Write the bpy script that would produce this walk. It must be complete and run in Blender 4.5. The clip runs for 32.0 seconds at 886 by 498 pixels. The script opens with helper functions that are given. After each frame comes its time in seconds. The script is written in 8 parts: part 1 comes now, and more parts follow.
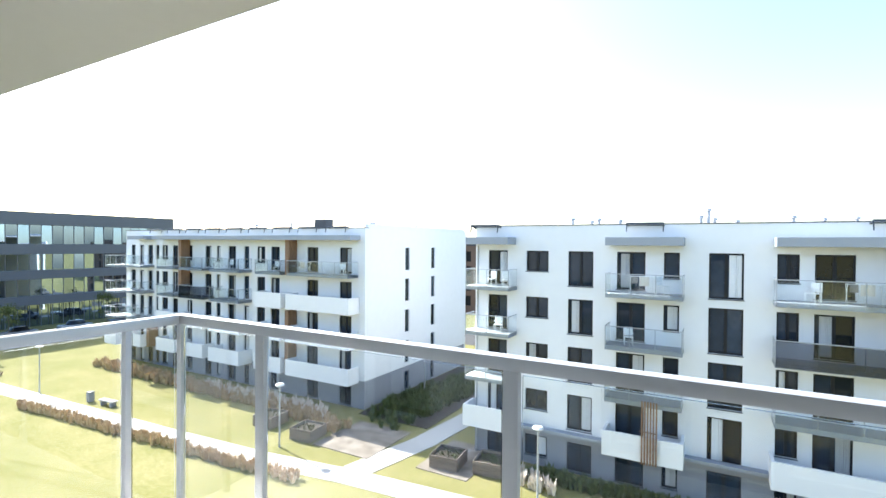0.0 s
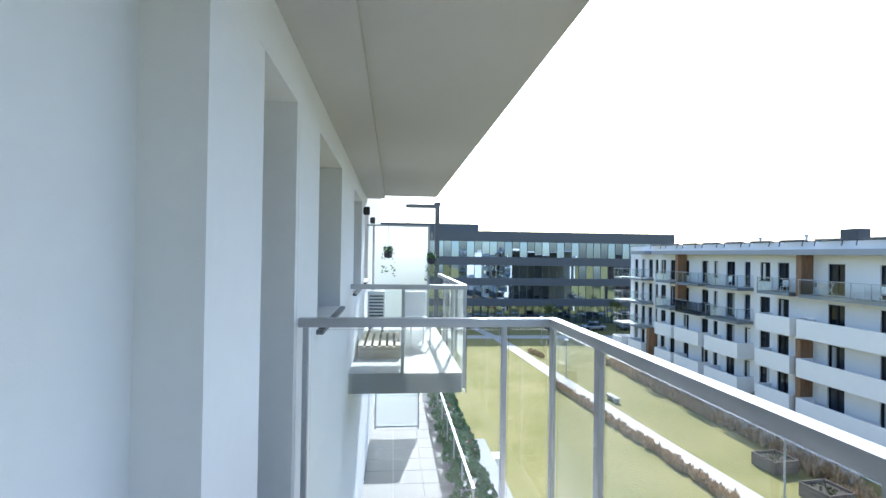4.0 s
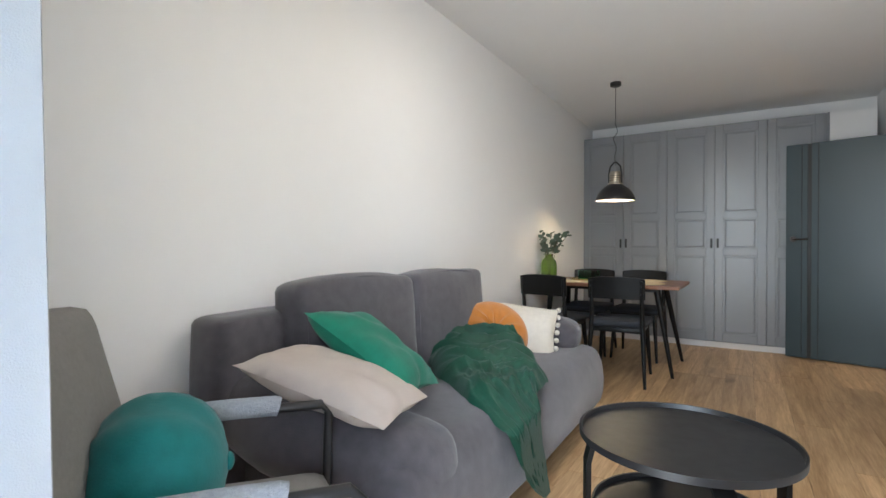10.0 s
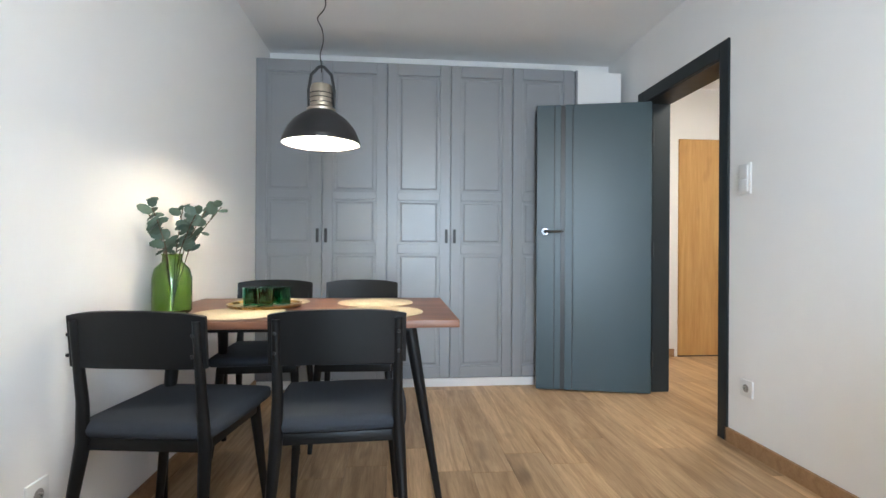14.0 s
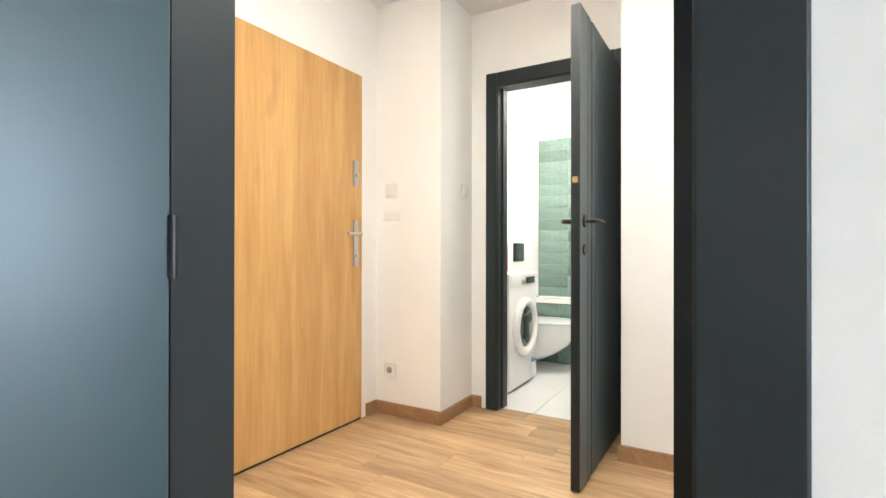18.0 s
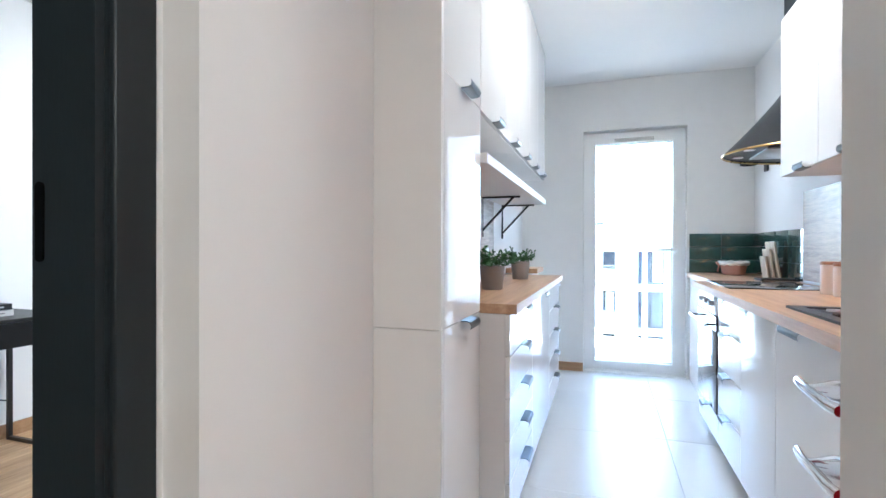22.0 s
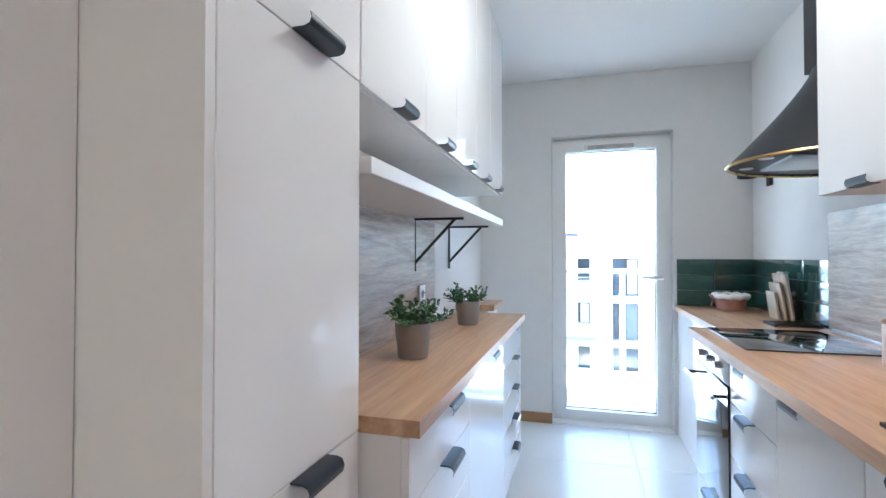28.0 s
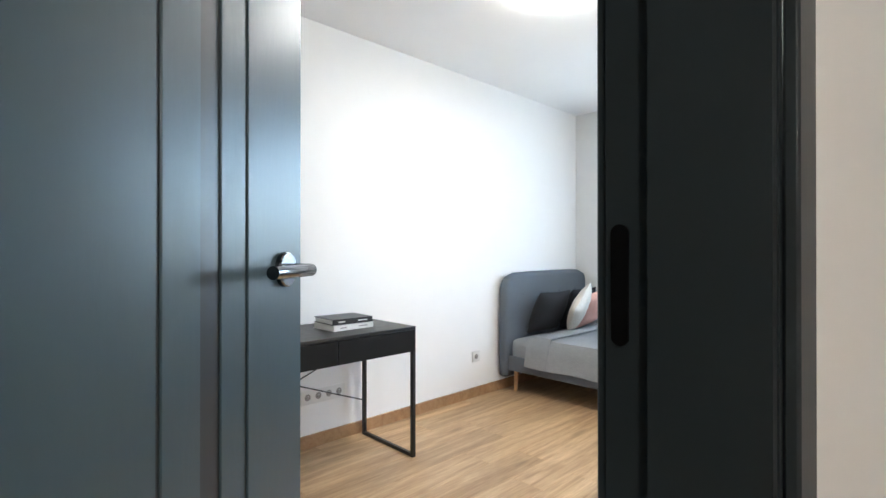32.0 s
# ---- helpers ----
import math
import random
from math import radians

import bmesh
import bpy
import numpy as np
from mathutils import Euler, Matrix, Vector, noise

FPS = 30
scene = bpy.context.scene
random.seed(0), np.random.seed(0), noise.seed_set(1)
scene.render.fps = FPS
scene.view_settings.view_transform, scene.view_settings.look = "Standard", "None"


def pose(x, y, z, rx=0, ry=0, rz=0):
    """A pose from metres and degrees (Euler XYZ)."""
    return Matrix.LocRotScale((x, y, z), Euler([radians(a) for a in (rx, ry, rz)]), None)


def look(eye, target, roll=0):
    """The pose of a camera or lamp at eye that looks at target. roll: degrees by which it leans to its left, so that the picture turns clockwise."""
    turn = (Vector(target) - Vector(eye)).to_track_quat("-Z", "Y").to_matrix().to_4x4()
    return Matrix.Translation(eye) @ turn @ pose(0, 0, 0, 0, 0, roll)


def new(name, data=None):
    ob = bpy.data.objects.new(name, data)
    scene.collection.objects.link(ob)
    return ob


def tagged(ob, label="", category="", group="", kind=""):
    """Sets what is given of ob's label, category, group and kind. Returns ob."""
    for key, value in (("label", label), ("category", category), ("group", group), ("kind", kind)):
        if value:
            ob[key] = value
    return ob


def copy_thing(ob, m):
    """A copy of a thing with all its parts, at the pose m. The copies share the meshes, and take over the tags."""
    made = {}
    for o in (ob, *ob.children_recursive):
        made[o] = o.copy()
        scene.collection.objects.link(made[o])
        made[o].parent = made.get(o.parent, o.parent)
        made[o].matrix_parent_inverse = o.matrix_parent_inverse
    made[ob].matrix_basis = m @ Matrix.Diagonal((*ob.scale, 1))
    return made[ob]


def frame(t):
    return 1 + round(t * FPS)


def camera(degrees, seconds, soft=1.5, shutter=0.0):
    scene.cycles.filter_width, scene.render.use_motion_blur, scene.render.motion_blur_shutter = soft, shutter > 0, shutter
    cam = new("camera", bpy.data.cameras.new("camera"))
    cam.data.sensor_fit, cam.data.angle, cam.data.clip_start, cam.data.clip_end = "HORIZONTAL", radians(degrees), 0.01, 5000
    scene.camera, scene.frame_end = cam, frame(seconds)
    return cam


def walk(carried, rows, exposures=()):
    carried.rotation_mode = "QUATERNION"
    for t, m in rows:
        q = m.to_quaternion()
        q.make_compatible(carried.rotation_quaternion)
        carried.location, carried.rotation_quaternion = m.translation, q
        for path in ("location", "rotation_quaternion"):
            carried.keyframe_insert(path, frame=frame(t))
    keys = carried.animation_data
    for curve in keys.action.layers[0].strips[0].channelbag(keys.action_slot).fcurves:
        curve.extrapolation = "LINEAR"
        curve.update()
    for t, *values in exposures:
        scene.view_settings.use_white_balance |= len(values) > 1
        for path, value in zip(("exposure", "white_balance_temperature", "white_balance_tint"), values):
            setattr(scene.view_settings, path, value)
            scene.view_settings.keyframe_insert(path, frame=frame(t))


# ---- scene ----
cam = camera(84.5, 32.0, soft=1.5)
ROWS = [
    (0.0, 1.657, 0.106, 1.497, 89.43, -0.46, -150.52),
    (1.0, 1.811, -0.271, 1.581, 89.56, -0.52, -139.07),
    (2.0, 1.781, -0.333, 1.554, 89.95, -0.35, -127.79),
    (2.5, 1.702, -0.421, 1.522, 90.1, -0.59, -122.64),
    (4.5, 1.485, -0.739, 1.456, 90.1, -0.68, -84.17),
    (5.0, 1.557, -0.865, 1.483, 89.56, -0.29, -71.66),
    (5.5, 1.71, -0.862, 1.44, 90.32, 0.09, -57.08),
    (6.0, 1.763, -0.908, 1.421, 90.28, 0.56, -38.53),
    (6.5, 1.842, -0.902, 1.365, 89.55, -0.3, -22.93),
    (7.0, 1.953, -0.784, 1.38, 89.75, 0.19, -9.98),
    (7.5, 2.049, -0.604, 1.361, 89.87, 0.1, 2.39),
    (8.0, 2.085, -0.411, 1.328, 89.89, 0.28, 13.83),
    (8.5, 2.02, -0.198, 1.246, 89.84, 0.14, 23.05),
    (9.0, 1.873, 0.027, 1.174, 89.9, -0.19, 29.84),
    (9.5, 1.771, 0.216, 1.105, 89.99, -0.23, 31.77),
    (10.0, 1.668, 0.381, 1.049, 89.82, -0.22, 31.8),
    (10.5, 1.617, 0.579, 1.045, 89.98, -0.19, 29.62),
    (11.0, 1.495, 0.753, 1.018, 89.95, -0.04, 23.31),
    (11.5, 1.31, 0.987, 1.011, 89.98, -0.03, 13.2),
    (12.0, 1.208, 1.403, 1.02, 90.05, -0.12, 9.77),
    (12.5, 1.104, 1.727, 0.997, 90.2, -0.13, 7.88),
    (13.0, 0.996, 2.041, 0.983, 90.35, -0.08, 3.81),
    (13.5, 0.985, 2.381, 1.001, 90.06, -0.25, -0.84),
    (15.5, 1.25, 3.861, 1.026, 89.91, -0.09, -19.39),
    (16.0, 1.4, 4.206, 1.018, 90.0, -0.16, -25.15),
    (16.5, 1.589, 4.507, 1.016, 89.96, 0.02, -33.03),
    (17.0, 1.846, 4.805, 1.025, 89.84, 0.02, -41.05),
    (17.5, 2.088, 5.042, 1.015, 89.95, -0.05, -49.69),
    (18.0, 2.321, 5.227, 1.015, 90.17, -0.09, -59.58),
    (18.5, 2.546, 5.414, 1.013, 90.14, 0.01, -70.37),
    (19.0, 2.753, 5.447, 1.028, 90.26, 0.16, -80.45),
    (19.5, 2.961, 5.504, 1.039, 90.04, 0.01, -96.12),
    (20.0, 3.365, 5.525, 1.04, 90.02, 0.03, -110.2),
    (20.5, 3.56, 5.54, 1.045, 90.14, 0.0, -124.57),
    (21.0, 3.815, 5.4, 1.062, 90.09, 0.0, -136.62),
    (21.5, 3.949, 5.147, 1.061, 90.13, -0.2, -148.7),
    (22.0, 4.075, 4.944, 1.095, 89.81, -0.12, -161.6),
    (22.5, 4.162, 4.731, 1.106, 89.96, -0.39, -173.41),
    (23.0, 4.248, 4.554, 1.13, 89.76, -0.16, -187.73),
    (23.5, 4.246, 4.394, 1.145, 89.73, -0.46, -197.9),
    (24.0, 4.216, 4.172, 1.157, 89.74, -0.41, -205.36),
    (24.5, 4.178, 3.957, 1.181, 89.66, -0.15, -209.92),
    (25.0, 4.064, 3.782, 1.207, 89.69, -0.45, -210.15),
    (25.5, 3.961, 3.642, 1.246, 89.75, -0.41, -207.54),
    (26.0, 3.922, 3.594, 1.261, 90.14, -0.19, -196.51),
    (26.5, 3.949, 3.652, 1.266, 90.37, -0.12, -183.68),
    (28.5, 4.069, 4.425, 1.219, 90.8, -0.02, -161.52),
    (29.0, 4.047, 4.714, 1.228, 90.11, 0.0, -158.72),
    (29.5, 4.044, 4.919, 1.231, 89.77, 0.0, -154.98),
    (30.0, 4.159, 5.075, 1.227, 90.03, 0.0, -149.56),
    (30.5, 4.224, 5.09, 1.192, 90.49, 0.0, -141.90),
    (31.0, 4.312, 5.091, 1.188, 90.57, 0.0, -135.57),
    (31.5, 4.543, 4.993, 1.183, 90.17, 0.0, -132.77),
    (32.0, 4.7, 4.9, 1.172, 90.17, 0.0, -134.09),
]
EXPOSURES = [(0.0, 1.7, 6000, 6), (1.0, 1.4, 5900, 6), (2.0, 1.05, 5700, 6), (5.0, 1.15, 5500, 6), (6.0, 1.45, 5600, 6), (7.0, 1.7, 5750, 6), (8.0, 2.65, 6000, 7), (9.0, 3.0, 5850, 9), (10.0, 3.45, 6200, 10), (10.6, 3.6, 6050, 8), (12.0, 3.82, 5950, 9), (13.5, 4.2, 5750, 7), (16.0, 4.6, 5500, 8), (18.0, 5.0, 5700, 6), (19.0, 4.8, 5250, 8), (20.0, 4.65, 5100, 10), (21.0, 4.65, 5050, 5), (22.0, 4.75, 5150, 6), (24.0, 4.7, 5200, 4), (26.0, 4.6, 5050, 5), (29.0, 4.35, 5300, 6), (31.0, 4.4, 5550, 8), (32.0, 4.7, 5550, 7)]
walk(cam, [(r[0], pose(*r[1:])) for r in ROWS], EXPOSURES)

# ---- world, sun, large lights ----
SUN_EL, SUN_HEAD = 38.0, 102.0          # degrees; heading clockwise from +y
world = bpy.data.worlds.new("world")
scene.world = world
world.use_nodes = True
wn = world.node_tree.nodes
sky = wn.new("ShaderNodeTexSky")
sky.sky_type, sky.sun_disc = "NISHITA", False
sky.sun_elevation, sky.sun_rotation = radians(SUN_EL), radians(SUN_HEAD)
sky.air_density, sky.dust_density, sky.ozone_density = 1.0, 2.0, 1.0
world.node_tree.links.new(sky.outputs[0], wn["Background"].inputs[0])
wn["Background"].inputs[1].default_value = 0.15


def lamp(name, kind, where, power, colour, size=0.1, size_y=None, aim=None, spread=None):
    d = bpy.data.lights.new(name, kind)
    d.energy, d.color = power, colour
    if kind == "AREA":
        d.shape, d.size = ("RECTANGLE", size) if size_y else ("DISK", size)
        if size_y:
            d.size_y = size_y
        if spread:
            d.spread = radians(spread)
    elif kind == "POINT":
        d.shadow_soft_size = size
    ob = new(name, d)
    ob.matrix_world = look(where, aim) if aim else Matrix.Translation(where)
    return ob


sun = bpy.data.lights.new("sun", "SUN")
sun.energy, sun.angle, sun.color = 4.5, radians(0.53), (1.0, 0.94, 0.85)
sun_ob = new("sun", sun)
to_sun = Vector((math.sin(radians(SUN_HEAD)) * math.cos(radians(SUN_EL)), math.cos(radians(SUN_HEAD)) * math.cos(radians(SUN_EL)), math.sin(radians(SUN_EL))))
sun_ob.matrix_world = look(tuple(to_sun * 60), (0, 0, 0))

WARM, NEUTRAL = (1.0, 0.80, 0.58), (1.0, 0.93, 0.85)
lamp("living_ceiling_lamp", "AREA", (1.30, 2.46, 2.44), 0.825, NEUTRAL, 0.36, aim=(1.30, 2.46, 0))
lamp("pendant_bulb_lamp", "POINT", (0.66, 4.97, 1.53), 1.72, WARM, 0.035)
lamp("hall_lamp", "AREA", (3.45, 5.75, 2.44), 0.9, (1.0, 0.87, 0.72), 0.34, aim=(3.45, 5.75, 0))
lamp("bath_lamp", "AREA", (6.0, 6.15, 2.44), 0.525, (1.0, 0.88, 0.74), 0.34, aim=(6.0, 6.15, 0))
# added fill under the kitchen ceiling, placed to brighten the window wall
lamp("kitchen_fill_lamp", "AREA", (3.87, 2.55, 2.44), 0.165, (1.0, 0.97, 0.95), 0.36, aim=(3.87, 2.55, 0))
lamp("kitchen_window_daylight", "AREA", (3.80, 0.47, 1.20), 0.3, (0.86, 0.94, 1.0), 0.60, 1.9, aim=(3.85, 3.0, 1.2))
lamp("living_window_daylight", "AREA", (1.42, 0.70, 1.2), 2.7, (0.88, 0.95, 1.0), 0.5, 2.2, aim=(2.2, 3.0, 1.2), spread=130)
lamp("bedroom_lamp", "AREA", (6.05, 2.75, 2.44), 0.669, NEUTRAL, 0.36, aim=(6.05, 2.75, 0))
lamp("bedroom_window_daylight", "AREA", (5.75, 0.47, 1.62), 0.712, (0.80, 0.91, 1.0), 1.36, 1.24, aim=(5.75, 3.0, 1.62))
lamp("kitchen_strip_lamp", "AREA", (2.985, 2.95, 1.405), 0.0562, (1.0, 0.62, 0.28), 0.02, 1.38, aim=(2.985, 2.95, 0))


# ---- mesh helpers ----
def bm_box(bm, x0, y0, z0, x1, y1, z1):
    v = [bm.verts.new(c) for c in ((x0, y0, z0), (x1, y0, z0), (x1, y1, z0), (x0, y1, z0), (x0, y0, z1), (x1, y0, z1), (x1, y1, z1), (x0, y1, z1))]
    for f in ((3, 2, 1, 0), (4, 5, 6, 7), (0, 1, 5, 4), (1, 2, 6, 5), (2, 3, 7, 6), (3, 0, 4, 7)):
        bm.faces.new([v[i] for i in f])
    return bm


def boxes(*many):
    bm = bmesh.new()
    for b in many:
        bm_box(bm, *b)
    return bm


def box(x0, y0, z0, x1, y1, z1, bevel=0.0, seg=2):
    bm = bm_box(bmesh.new(), x0, y0, z0, x1, y1, z1)
    if bevel:
        bmesh.ops.bevel(bm, geom=list(bm.edges), offset=bevel, segments=seg, profile=0.6, affect="EDGES")
    return bm


def rough_box(x0, y0, z0, x1, y1, z1, bevel, cuts=6, amp=0.008, freq=4.0, puff=0.0, seg=3):
    """A soft upholstered block: bevelled, cut fine, puffed and slightly uneven."""
    bm = box(x0, y0, z0, x1, y1, z1, bevel, seg)
    bmesh.ops.subdivide_edges(bm, edges=[e for e in bm.edges if e.calc_length() > 0.12], cuts=cuts, use_grid_fill=True)
    c = Vector(((x0 + x1) / 2, (y0 + y1) / 2, (z0 + z1) / 2))
    h = Vector(((x1 - x0) / 2, (y1 - y0) / 2, (z1 - z0) / 2))
    for v in bm.verts:
        q = v.co - c
        u = [max(0.0, 1 - (q[i] / h[i]) ** 2) for i in range(3)]
        swell = Vector((q.x / h.x * u[1] * u[2], q.y / h.y * u[0] * u[2], q.z / h.z * u[0] * u[1])) * puff
        v.co += swell + noise.noise_vector(v.co * freq) * amp
    return bm


def lathe(profile, seg=32, cap=True):
    bm = bmesh.new()
    rings = []
    for r, z in profile:
        rings.append([bm.verts.new((r * math.cos(2 * math.pi * i / seg), r * math.sin(2 * math.pi * i / seg), z)) for i in range(seg)])
    for a, b in zip(rings, rings[1:]):
        for i in range(seg):
            bm.faces.new((a[i], a[(i + 1) % seg], b[(i + 1) % seg], b[i]))
    if cap:
        bm.faces.new(rings[0][::-1])
        bm.faces.new(rings[-1])
    return bm


def tube(points, radius, seg=10, closed=False, bm=None, radii=None):
    bm = bm or bmesh.new()
    pts = [Vector(p) for p in points]
    rings, n = [], len(pts)
    side = None
    for i, p in enumerate(pts):
        a = pts[(i - 1) % n] if closed or i else p
        b = pts[(i + 1) % n] if closed or i < n - 1 else p
        d = (b - a).normalized()
        if side is None:
            side = d.orthogonal().normalized()
        side = (side - d * side.dot(d)).normalized()
        up = d.cross(side)
        r = radii[i] if radii else radius
        rings.append([bm.verts.new(p + (side * math.cos(2 * math.pi * k / seg) + up * math.sin(2 * math.pi * k / seg)) * r) for k in range(seg)])
    pairs = list(zip(rings, rings[1:])) + ([(rings[-1], rings[0])] if closed else [])
    for a, b in pairs:
        for k in range(seg):
            bm.faces.new((a[k], a[(k + 1) % seg], b[(k + 1) % seg], b[k]))
    if not closed:
        bm.faces.new(rings[0][::-1])
        bm.faces.new(rings[-1])
    return bm


def rod(a, b, r0, r1=None, seg=12):
    return tube([a, b], r0, seg, radii=[r0, r1 if r1 is not None else r0])


def sheet(nu, nv, place, thick=0.0):
    """A grid surface through place(u, v), with an underside when thick."""
    bm = bmesh.new()
    g = [[bm.verts.new(place(i / nu, j / nv)) for j in range(nv + 1)] for i in range(nu + 1)]
    for i in range(nu):
        for j in range(nv):
            bm.faces.new((g[i][j], g[i + 1][j], g[i + 1][j + 1], g[i][j + 1]))
    if thick:
        bm.normal_update()
        off = [[bm.verts.new(g[i][j].co - g[i][j].normal * thick) for j in range(nv + 1)] for i in range(nu + 1)]
        for i in range(nu):
            for j in range(nv):
                bm.faces.new((off[i][j], off[i][j + 1], off[i + 1][j + 1], off[i + 1][j]))
        rim = [(i, 0) for i in range(nu)] + [(nu, j) for j in range(nv)] + [(i, nv) for i in range(nu, 0, -1)] + [(0, j) for j in range(nv, 0, -1)]
        for (a, b), (c, d) in zip(rim, rim[1:] + rim[:1]):
            bm.faces.new((g[a][b], off[a][b], off[c][d], g[c][d]))
    return bm


def pillow(w, h, d, power=2.6, n=22, wrinkle=0.006, seed=0.0):
    """A scatter cushion lying in its local xz plane, thickness along y, its middle at the origin."""
    bm = bmesh.new()
    sides = []
    for s in (-1, 1):
        g = []
        for i in range(n + 1):
            row = []
            for j in range(n + 1):
                u, v = 2 * i / n - 1, 2 * j / n - 1
                e = (max(0.0, 1 - abs(u) ** power) * max(0.0, 1 - abs(v) ** power)) ** 0.55
                pinch = 1 - 0.07 * (1 - abs(u)) * abs(v) ** 3 - 0.07 * (1 - abs(v)) * abs(u) ** 3
                p = Vector((u * w / 2 * pinch, s * e * d / 2, v * h / 2 * pinch))
                p += noise.noise_vector(Vector((u * 2.2 + seed, v * 2.2, s + seed))) * wrinkle * (0.3 + e)
                if i in (0, n) or j in (0, n):
                    p.y = 0.0
                row.append(bm.verts.new(p))
            g.append(row)
        for i in range(n):
            for j in range(n):
                f = (g[i][j], g[i + 1][j], g[i + 1][j + 1], g[i][j + 1])
                bm.faces.new(f if s < 0 else f[::-1])
        sides.append(g)
    bmesh.ops.remove_doubles(bm, verts=list(bm.verts), dist=0.0005)
    return bm


def blob(rx, ry, rz, seg=28, amp=0.0, freq=3.0, squash=0.0):
    bm = bmesh.new()
    bmesh.ops.create_uvsphere(bm, u_segments=seg, v_segments=seg // 2, radius=1)
    for v in bm.verts:
        q = v.co.copy()
        v.co = Vector((q.x * rx, q.y * ry, q.z * rz)) * (1 + amp * noise.noise(q * freq))
    return bm


def mesh_of(name, bm, material, smooth=True):
    bmesh.ops.recalc_face_normals(bm, faces=list(bm.faces))
    me = bpy.data.meshes.new(name)
    bm.to_mesh(me)
    bm.free()
    me.materials.append(material)
    if smooth:
        me.shade_smooth()
        me.set_sharp_from_angle(angle=radians(38))
    return me


def part(name, bm, material, parent, label="", at=None, smooth=True):
    ob = new(name, mesh_of(name, bm, material, smooth))
    ob.parent = parent
    if at is not None:
        ob.matrix_basis = at
    return tagged(ob, label)


def thing(name, label, category, m=None, group="", kind=""):
    ob = new(name)
    ob.empty_display_size = 0.1
    ob.matrix_basis = m or Matrix.Identity(4)
    return tagged(ob, label, category, group, kind)


def solid(name, bm, material, label, category, m=None, group="", kind="", smooth=True):
    ob = new(name, mesh_of(name, bm, material, smooth))
    if m is not None:
        ob.matrix_basis = m
    return tagged(ob, label, category, group, kind)


def structure(name, bm, material, label, category, smooth=False):
    return solid(name, bm, material, label, category, kind="structure", smooth=smooth)


# ---- materials ----
def principled(name, base, rough=0.5, metal=0.0, vary=0.06, scale=6.0, bump=0.0, bump_scale=120.0, stretch=(1, 1, 1), coat=0.0, spec=0.5, per_object=0.0, sheen=0.0, rough_vary=0.06):
    m = bpy.data.materials.new(name)
    m.use_nodes = True
    nt = m.node_tree
    n, link = nt.nodes, nt.links
    b = n["Principled BSDF"]
    b.inputs["Roughness"].default_value, b.inputs["Metallic"].default_value = rough, metal
    b.inputs["Coat Weight"].default_value, b.inputs["Specular IOR Level"].default_value = coat, spec
    b.inputs["Coat Roughness"].default_value = 0.06
    b.inputs["Sheen Weight"].default_value = sheen
    co = n.new("ShaderNodeTexCoord")
    mp = n.new("ShaderNodeMapping")
    mp.inputs["Scale"].default_value = stretch
    link.new(co.outputs["Object"], mp.inputs["Vector"])
    t1, t2 = n.new("ShaderNodeTexNoise"), n.new("ShaderNodeTexNoise")
    for t, s, d in ((t1, scale * 0.22, 3), (t2, scale * 3.0, 5)):
        t.inputs["Scale"].default_value, t.inputs["Detail"].default_value = s, d
        link.new(mp.outputs[0], t.inputs["Vector"])
    mixed = n.new("ShaderNodeMath")
    mixed.operation = "ADD"
    link.new(t1.outputs["Fac"], mixed.inputs[0])
    link.new(t2.outputs["Fac"], mixed.inputs[1])
    hsv = n.new("ShaderNodeHueSaturation")
    hsv.inputs["Color"].default_value = (*base, 1)
    gain = n.new("ShaderNodeMapRange")
    gain.inputs["From Min"].default_value, gain.inputs["From Max"].default_value = 0.5, 1.5
    gain.inputs["To Min"].default_value, gain.inputs["To Max"].default_value = 1 - vary, 1 + vary
    link.new(mixed.outputs[0], gain.inputs["Value"])
    value = gain.outputs[0]
    if per_object:
        info = n.new("ShaderNodeObjectInfo")
        r = n.new("ShaderNodeMapRange")
        r.inputs["To Min"].default_value, r.inputs["To Max"].default_value = 1 - per_object, 1 + per_object
        link.new(info.outputs["Random"], r.inputs["Value"])
        mul = n.new("ShaderNodeMath")
        mul.operation = "MULTIPLY"
        link.new(value, mul.inputs[0])
        link.new(r.outputs[0], mul.inputs[1])
        value = mul.outputs[0]
    link.new(value, hsv.inputs["Value"])
    link.new(hsv.outputs[0], b.inputs["Base Color"])
    if rough_vary:
        rr = n.new("ShaderNodeMapRange")
        rr.inputs["To Min"].default_value, rr.inputs["To Max"].default_value = max(0.0, rough - rough_vary), min(1.0, rough + rough_vary)
        link.new(t2.outputs["Fac"], rr.inputs["Value"])
        link.new(rr.outputs[0], b.inputs["Roughness"])
    if bump:
        t3 = n.new("ShaderNodeTexNoise")
        t3.inputs["Scale"].default_value, t3.inputs["Detail"].default_value = bump_scale, 4
        link.new(mp.outputs[0], t3.inputs["Vector"])
        bp = n.new("ShaderNodeBump")
        bp.inputs["Strength"].default_value, bp.inputs["Distance"].default_value = bump, 0.004
        link.new(t3.outputs["Fac"], bp.inputs["Height"])
        link.new(bp.outputs[0], b.inputs["Normal"])
    return m


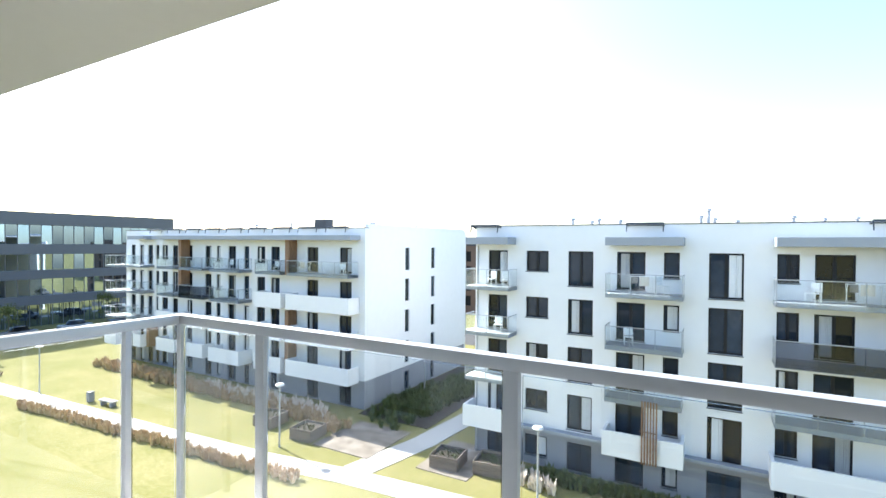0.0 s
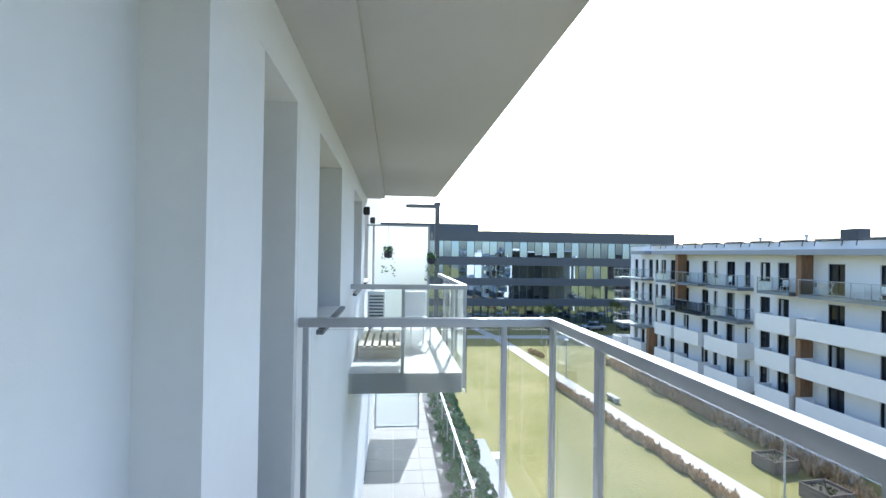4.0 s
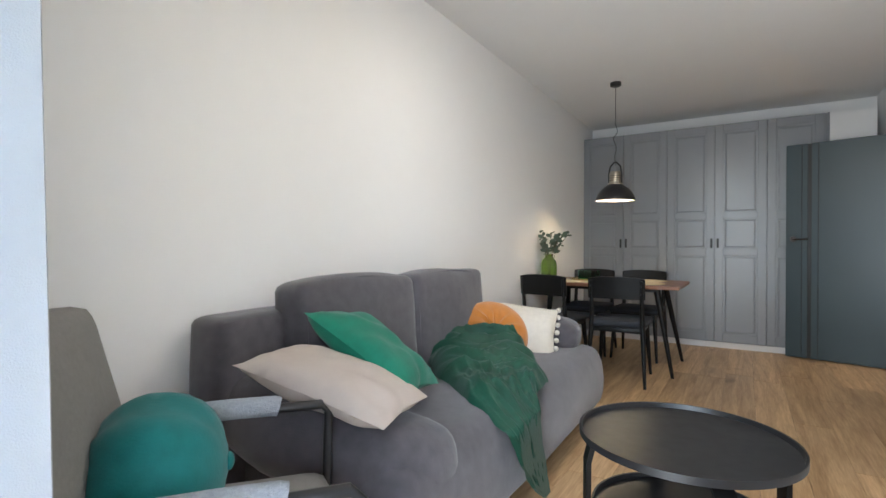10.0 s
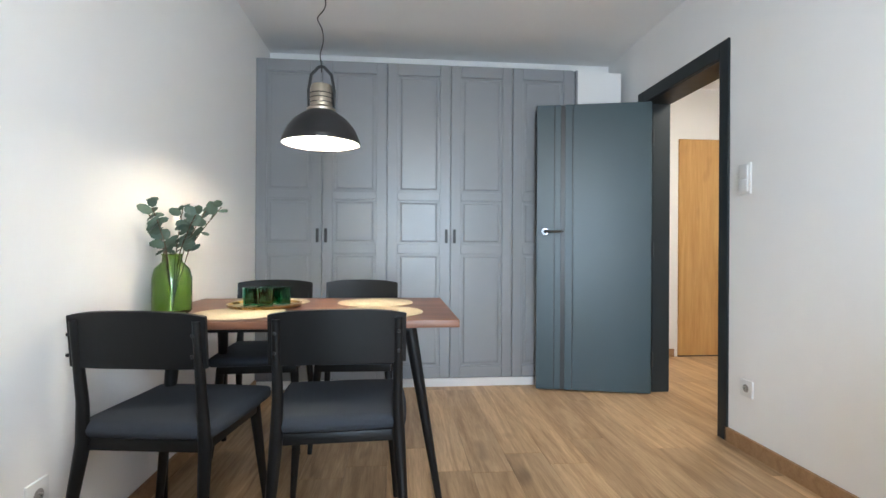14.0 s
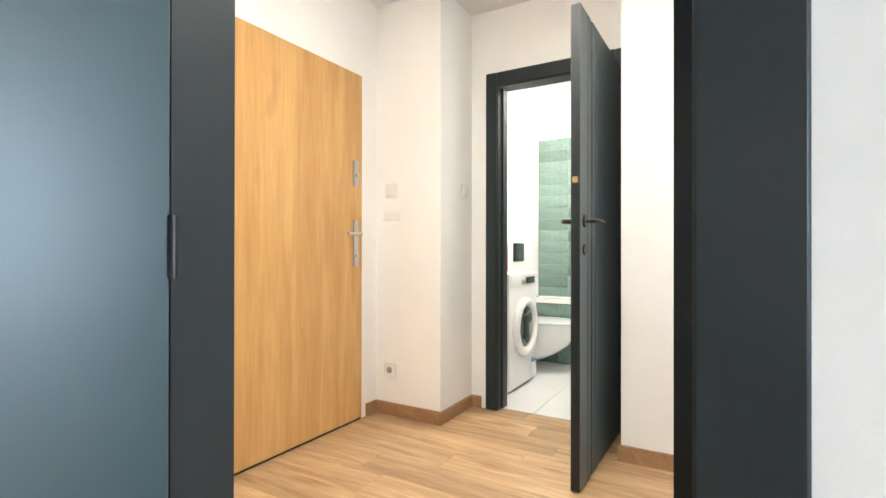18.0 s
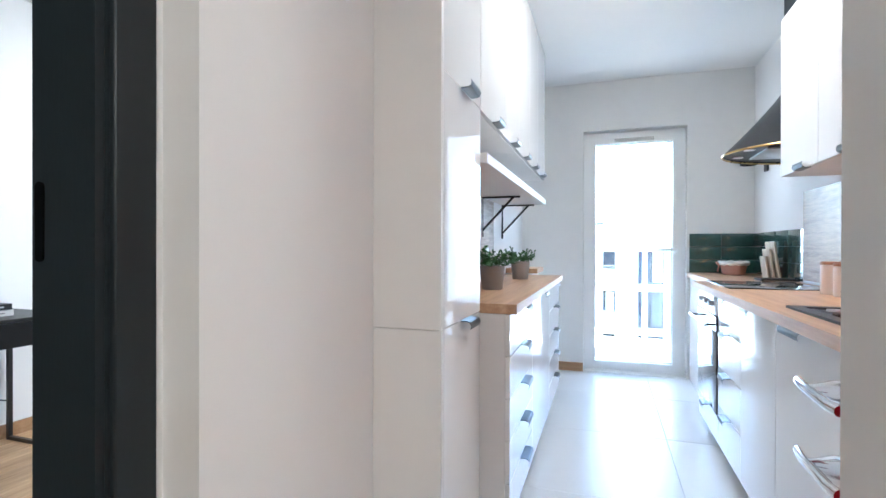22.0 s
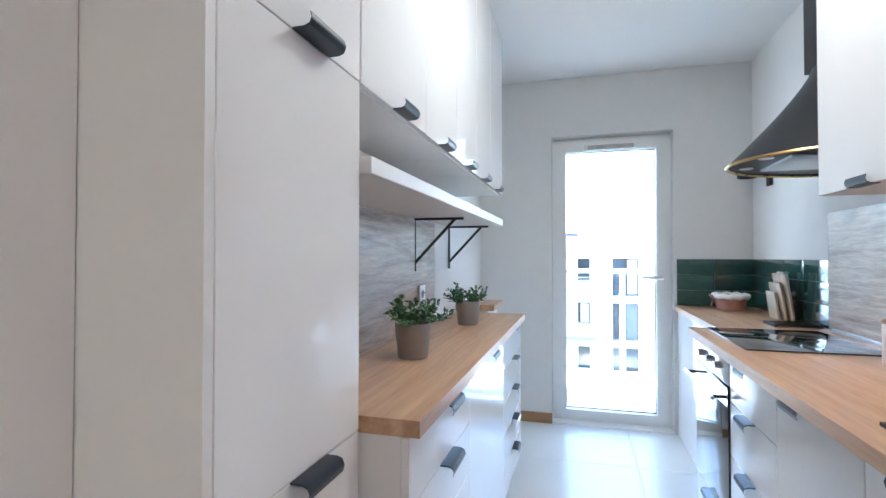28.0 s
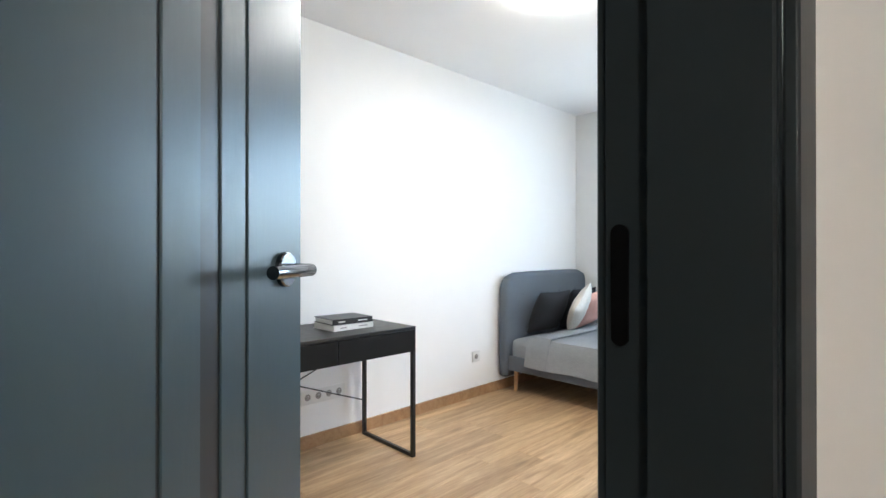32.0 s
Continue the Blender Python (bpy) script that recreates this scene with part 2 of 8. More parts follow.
def wood(name, dark, light, rough=0.45, along="y", grain=9.0, per_object=0.12, knots=0.5, bump=0.12, coat=0.0):
    """Boards with long grain, streaks and a few knots; each piece shifts its grain and its tone."""
    m = bpy.data.materials.new(name)
    m.use_nodes = True
    nt = m.node_tree
    n, link = nt.nodes, nt.links
    b = n["Principled BSDF"]
    b.inputs["Roughness"].default_value, b.inputs["Coat Weight"].default_value = rough, coat
    co, info = n.new("ShaderNodeTexCoord"), n.new("ShaderNodeObjectInfo")
    shift = n.new("ShaderNodeVectorMath")
    shift.operation = "MULTIPLY_ADD"
    rnd = n.new("ShaderNodeCombineXYZ")
    for i, k in enumerate((3.1, 17.3, 7.7)):
        q = n.new("ShaderNodeMath")
        q.operation, q.inputs[1].default_value = "MULTIPLY", k
        link.new(info.outputs["Random"], q.inputs[0])
        link.new(q.outputs[0], rnd.inputs[i])
    shift.inputs[1].default_value = (1, 1, 1)
    link.new(co.outputs["Object"], shift.inputs[0])
    link.new(rnd.outputs[0], shift.inputs[2])
    mp = n.new("ShaderNodeMapping")
    long = {"x": (0.07, 1, 1), "y": (1, 0.07, 1), "z": (1, 1, 0.07)}[along]
    mp.inputs["Scale"].default_value = long
    link.new(shift.outputs[0], mp.inputs["Vector"])
    fine, broad, knot = n.new("ShaderNodeTexNoise"), n.new("ShaderNodeTexNoise"), n.new("ShaderNodeTexNoise")
    for t, s, d, dist in ((fine, grain * 14, 6, 0.6), (broad, grain * 1.7, 4, 1.6)):
        t.inputs["Scale"].default_value, t.inputs["Detail"].default_value, t.inputs["Distortion"].default_value = s, d, dist
        link.new(mp.outputs[0], t.inputs["Vector"])
    kmap = n.new("ShaderNodeMapping")
    kmap.inputs["Scale"].default_value = {"x": (0.35, 1, 1), "y": (1, 0.35, 1), "z": (1, 1, 0.35)}[along]
    link.new(shift.outputs[0], kmap.inputs["Vector"])
    knot.inputs["Scale"].default_value, knot.inputs["Detail"].default_value = 5.0, 2
    link.new(kmap.outputs[0], knot.inputs["Vector"])
    add = n.new("ShaderNodeMath")
    add.operation = "MULTIPLY_ADD"
    add.inputs[1].default_value = 0.62
    link.new(fine.outputs["Fac"], add.inputs[0])
    link.new(broad.outputs["Fac"], add.inputs[2])
    ramp = n.new("ShaderNodeMapRange")
    ramp.inputs["From Min"].default_value, ramp.inputs["From Max"].default_value = 0.54, 1.10
    link.new(add.outputs[0], ramp.inputs["Value"])
    mix = n.new("ShaderNodeMix")
    mix.data_type = "RGBA"
    mix.inputs["A"].default_value, mix.inputs["B"].default_value = (*dark, 1), (*light, 1)
    link.new(ramp.outputs[0], mix.inputs["Factor"])
    kr = n.new("ShaderNodeMapRange")
    kr.inputs["From Min"].default_value, kr.inputs["From Max"].default_value = 0.68, 0.80
    kr.inputs["To Max"].default_value = knots
    link.new(knot.outputs["Fac"], kr.inputs["Value"])
    kmix = n.new("ShaderNodeMix")
    kmix.data_type = "RGBA"
    kmix.inputs["B"].default_value = tuple(c * 0.45 for c in dark) + (1,)
    link.new(kr.outputs[0], kmix.inputs["Factor"])
    link.new(mix.outputs["Result"], kmix.inputs["A"])
    hsv = n.new("ShaderNodeHueSaturation")
    rv = n.new("ShaderNodeMapRange")
    rv.inputs["To Min"].default_value, rv.inputs["To Max"].default_value = 1 - per_object, 1 + per_object
    link.new(info.outputs["Random"], rv.inputs["Value"])
    link.new(rv.outputs[0], hsv.inputs["Value"])
    link.new(kmix.outputs["Result"], hsv.inputs["Color"])
    link.new(hsv.outputs[0], b.inputs["Base Color"])
    bp = n.new("ShaderNodeBump")
    bp.inputs["Strength"].default_value, bp.inputs["Distance"].default_value = bump, 0.002
    link.new(fine.outputs["Fac"], bp.inputs["Height"])
    link.new(bp.outputs[0], b.inputs["Normal"])
    return m


def glowing(name, colour, strength):
    m = bpy.data.materials.new(name)
    m.use_nodes = True
    b = m.node_tree.nodes["Principled BSDF"]
    b.inputs["Base Color"].default_value = (0.9, 0.88, 0.84, 1)
    b.inputs["Emission Color"].default_value, b.inputs["Emission Strength"].default_value = (*colour, 1), strength
    return m


def glass(name, tint=(1, 1, 1), rough=0.0, ior=1.45):
    m = bpy.data.materials.new(name)
    m.use_nodes = True
    b = m.node_tree.nodes["Principled BSDF"]
    b.inputs["Base Color"].default_value = (*tint, 1)
    b.inputs["Transmission Weight"].default_value, b.inputs["Roughness"].default_value, b.inputs["IOR"].default_value = 1.0, rough, ior
    return m


M_WALL = principled("wall_paint", (0.86, 0.85, 0.835), 0.85, vary=0.012, scale=3, bump=0.05, bump_scale=260, spec=0.2)
M_CEIL = principled("ceiling_paint", (0.87, 0.865, 0.855), 0.9, vary=0.012, scale=2, spec=0.15)
M_STUCCO = principled("facade_stucco", (0.74, 0.74, 0.73), 0.92, vary=0.03, scale=4, bump=0.35, bump_scale=420, spec=0.15)
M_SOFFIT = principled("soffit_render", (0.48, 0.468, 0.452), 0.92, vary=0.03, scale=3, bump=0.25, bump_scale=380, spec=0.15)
M_ANTHRA = principled("anthracite_profile", (0.036, 0.042, 0.055), 0.38, vary=0.08, scale=5, bump=0.04, bump_scale=300)
M_PVC = principled("white_pvc", (0.82, 0.83, 0.83), 0.32, vary=0.015, scale=5)
M_STEEL = principled("brushed_steel", (0.55, 0.56, 0.57), 0.32, 1.0, vary=0.06, scale=9)
M_HANDLE = principled("dark_polished_handle", (0.16, 0.165, 0.175), 0.16, 1.0, vary=0.05)
M_CHROME = principled("chrome", (0.78, 0.78, 0.79), 0.10, 1.0, vary=0.02)
M_RAIL = principled("galvanised_rail", (0.42, 0.43, 0.45), 0.5, 0.35, vary=0.06, scale=5, bump=0.05)
M_GLASS = glass("clear_glass", (0.97, 0.99, 0.985))
M_FROST = glass("frosted_glass", (0.90, 0.96, 0.95), 0.45)
M_GREENGLASS = glass("green_glass", (0.42, 0.58, 0.20))
M_DOOR = principled("anthracite_door_laminate", (0.034, 0.060, 0.071), 0.36, spec=0.55, vary=0.05, scale=3, bump=0.04, bump_scale=90, stretch=(1, 1, 0.2), rough_vary=0.02)
M_DOORDARK = principled("dark_inlay", (0.016, 0.018, 0.02), 0.35, vary=0.05)
M_FRAME = principled("dark_door_frame", (0.022, 0.028, 0.031), 0.45, spec=0.3, vary=0.08, scale=4, bump=0.05, bump_scale=120, stretch=(1, 1, 0.2))
M_DEEPBLACK = principled("deep_black_plastic", (0.002, 0.002, 0.002), 0.6, spec=0.1)
M_BLACK = principled("black_satin_metal", (0.012, 0.012, 0.013), 0.38, vary=0.1, scale=8)
M_BLACKWOOD = principled("black_lacquered_wood", (0.005, 0.005, 0.005), 0.42, spec=0.28, vary=0.15, scale=9, bump=0.08, bump_scale=60)
M_OAKFLOOR = wood("oak_floor", (0.30, 0.175, 0.080), (0.62, 0.425, 0.235), 0.40, "y", 8, 0.17, 0.75)
M_SKIRT = wood("oak_skirting", (0.28, 0.155, 0.07), (0.42, 0.255, 0.13), 0.5, "x", 7, 0.04, 0.1)
M_OAKDOOR = wood("oak_door_veneer", (0.50, 0.27, 0.085), (0.68, 0.42, 0.16), 0.42, "z", 4, 0.02, 0.5)
M_WORKTOP = wood("oak_worktop", (0.36, 0.20, 0.105), (0.60, 0.40, 0.245), 0.40, "y", 5, 0.05, 0.5)
M_PANELWOOD = wood("grey_oak_panel", (0.20, 0.14, 0.10), (0.56, 0.445, 0.35), 0.40, "y", 13, 0.03, 0.9, 0.25)
M_WALNUT = wood("walnut_tabletop", (0.085, 0.032, 0.016), (0.24, 0.105, 0.055), 0.38, "x", 6, 0.04, 0.5)
M_WARDROBE = principled("grey_wardrobe_lacquer", (0.25, 0.26, 0.275), 0.30, vary=0.03, scale=3, spec=0.6, rough_vary=0.0)
M_GLOSSWHITE = principled("white_gloss_front", (0.85, 0.84, 0.83), 0.035, vary=0.012, scale=2, rough_vary=0.0, spec=0.42)
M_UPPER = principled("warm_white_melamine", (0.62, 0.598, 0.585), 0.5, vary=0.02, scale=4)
M_MATTWHITE = principled("white_melamine", (0.76, 0.745, 0.73), 0.45, vary=0.02, scale=4)
M_SOFA = principled("grey_velour", (0.086, 0.079, 0.088), 0.85, vary=0.42, scale=7, bump=0.25, bump_scale=240, sheen=0.35, spec=0.2)
M_GREENVELVET = principled("emerald_velvet", (0.006, 0.175, 0.110), 0.6, vary=0.28, scale=9, bump=0.2, bump_scale=200, sheen=0.12, spec=0.25)
M_TEALVELVET = principled("teal_velvet", (0.008, 0.150, 0.150), 0.7, vary=0.25, scale=9, bump=0.2, bump_scale=200, sheen=0.15, spec=0.25)
M_DARKGREEN = principled("dark_green_plush", (0.003, 0.052, 0.030), 0.55, vary=0.40, scale=16, bump=0.35, bump_scale=120, sheen=0.10, spec=0.32)
M_BEIGE = principled("beige_linen", (0.50, 0.43, 0.38), 0.9, vary=0.08, scale=8, bump=0.3, bump_scale=420)
M_CREAM = principled("cream_knit", (0.64, 0.60, 0.53), 0.92, vary=0.10, scale=14, bump=0.7, bump_scale=130)
M_ORANGE = principled("ochre_velvet", (0.46, 0.165, 0.020), 0.8, vary=0.18, scale=8, bump=0.2, bump_scale=220, sheen=0.4)
M_GREYFABRIC = principled("grey_tweed", (0.23, 0.22, 0.21), 0.92, vary=0.14, scale=30, bump=0.6, bump_scale=330)
M_WOOL = principled("pale_blue_grey_boucle", (0.33, 0.36, 0.40), 0.95, vary=0.25, scale=45, bump=0.9, bump_scale=260)
M_CURTAIN = principled("pale_grey_curtain", (0.39, 0.41, 0.44), 0.9, vary=0.05, scale=4, bump=0.2, bump_scale=500, sheen=0.2)
M_KTILE = principled("pale_floor_tile", (0.66, 0.66, 0.655), 0.32, vary=0.03, scale=4, per_object=0.02)
M_GROUT = principled("grout", (0.50, 0.50, 0.49), 0.9, vary=0.05)
M_GREENTILE = principled("green_glazed_tile", (0.030, 0.085, 0.075), 0.12, vary=0.30, scale=8, bump=0.25, bump_scale=14, coat=0.6, per_object=0.35)
M_SAGETILE = principled("sage_glazed_tile", (0.20, 0.29, 0.25), 0.14, vary=0.28, scale=8, bump=0.25, bump_scale=14, coat=0.6, per_object=0.25)
M_RED = principled("red_enamel", (0.32, 0.004, 0.016), 0.03, vary=0.02, scale=2, rough_vary=0.0, spec=0.42)
M_CERAMIC = principled("white_ceramic", (0.80, 0.80, 0.79), 0.10, vary=0.01, coat=0.4)
M_PLASTIC = principled("white_plastic", (0.76, 0.755, 0.74), 0.35, vary=0.015)
M_BLACKGLASS = principled("black_glass", (0.008, 0.008, 0.009), 0.05, vary=0.02, coat=0.8, rough_vary=0.01)
M_GRANITE = principled("black_composite", (0.016, 0.015, 0.015), 0.45, vary=0.2, scale=60, bump=0.15, bump_scale=500)
M_BRASS = principled("brass", (0.62, 0.42, 0.16), 0.28, 1.0, vary=0.05)
M_ANTIQUE = principled("antique_nickel", (0.42, 0.37, 0.30), 0.3, 1.0, vary=0.08)
M_LEAF = principled("leaf_green", (0.045, 0.13, 0.035), 0.5, vary=0.3, scale=20)
M_EUCA = principled("eucalyptus_leaf", (0.075, 0.115, 0.085), 0.6, vary=0.3, scale=20)
M_STEM = principled("brown_stem", (0.10, 0.07, 0.04), 0.8)
M_POT = principled("grey_pot", (0.30, 0.28, 0.27), 0.7, vary=0.05, scale=10)
M_STRAW = principled("woven_straw", (0.62, 0.52, 0.34), 0.85, vary=0.15, scale=25, bump=0.7, bump_scale=130)
M_WICKER = principled("pink_wicker", (0.42, 0.21, 0.16), 0.7, vary=0.25, scale=30, bump=0.6, bump_scale=120)
M_CANISTER = principled("blush_canister", (0.66, 0.53, 0.46), 0.45, vary=0.03)
M_LIDWOOD = wood("acacia_lid", (0.20, 0.07, 0.03), (0.36, 0.16, 0.08), 0.45, "x", 12, 0.05, 0.1)
M_BOARD = wood("pale_cutting_board", (0.55, 0.45, 0.33), (0.72, 0.63, 0.50), 0.5, "z", 8, 0.05, 0.1)
M_BEDGREY = principled("slate_upholstery", (0.11, 0.125, 0.145), 0.9, vary=0.1, scale=14, bump=0.5, bump_scale=300)
M_SPREAD = principled("grey_bedspread", (0.22, 0.225, 0.235), 0.92, vary=0.1, scale=10, bump=0.7, bump_scale=90)
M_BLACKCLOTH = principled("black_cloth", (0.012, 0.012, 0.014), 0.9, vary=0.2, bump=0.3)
M_PINK = principled("blush_cloth", (0.62, 0.36, 0.30), 0.9, vary=0.1, bump=0.3)
M_PAPER = principled("paper", (0.74, 0.73, 0.70), 0.85, vary=0.02)
M_LAMPON = glowing("lit_lamp_cover", (1.0, 0.86, 0.68), 1.5)
M_BULB = glowing("lit_bulb", (1.0, 0.78, 0.5), 12.0)
M_LED = glowing("led_strip", (1.0, 0.50, 0.14), 1.3)

# ---- the large structure ----
H = 2.55            # room height
GROUND = -12.0


def wall(name, *parts_, label="smooth off-white painted interior wall", material=None):
    return structure(name, boxes(*parts_), material or M_WALL, label, "wall")


wall("wall_west", (-0.15, 0.45, -0.01, 0, 6.87, H + 0.1))
wall("wall_north", (0, 6.72, -0.01, 2.76, 6.87, H + 0.1))
wall("wall_partition", (2.76, 0.45, -0.01, 2.94, 5.222, H + 0.1), (2.76, 5.222, 2.09, 2.94, 6.112, H + 0.1), (2.76, 6.112, -0.01, 2.94, 7.15, H + 0.1))
wall("wall_entrance", (2.94, 7.15, -0.01, 3.66, 7.35, H + 0.1), (3.66, 7.15, 2.07, 4.615, 7.35, H + 0.1), (4.615, 7.15, -0.01, 5.17, 7.35, H + 0.1))
wall("wall_shaft", (4.765, 6.68, -0.01, 5.17, 7.15, H + 0.1))
wall("wall_bathroom_door", (5.17, 5.68, -0.01, 5.29, 5.75, H + 0.1), (5.17, 5.75, 2.09, 5.29, 6.53, H + 0.1), (5.17, 6.53, -0.01, 5.29, 7.15, H + 0.1))
wall("wall_bedroom_door", (4.80, 4.30, -0.01, 4.96, 4.365, H + 0.1), (4.80, 4.365, 2.09, 4.96, 5.24, H + 0.1), (4.80, 5.24, -0.01, 4.96, 5.68, H + 0.1))
wall("wall_hall_pier", (4.72, 3.652, -0.01, 4.80, 4.298, H + 0.1))
wall("wall_bathroom_south", (4.96, 5.56, -0.01, 7.34, 5.68, H + 0.1))
wall("wall_kitchen_east", (4.80, 0.45, -0.01, 4.92, 4.30, H + 0.1))
wall("wall_fridge_pier", (2.94, 4.30, -0.01, 3.83, 4.75, H + 0.1))
wall("wall_bedroom_east", (7.34, 0.45, -0.01, 7.46, 5.68, H + 0.1))
wall("wall_bathroom_north", (5.29, 7.15, -0.01, 6.10, 7.27, H + 0.1), (6.10, 6.84, -0.01, 6.92, 7.27, H + 0.1), label="pale grey plastered bathroom wall")
wall("wall_bathroom_east", (6.92, 5.68, -0.01, 7.04, 6.84, H + 0.1), label="bathroom wall behind the sage tiles")
wall("wall_door_shaft_cover", (2.352, 6.33, 0.0, 2.70, 6.72, 2.36), label="white boxed duct between wardrobe and wall")

Z0, Z1 = GROUND - 0.2, 5.6


def pierced(x0, x1, z0, z1, y0, y1, holes):
    """One solid wall slab in the xz plane with rectangular openings through it."""
    xs = sorted({x0, x1, *[v for h in holes for v in h[:2]]})
    zs = sorted({z0, z1, *[v for h in holes for v in h[2:]]})
    full = {(i, k) for i in range(len(xs) - 1) for k in range(len(zs) - 1)
            if not any(h[0] < (xs[i] + xs[i + 1]) / 2 < h[1] and h[2] < (zs[k] + zs[k + 1]) / 2 < h[3] for h in holes)}
    bm, made = bmesh.new(), {}

    def vert(i, k, y):
        if (i, k, y) not in made:
            made[(i, k, y)] = bm.verts.new((xs[i], y, zs[k]))
        return made[(i, k, y)]

    for i, k in full:
        bm.faces.new([vert(*c, y0) for c in ((i, k), (i + 1, k), (i + 1, k + 1), (i, k + 1))])
        bm.faces.new([vert(*c, y1) for c in ((i, k + 1), (i + 1, k + 1), (i + 1, k), (i, k))])
        for di, dk, a, b in ((-1, 0, (i, k + 1), (i, k)), (1, 0, (i + 1, k), (i + 1, k + 1)), (0, -1, (i, k), (i + 1, k)), (0, 1, (i + 1, k + 1), (i, k + 1))):
            if (i + di, k + dk) not in full:
                bm.faces.new([vert(*b, y0), vert(*a, y0), vert(*a, y1), vert(*b, y1)])
    return bm


structure("facade_living", pierced(-6, 2.93, Z0, Z1, 0.10, 0.45, [(0.47, 2.36, 0.0, 2.32)]), M_STUCCO, "white rendered facade wall recessed behind the balcony", "wall")
WX = [(5.0, 6.5, 0.92, 2.31), (8.1, 9.7, 0.92, 2.31), (10.55, 11.9, 0.92, 2.31), (14.2, 15.2, 0.92, 2.31)]
structure("facade_kitchen", pierced(2.93, 22.0, Z0, Z1, -0.09, 0.45, [(3.43, 4.26, 0.0, 2.27)] + WX), M_STUCCO, "white rendered facade wall with dark framed openings", "wall")
structure("reveal_kitchen_west", boxes((3.43, -0.088, 0.0, 3.52, 0.22, 2.27)), M_STUCCO, "white rendered reveal of the kitchen balcony door", "wall")
structure("reveal_kitchen_east", boxes((4.20, -0.088, 0.0, 4.26, 0.22, 2.27)), M_STUCCO, "white rendered reveal of the kitchen balcony door", "wall")
structure("lintel_kitchen", boxes((3.43, 0.22, 2.12, 4.26, 0.450, 2.27)), M_STUCCO, "white plastered lintel over the kitchen balcony door", "wall")

structure("ceiling", boxes((-0.15, 0.45, H, 2.85, 6.87, H + 0.18), (2.85, 0.45, H, 7.46, 7.35, H + 0.18)), M_CEIL, "plain white painted ceiling", "ceiling")
structure("floor_slab", boxes((-0.15, 0.10, -0.30, 7.46, 7.35, -0.014)), M_GROUT, "grey screed under the flooring", "floor")
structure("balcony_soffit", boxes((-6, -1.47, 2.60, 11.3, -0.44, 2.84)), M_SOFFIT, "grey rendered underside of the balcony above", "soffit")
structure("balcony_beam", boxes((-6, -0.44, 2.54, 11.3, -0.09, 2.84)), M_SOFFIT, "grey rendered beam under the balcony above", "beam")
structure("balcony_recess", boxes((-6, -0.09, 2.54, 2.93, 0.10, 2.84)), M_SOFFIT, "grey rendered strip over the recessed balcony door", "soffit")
bs = structure("balcony_floor", boxes((-1.4, -1.55, -0.24, 4.32, -0.09, -0.03), (-1.4, -0.09, -0.24, 2.93, 0.12, -0.03)), M_SOFFIT, "grey balcony slab with tiled top", "balcony")
M_SLABGREY = principled("weathered_slab", (0.42, 0.42, 0.42), 0.85, vary=0.06, scale=3)
# the storeys further along the same facade
structure("neighbour_balcony_slab", boxes((7.60, -1.50, -0.28, 11.4, -0.09, -0.03), (4.5, -1.9, -3.45, 20, -0.09, -3.2)), M_SLABGREY, "grey slabs of the neighbouring balconies", "balcony")

# threshold of the balcony door
structure("sill_kitchen", boxes((3.43, -0.09, 0.0, 4.26, 0.268, 0.02), (3.43, 0.351, 0.0, 4.26, 0.45, 0.008)), M_PVC, "white threshold under the kitchen balcony door", "threshold")
structure("sill_living", boxes((0.47, 0.10, 0.0, 2.36, 0.45, 0.012)), M_PVC, "white threshold under the balcony door", "threshold")


def skirting(name, *runs):
    bm = bmesh.new()
    for x0, y0, x1, y1 in runs:
        bm_box(bm, x0, y0, 0.0, x1, y1, 0.075)
    return structure(name, bm, M_SKIRT, "oak skirting board along the wall", "baseboard")


S = 0.014
skirting("baseboard_living", (2.76 - S, 0.45, 2.76, 5.19), (0, 0.45, S, 6.3), (2.36, 0.45, 2.746, 0.45 + S), (2.76 - S, 6.15, 2.76, 6.72))
skirting("baseboard_hall", (2.94, 4.75, 2.94 + S, 5.19), (2.94, 6.15, 2.94 + S, 7.15), (2.954, 7.15 - S, 3.62, 7.15), (4.66, 7.15 - S, 4.751, 7.15), (4.765 - S, 6.68 - S, 4.765, 7.15), (4.765, 6.68 - S, 5.17, 6.68), (5.17 - S, 6.61, 5.17, 6.666),
         (4.80 - S, 5.31, 4.80, 5.68), (4.786, 5.68, 5.17, 5.68 + S), (4.72 - S, 3.66, 4.72, 4.298),  (2.954, 4.75, 3.83, 4.75 + S), (3.83, 4.30, 3.83 + S, 4.764))
skirting("baseboard_bedroom", (7.34 - S, 0.45, 7.34, 5.56), (4.96, 5.56 - S, 7.326, 5.56), (4.92, 0.45, 4.92 + S, 4.3))
skirting("baseboard_kitchen", (4.26, 0.45, 4.80, 0.45 + S))


# ---- doors ----
def handle(parent, x, z, side, material, plate="round"):
    """A lever handle on the leaf; side -1 sits on the face at y = 0, +1 on the face at y = 0.04."""
    y = -0.001 if side < 0 else 0.041
    d = -1 if side < 0 else 1
    bm = lathe([(0.001, 0), (0.028, 0), (0.028, 0.007), (0.026, 0.009), (0.001, 0.009)], 24, False)
    rose = part("rose", bm, material, parent, at=Matrix.Translation((x, y, z)) @ pose(0, 0, 0, 90 if d < 0 else -90))
    pts = [(x, y + d * 0.006, z), (x, y + d * 0.045, z), (x - 0.012, y + d * 0.052, z), (x - 0.125, y + d * 0.052, z)]
    part("lever", tube(pts, 0.0095, 14), material, parent)
    return rose


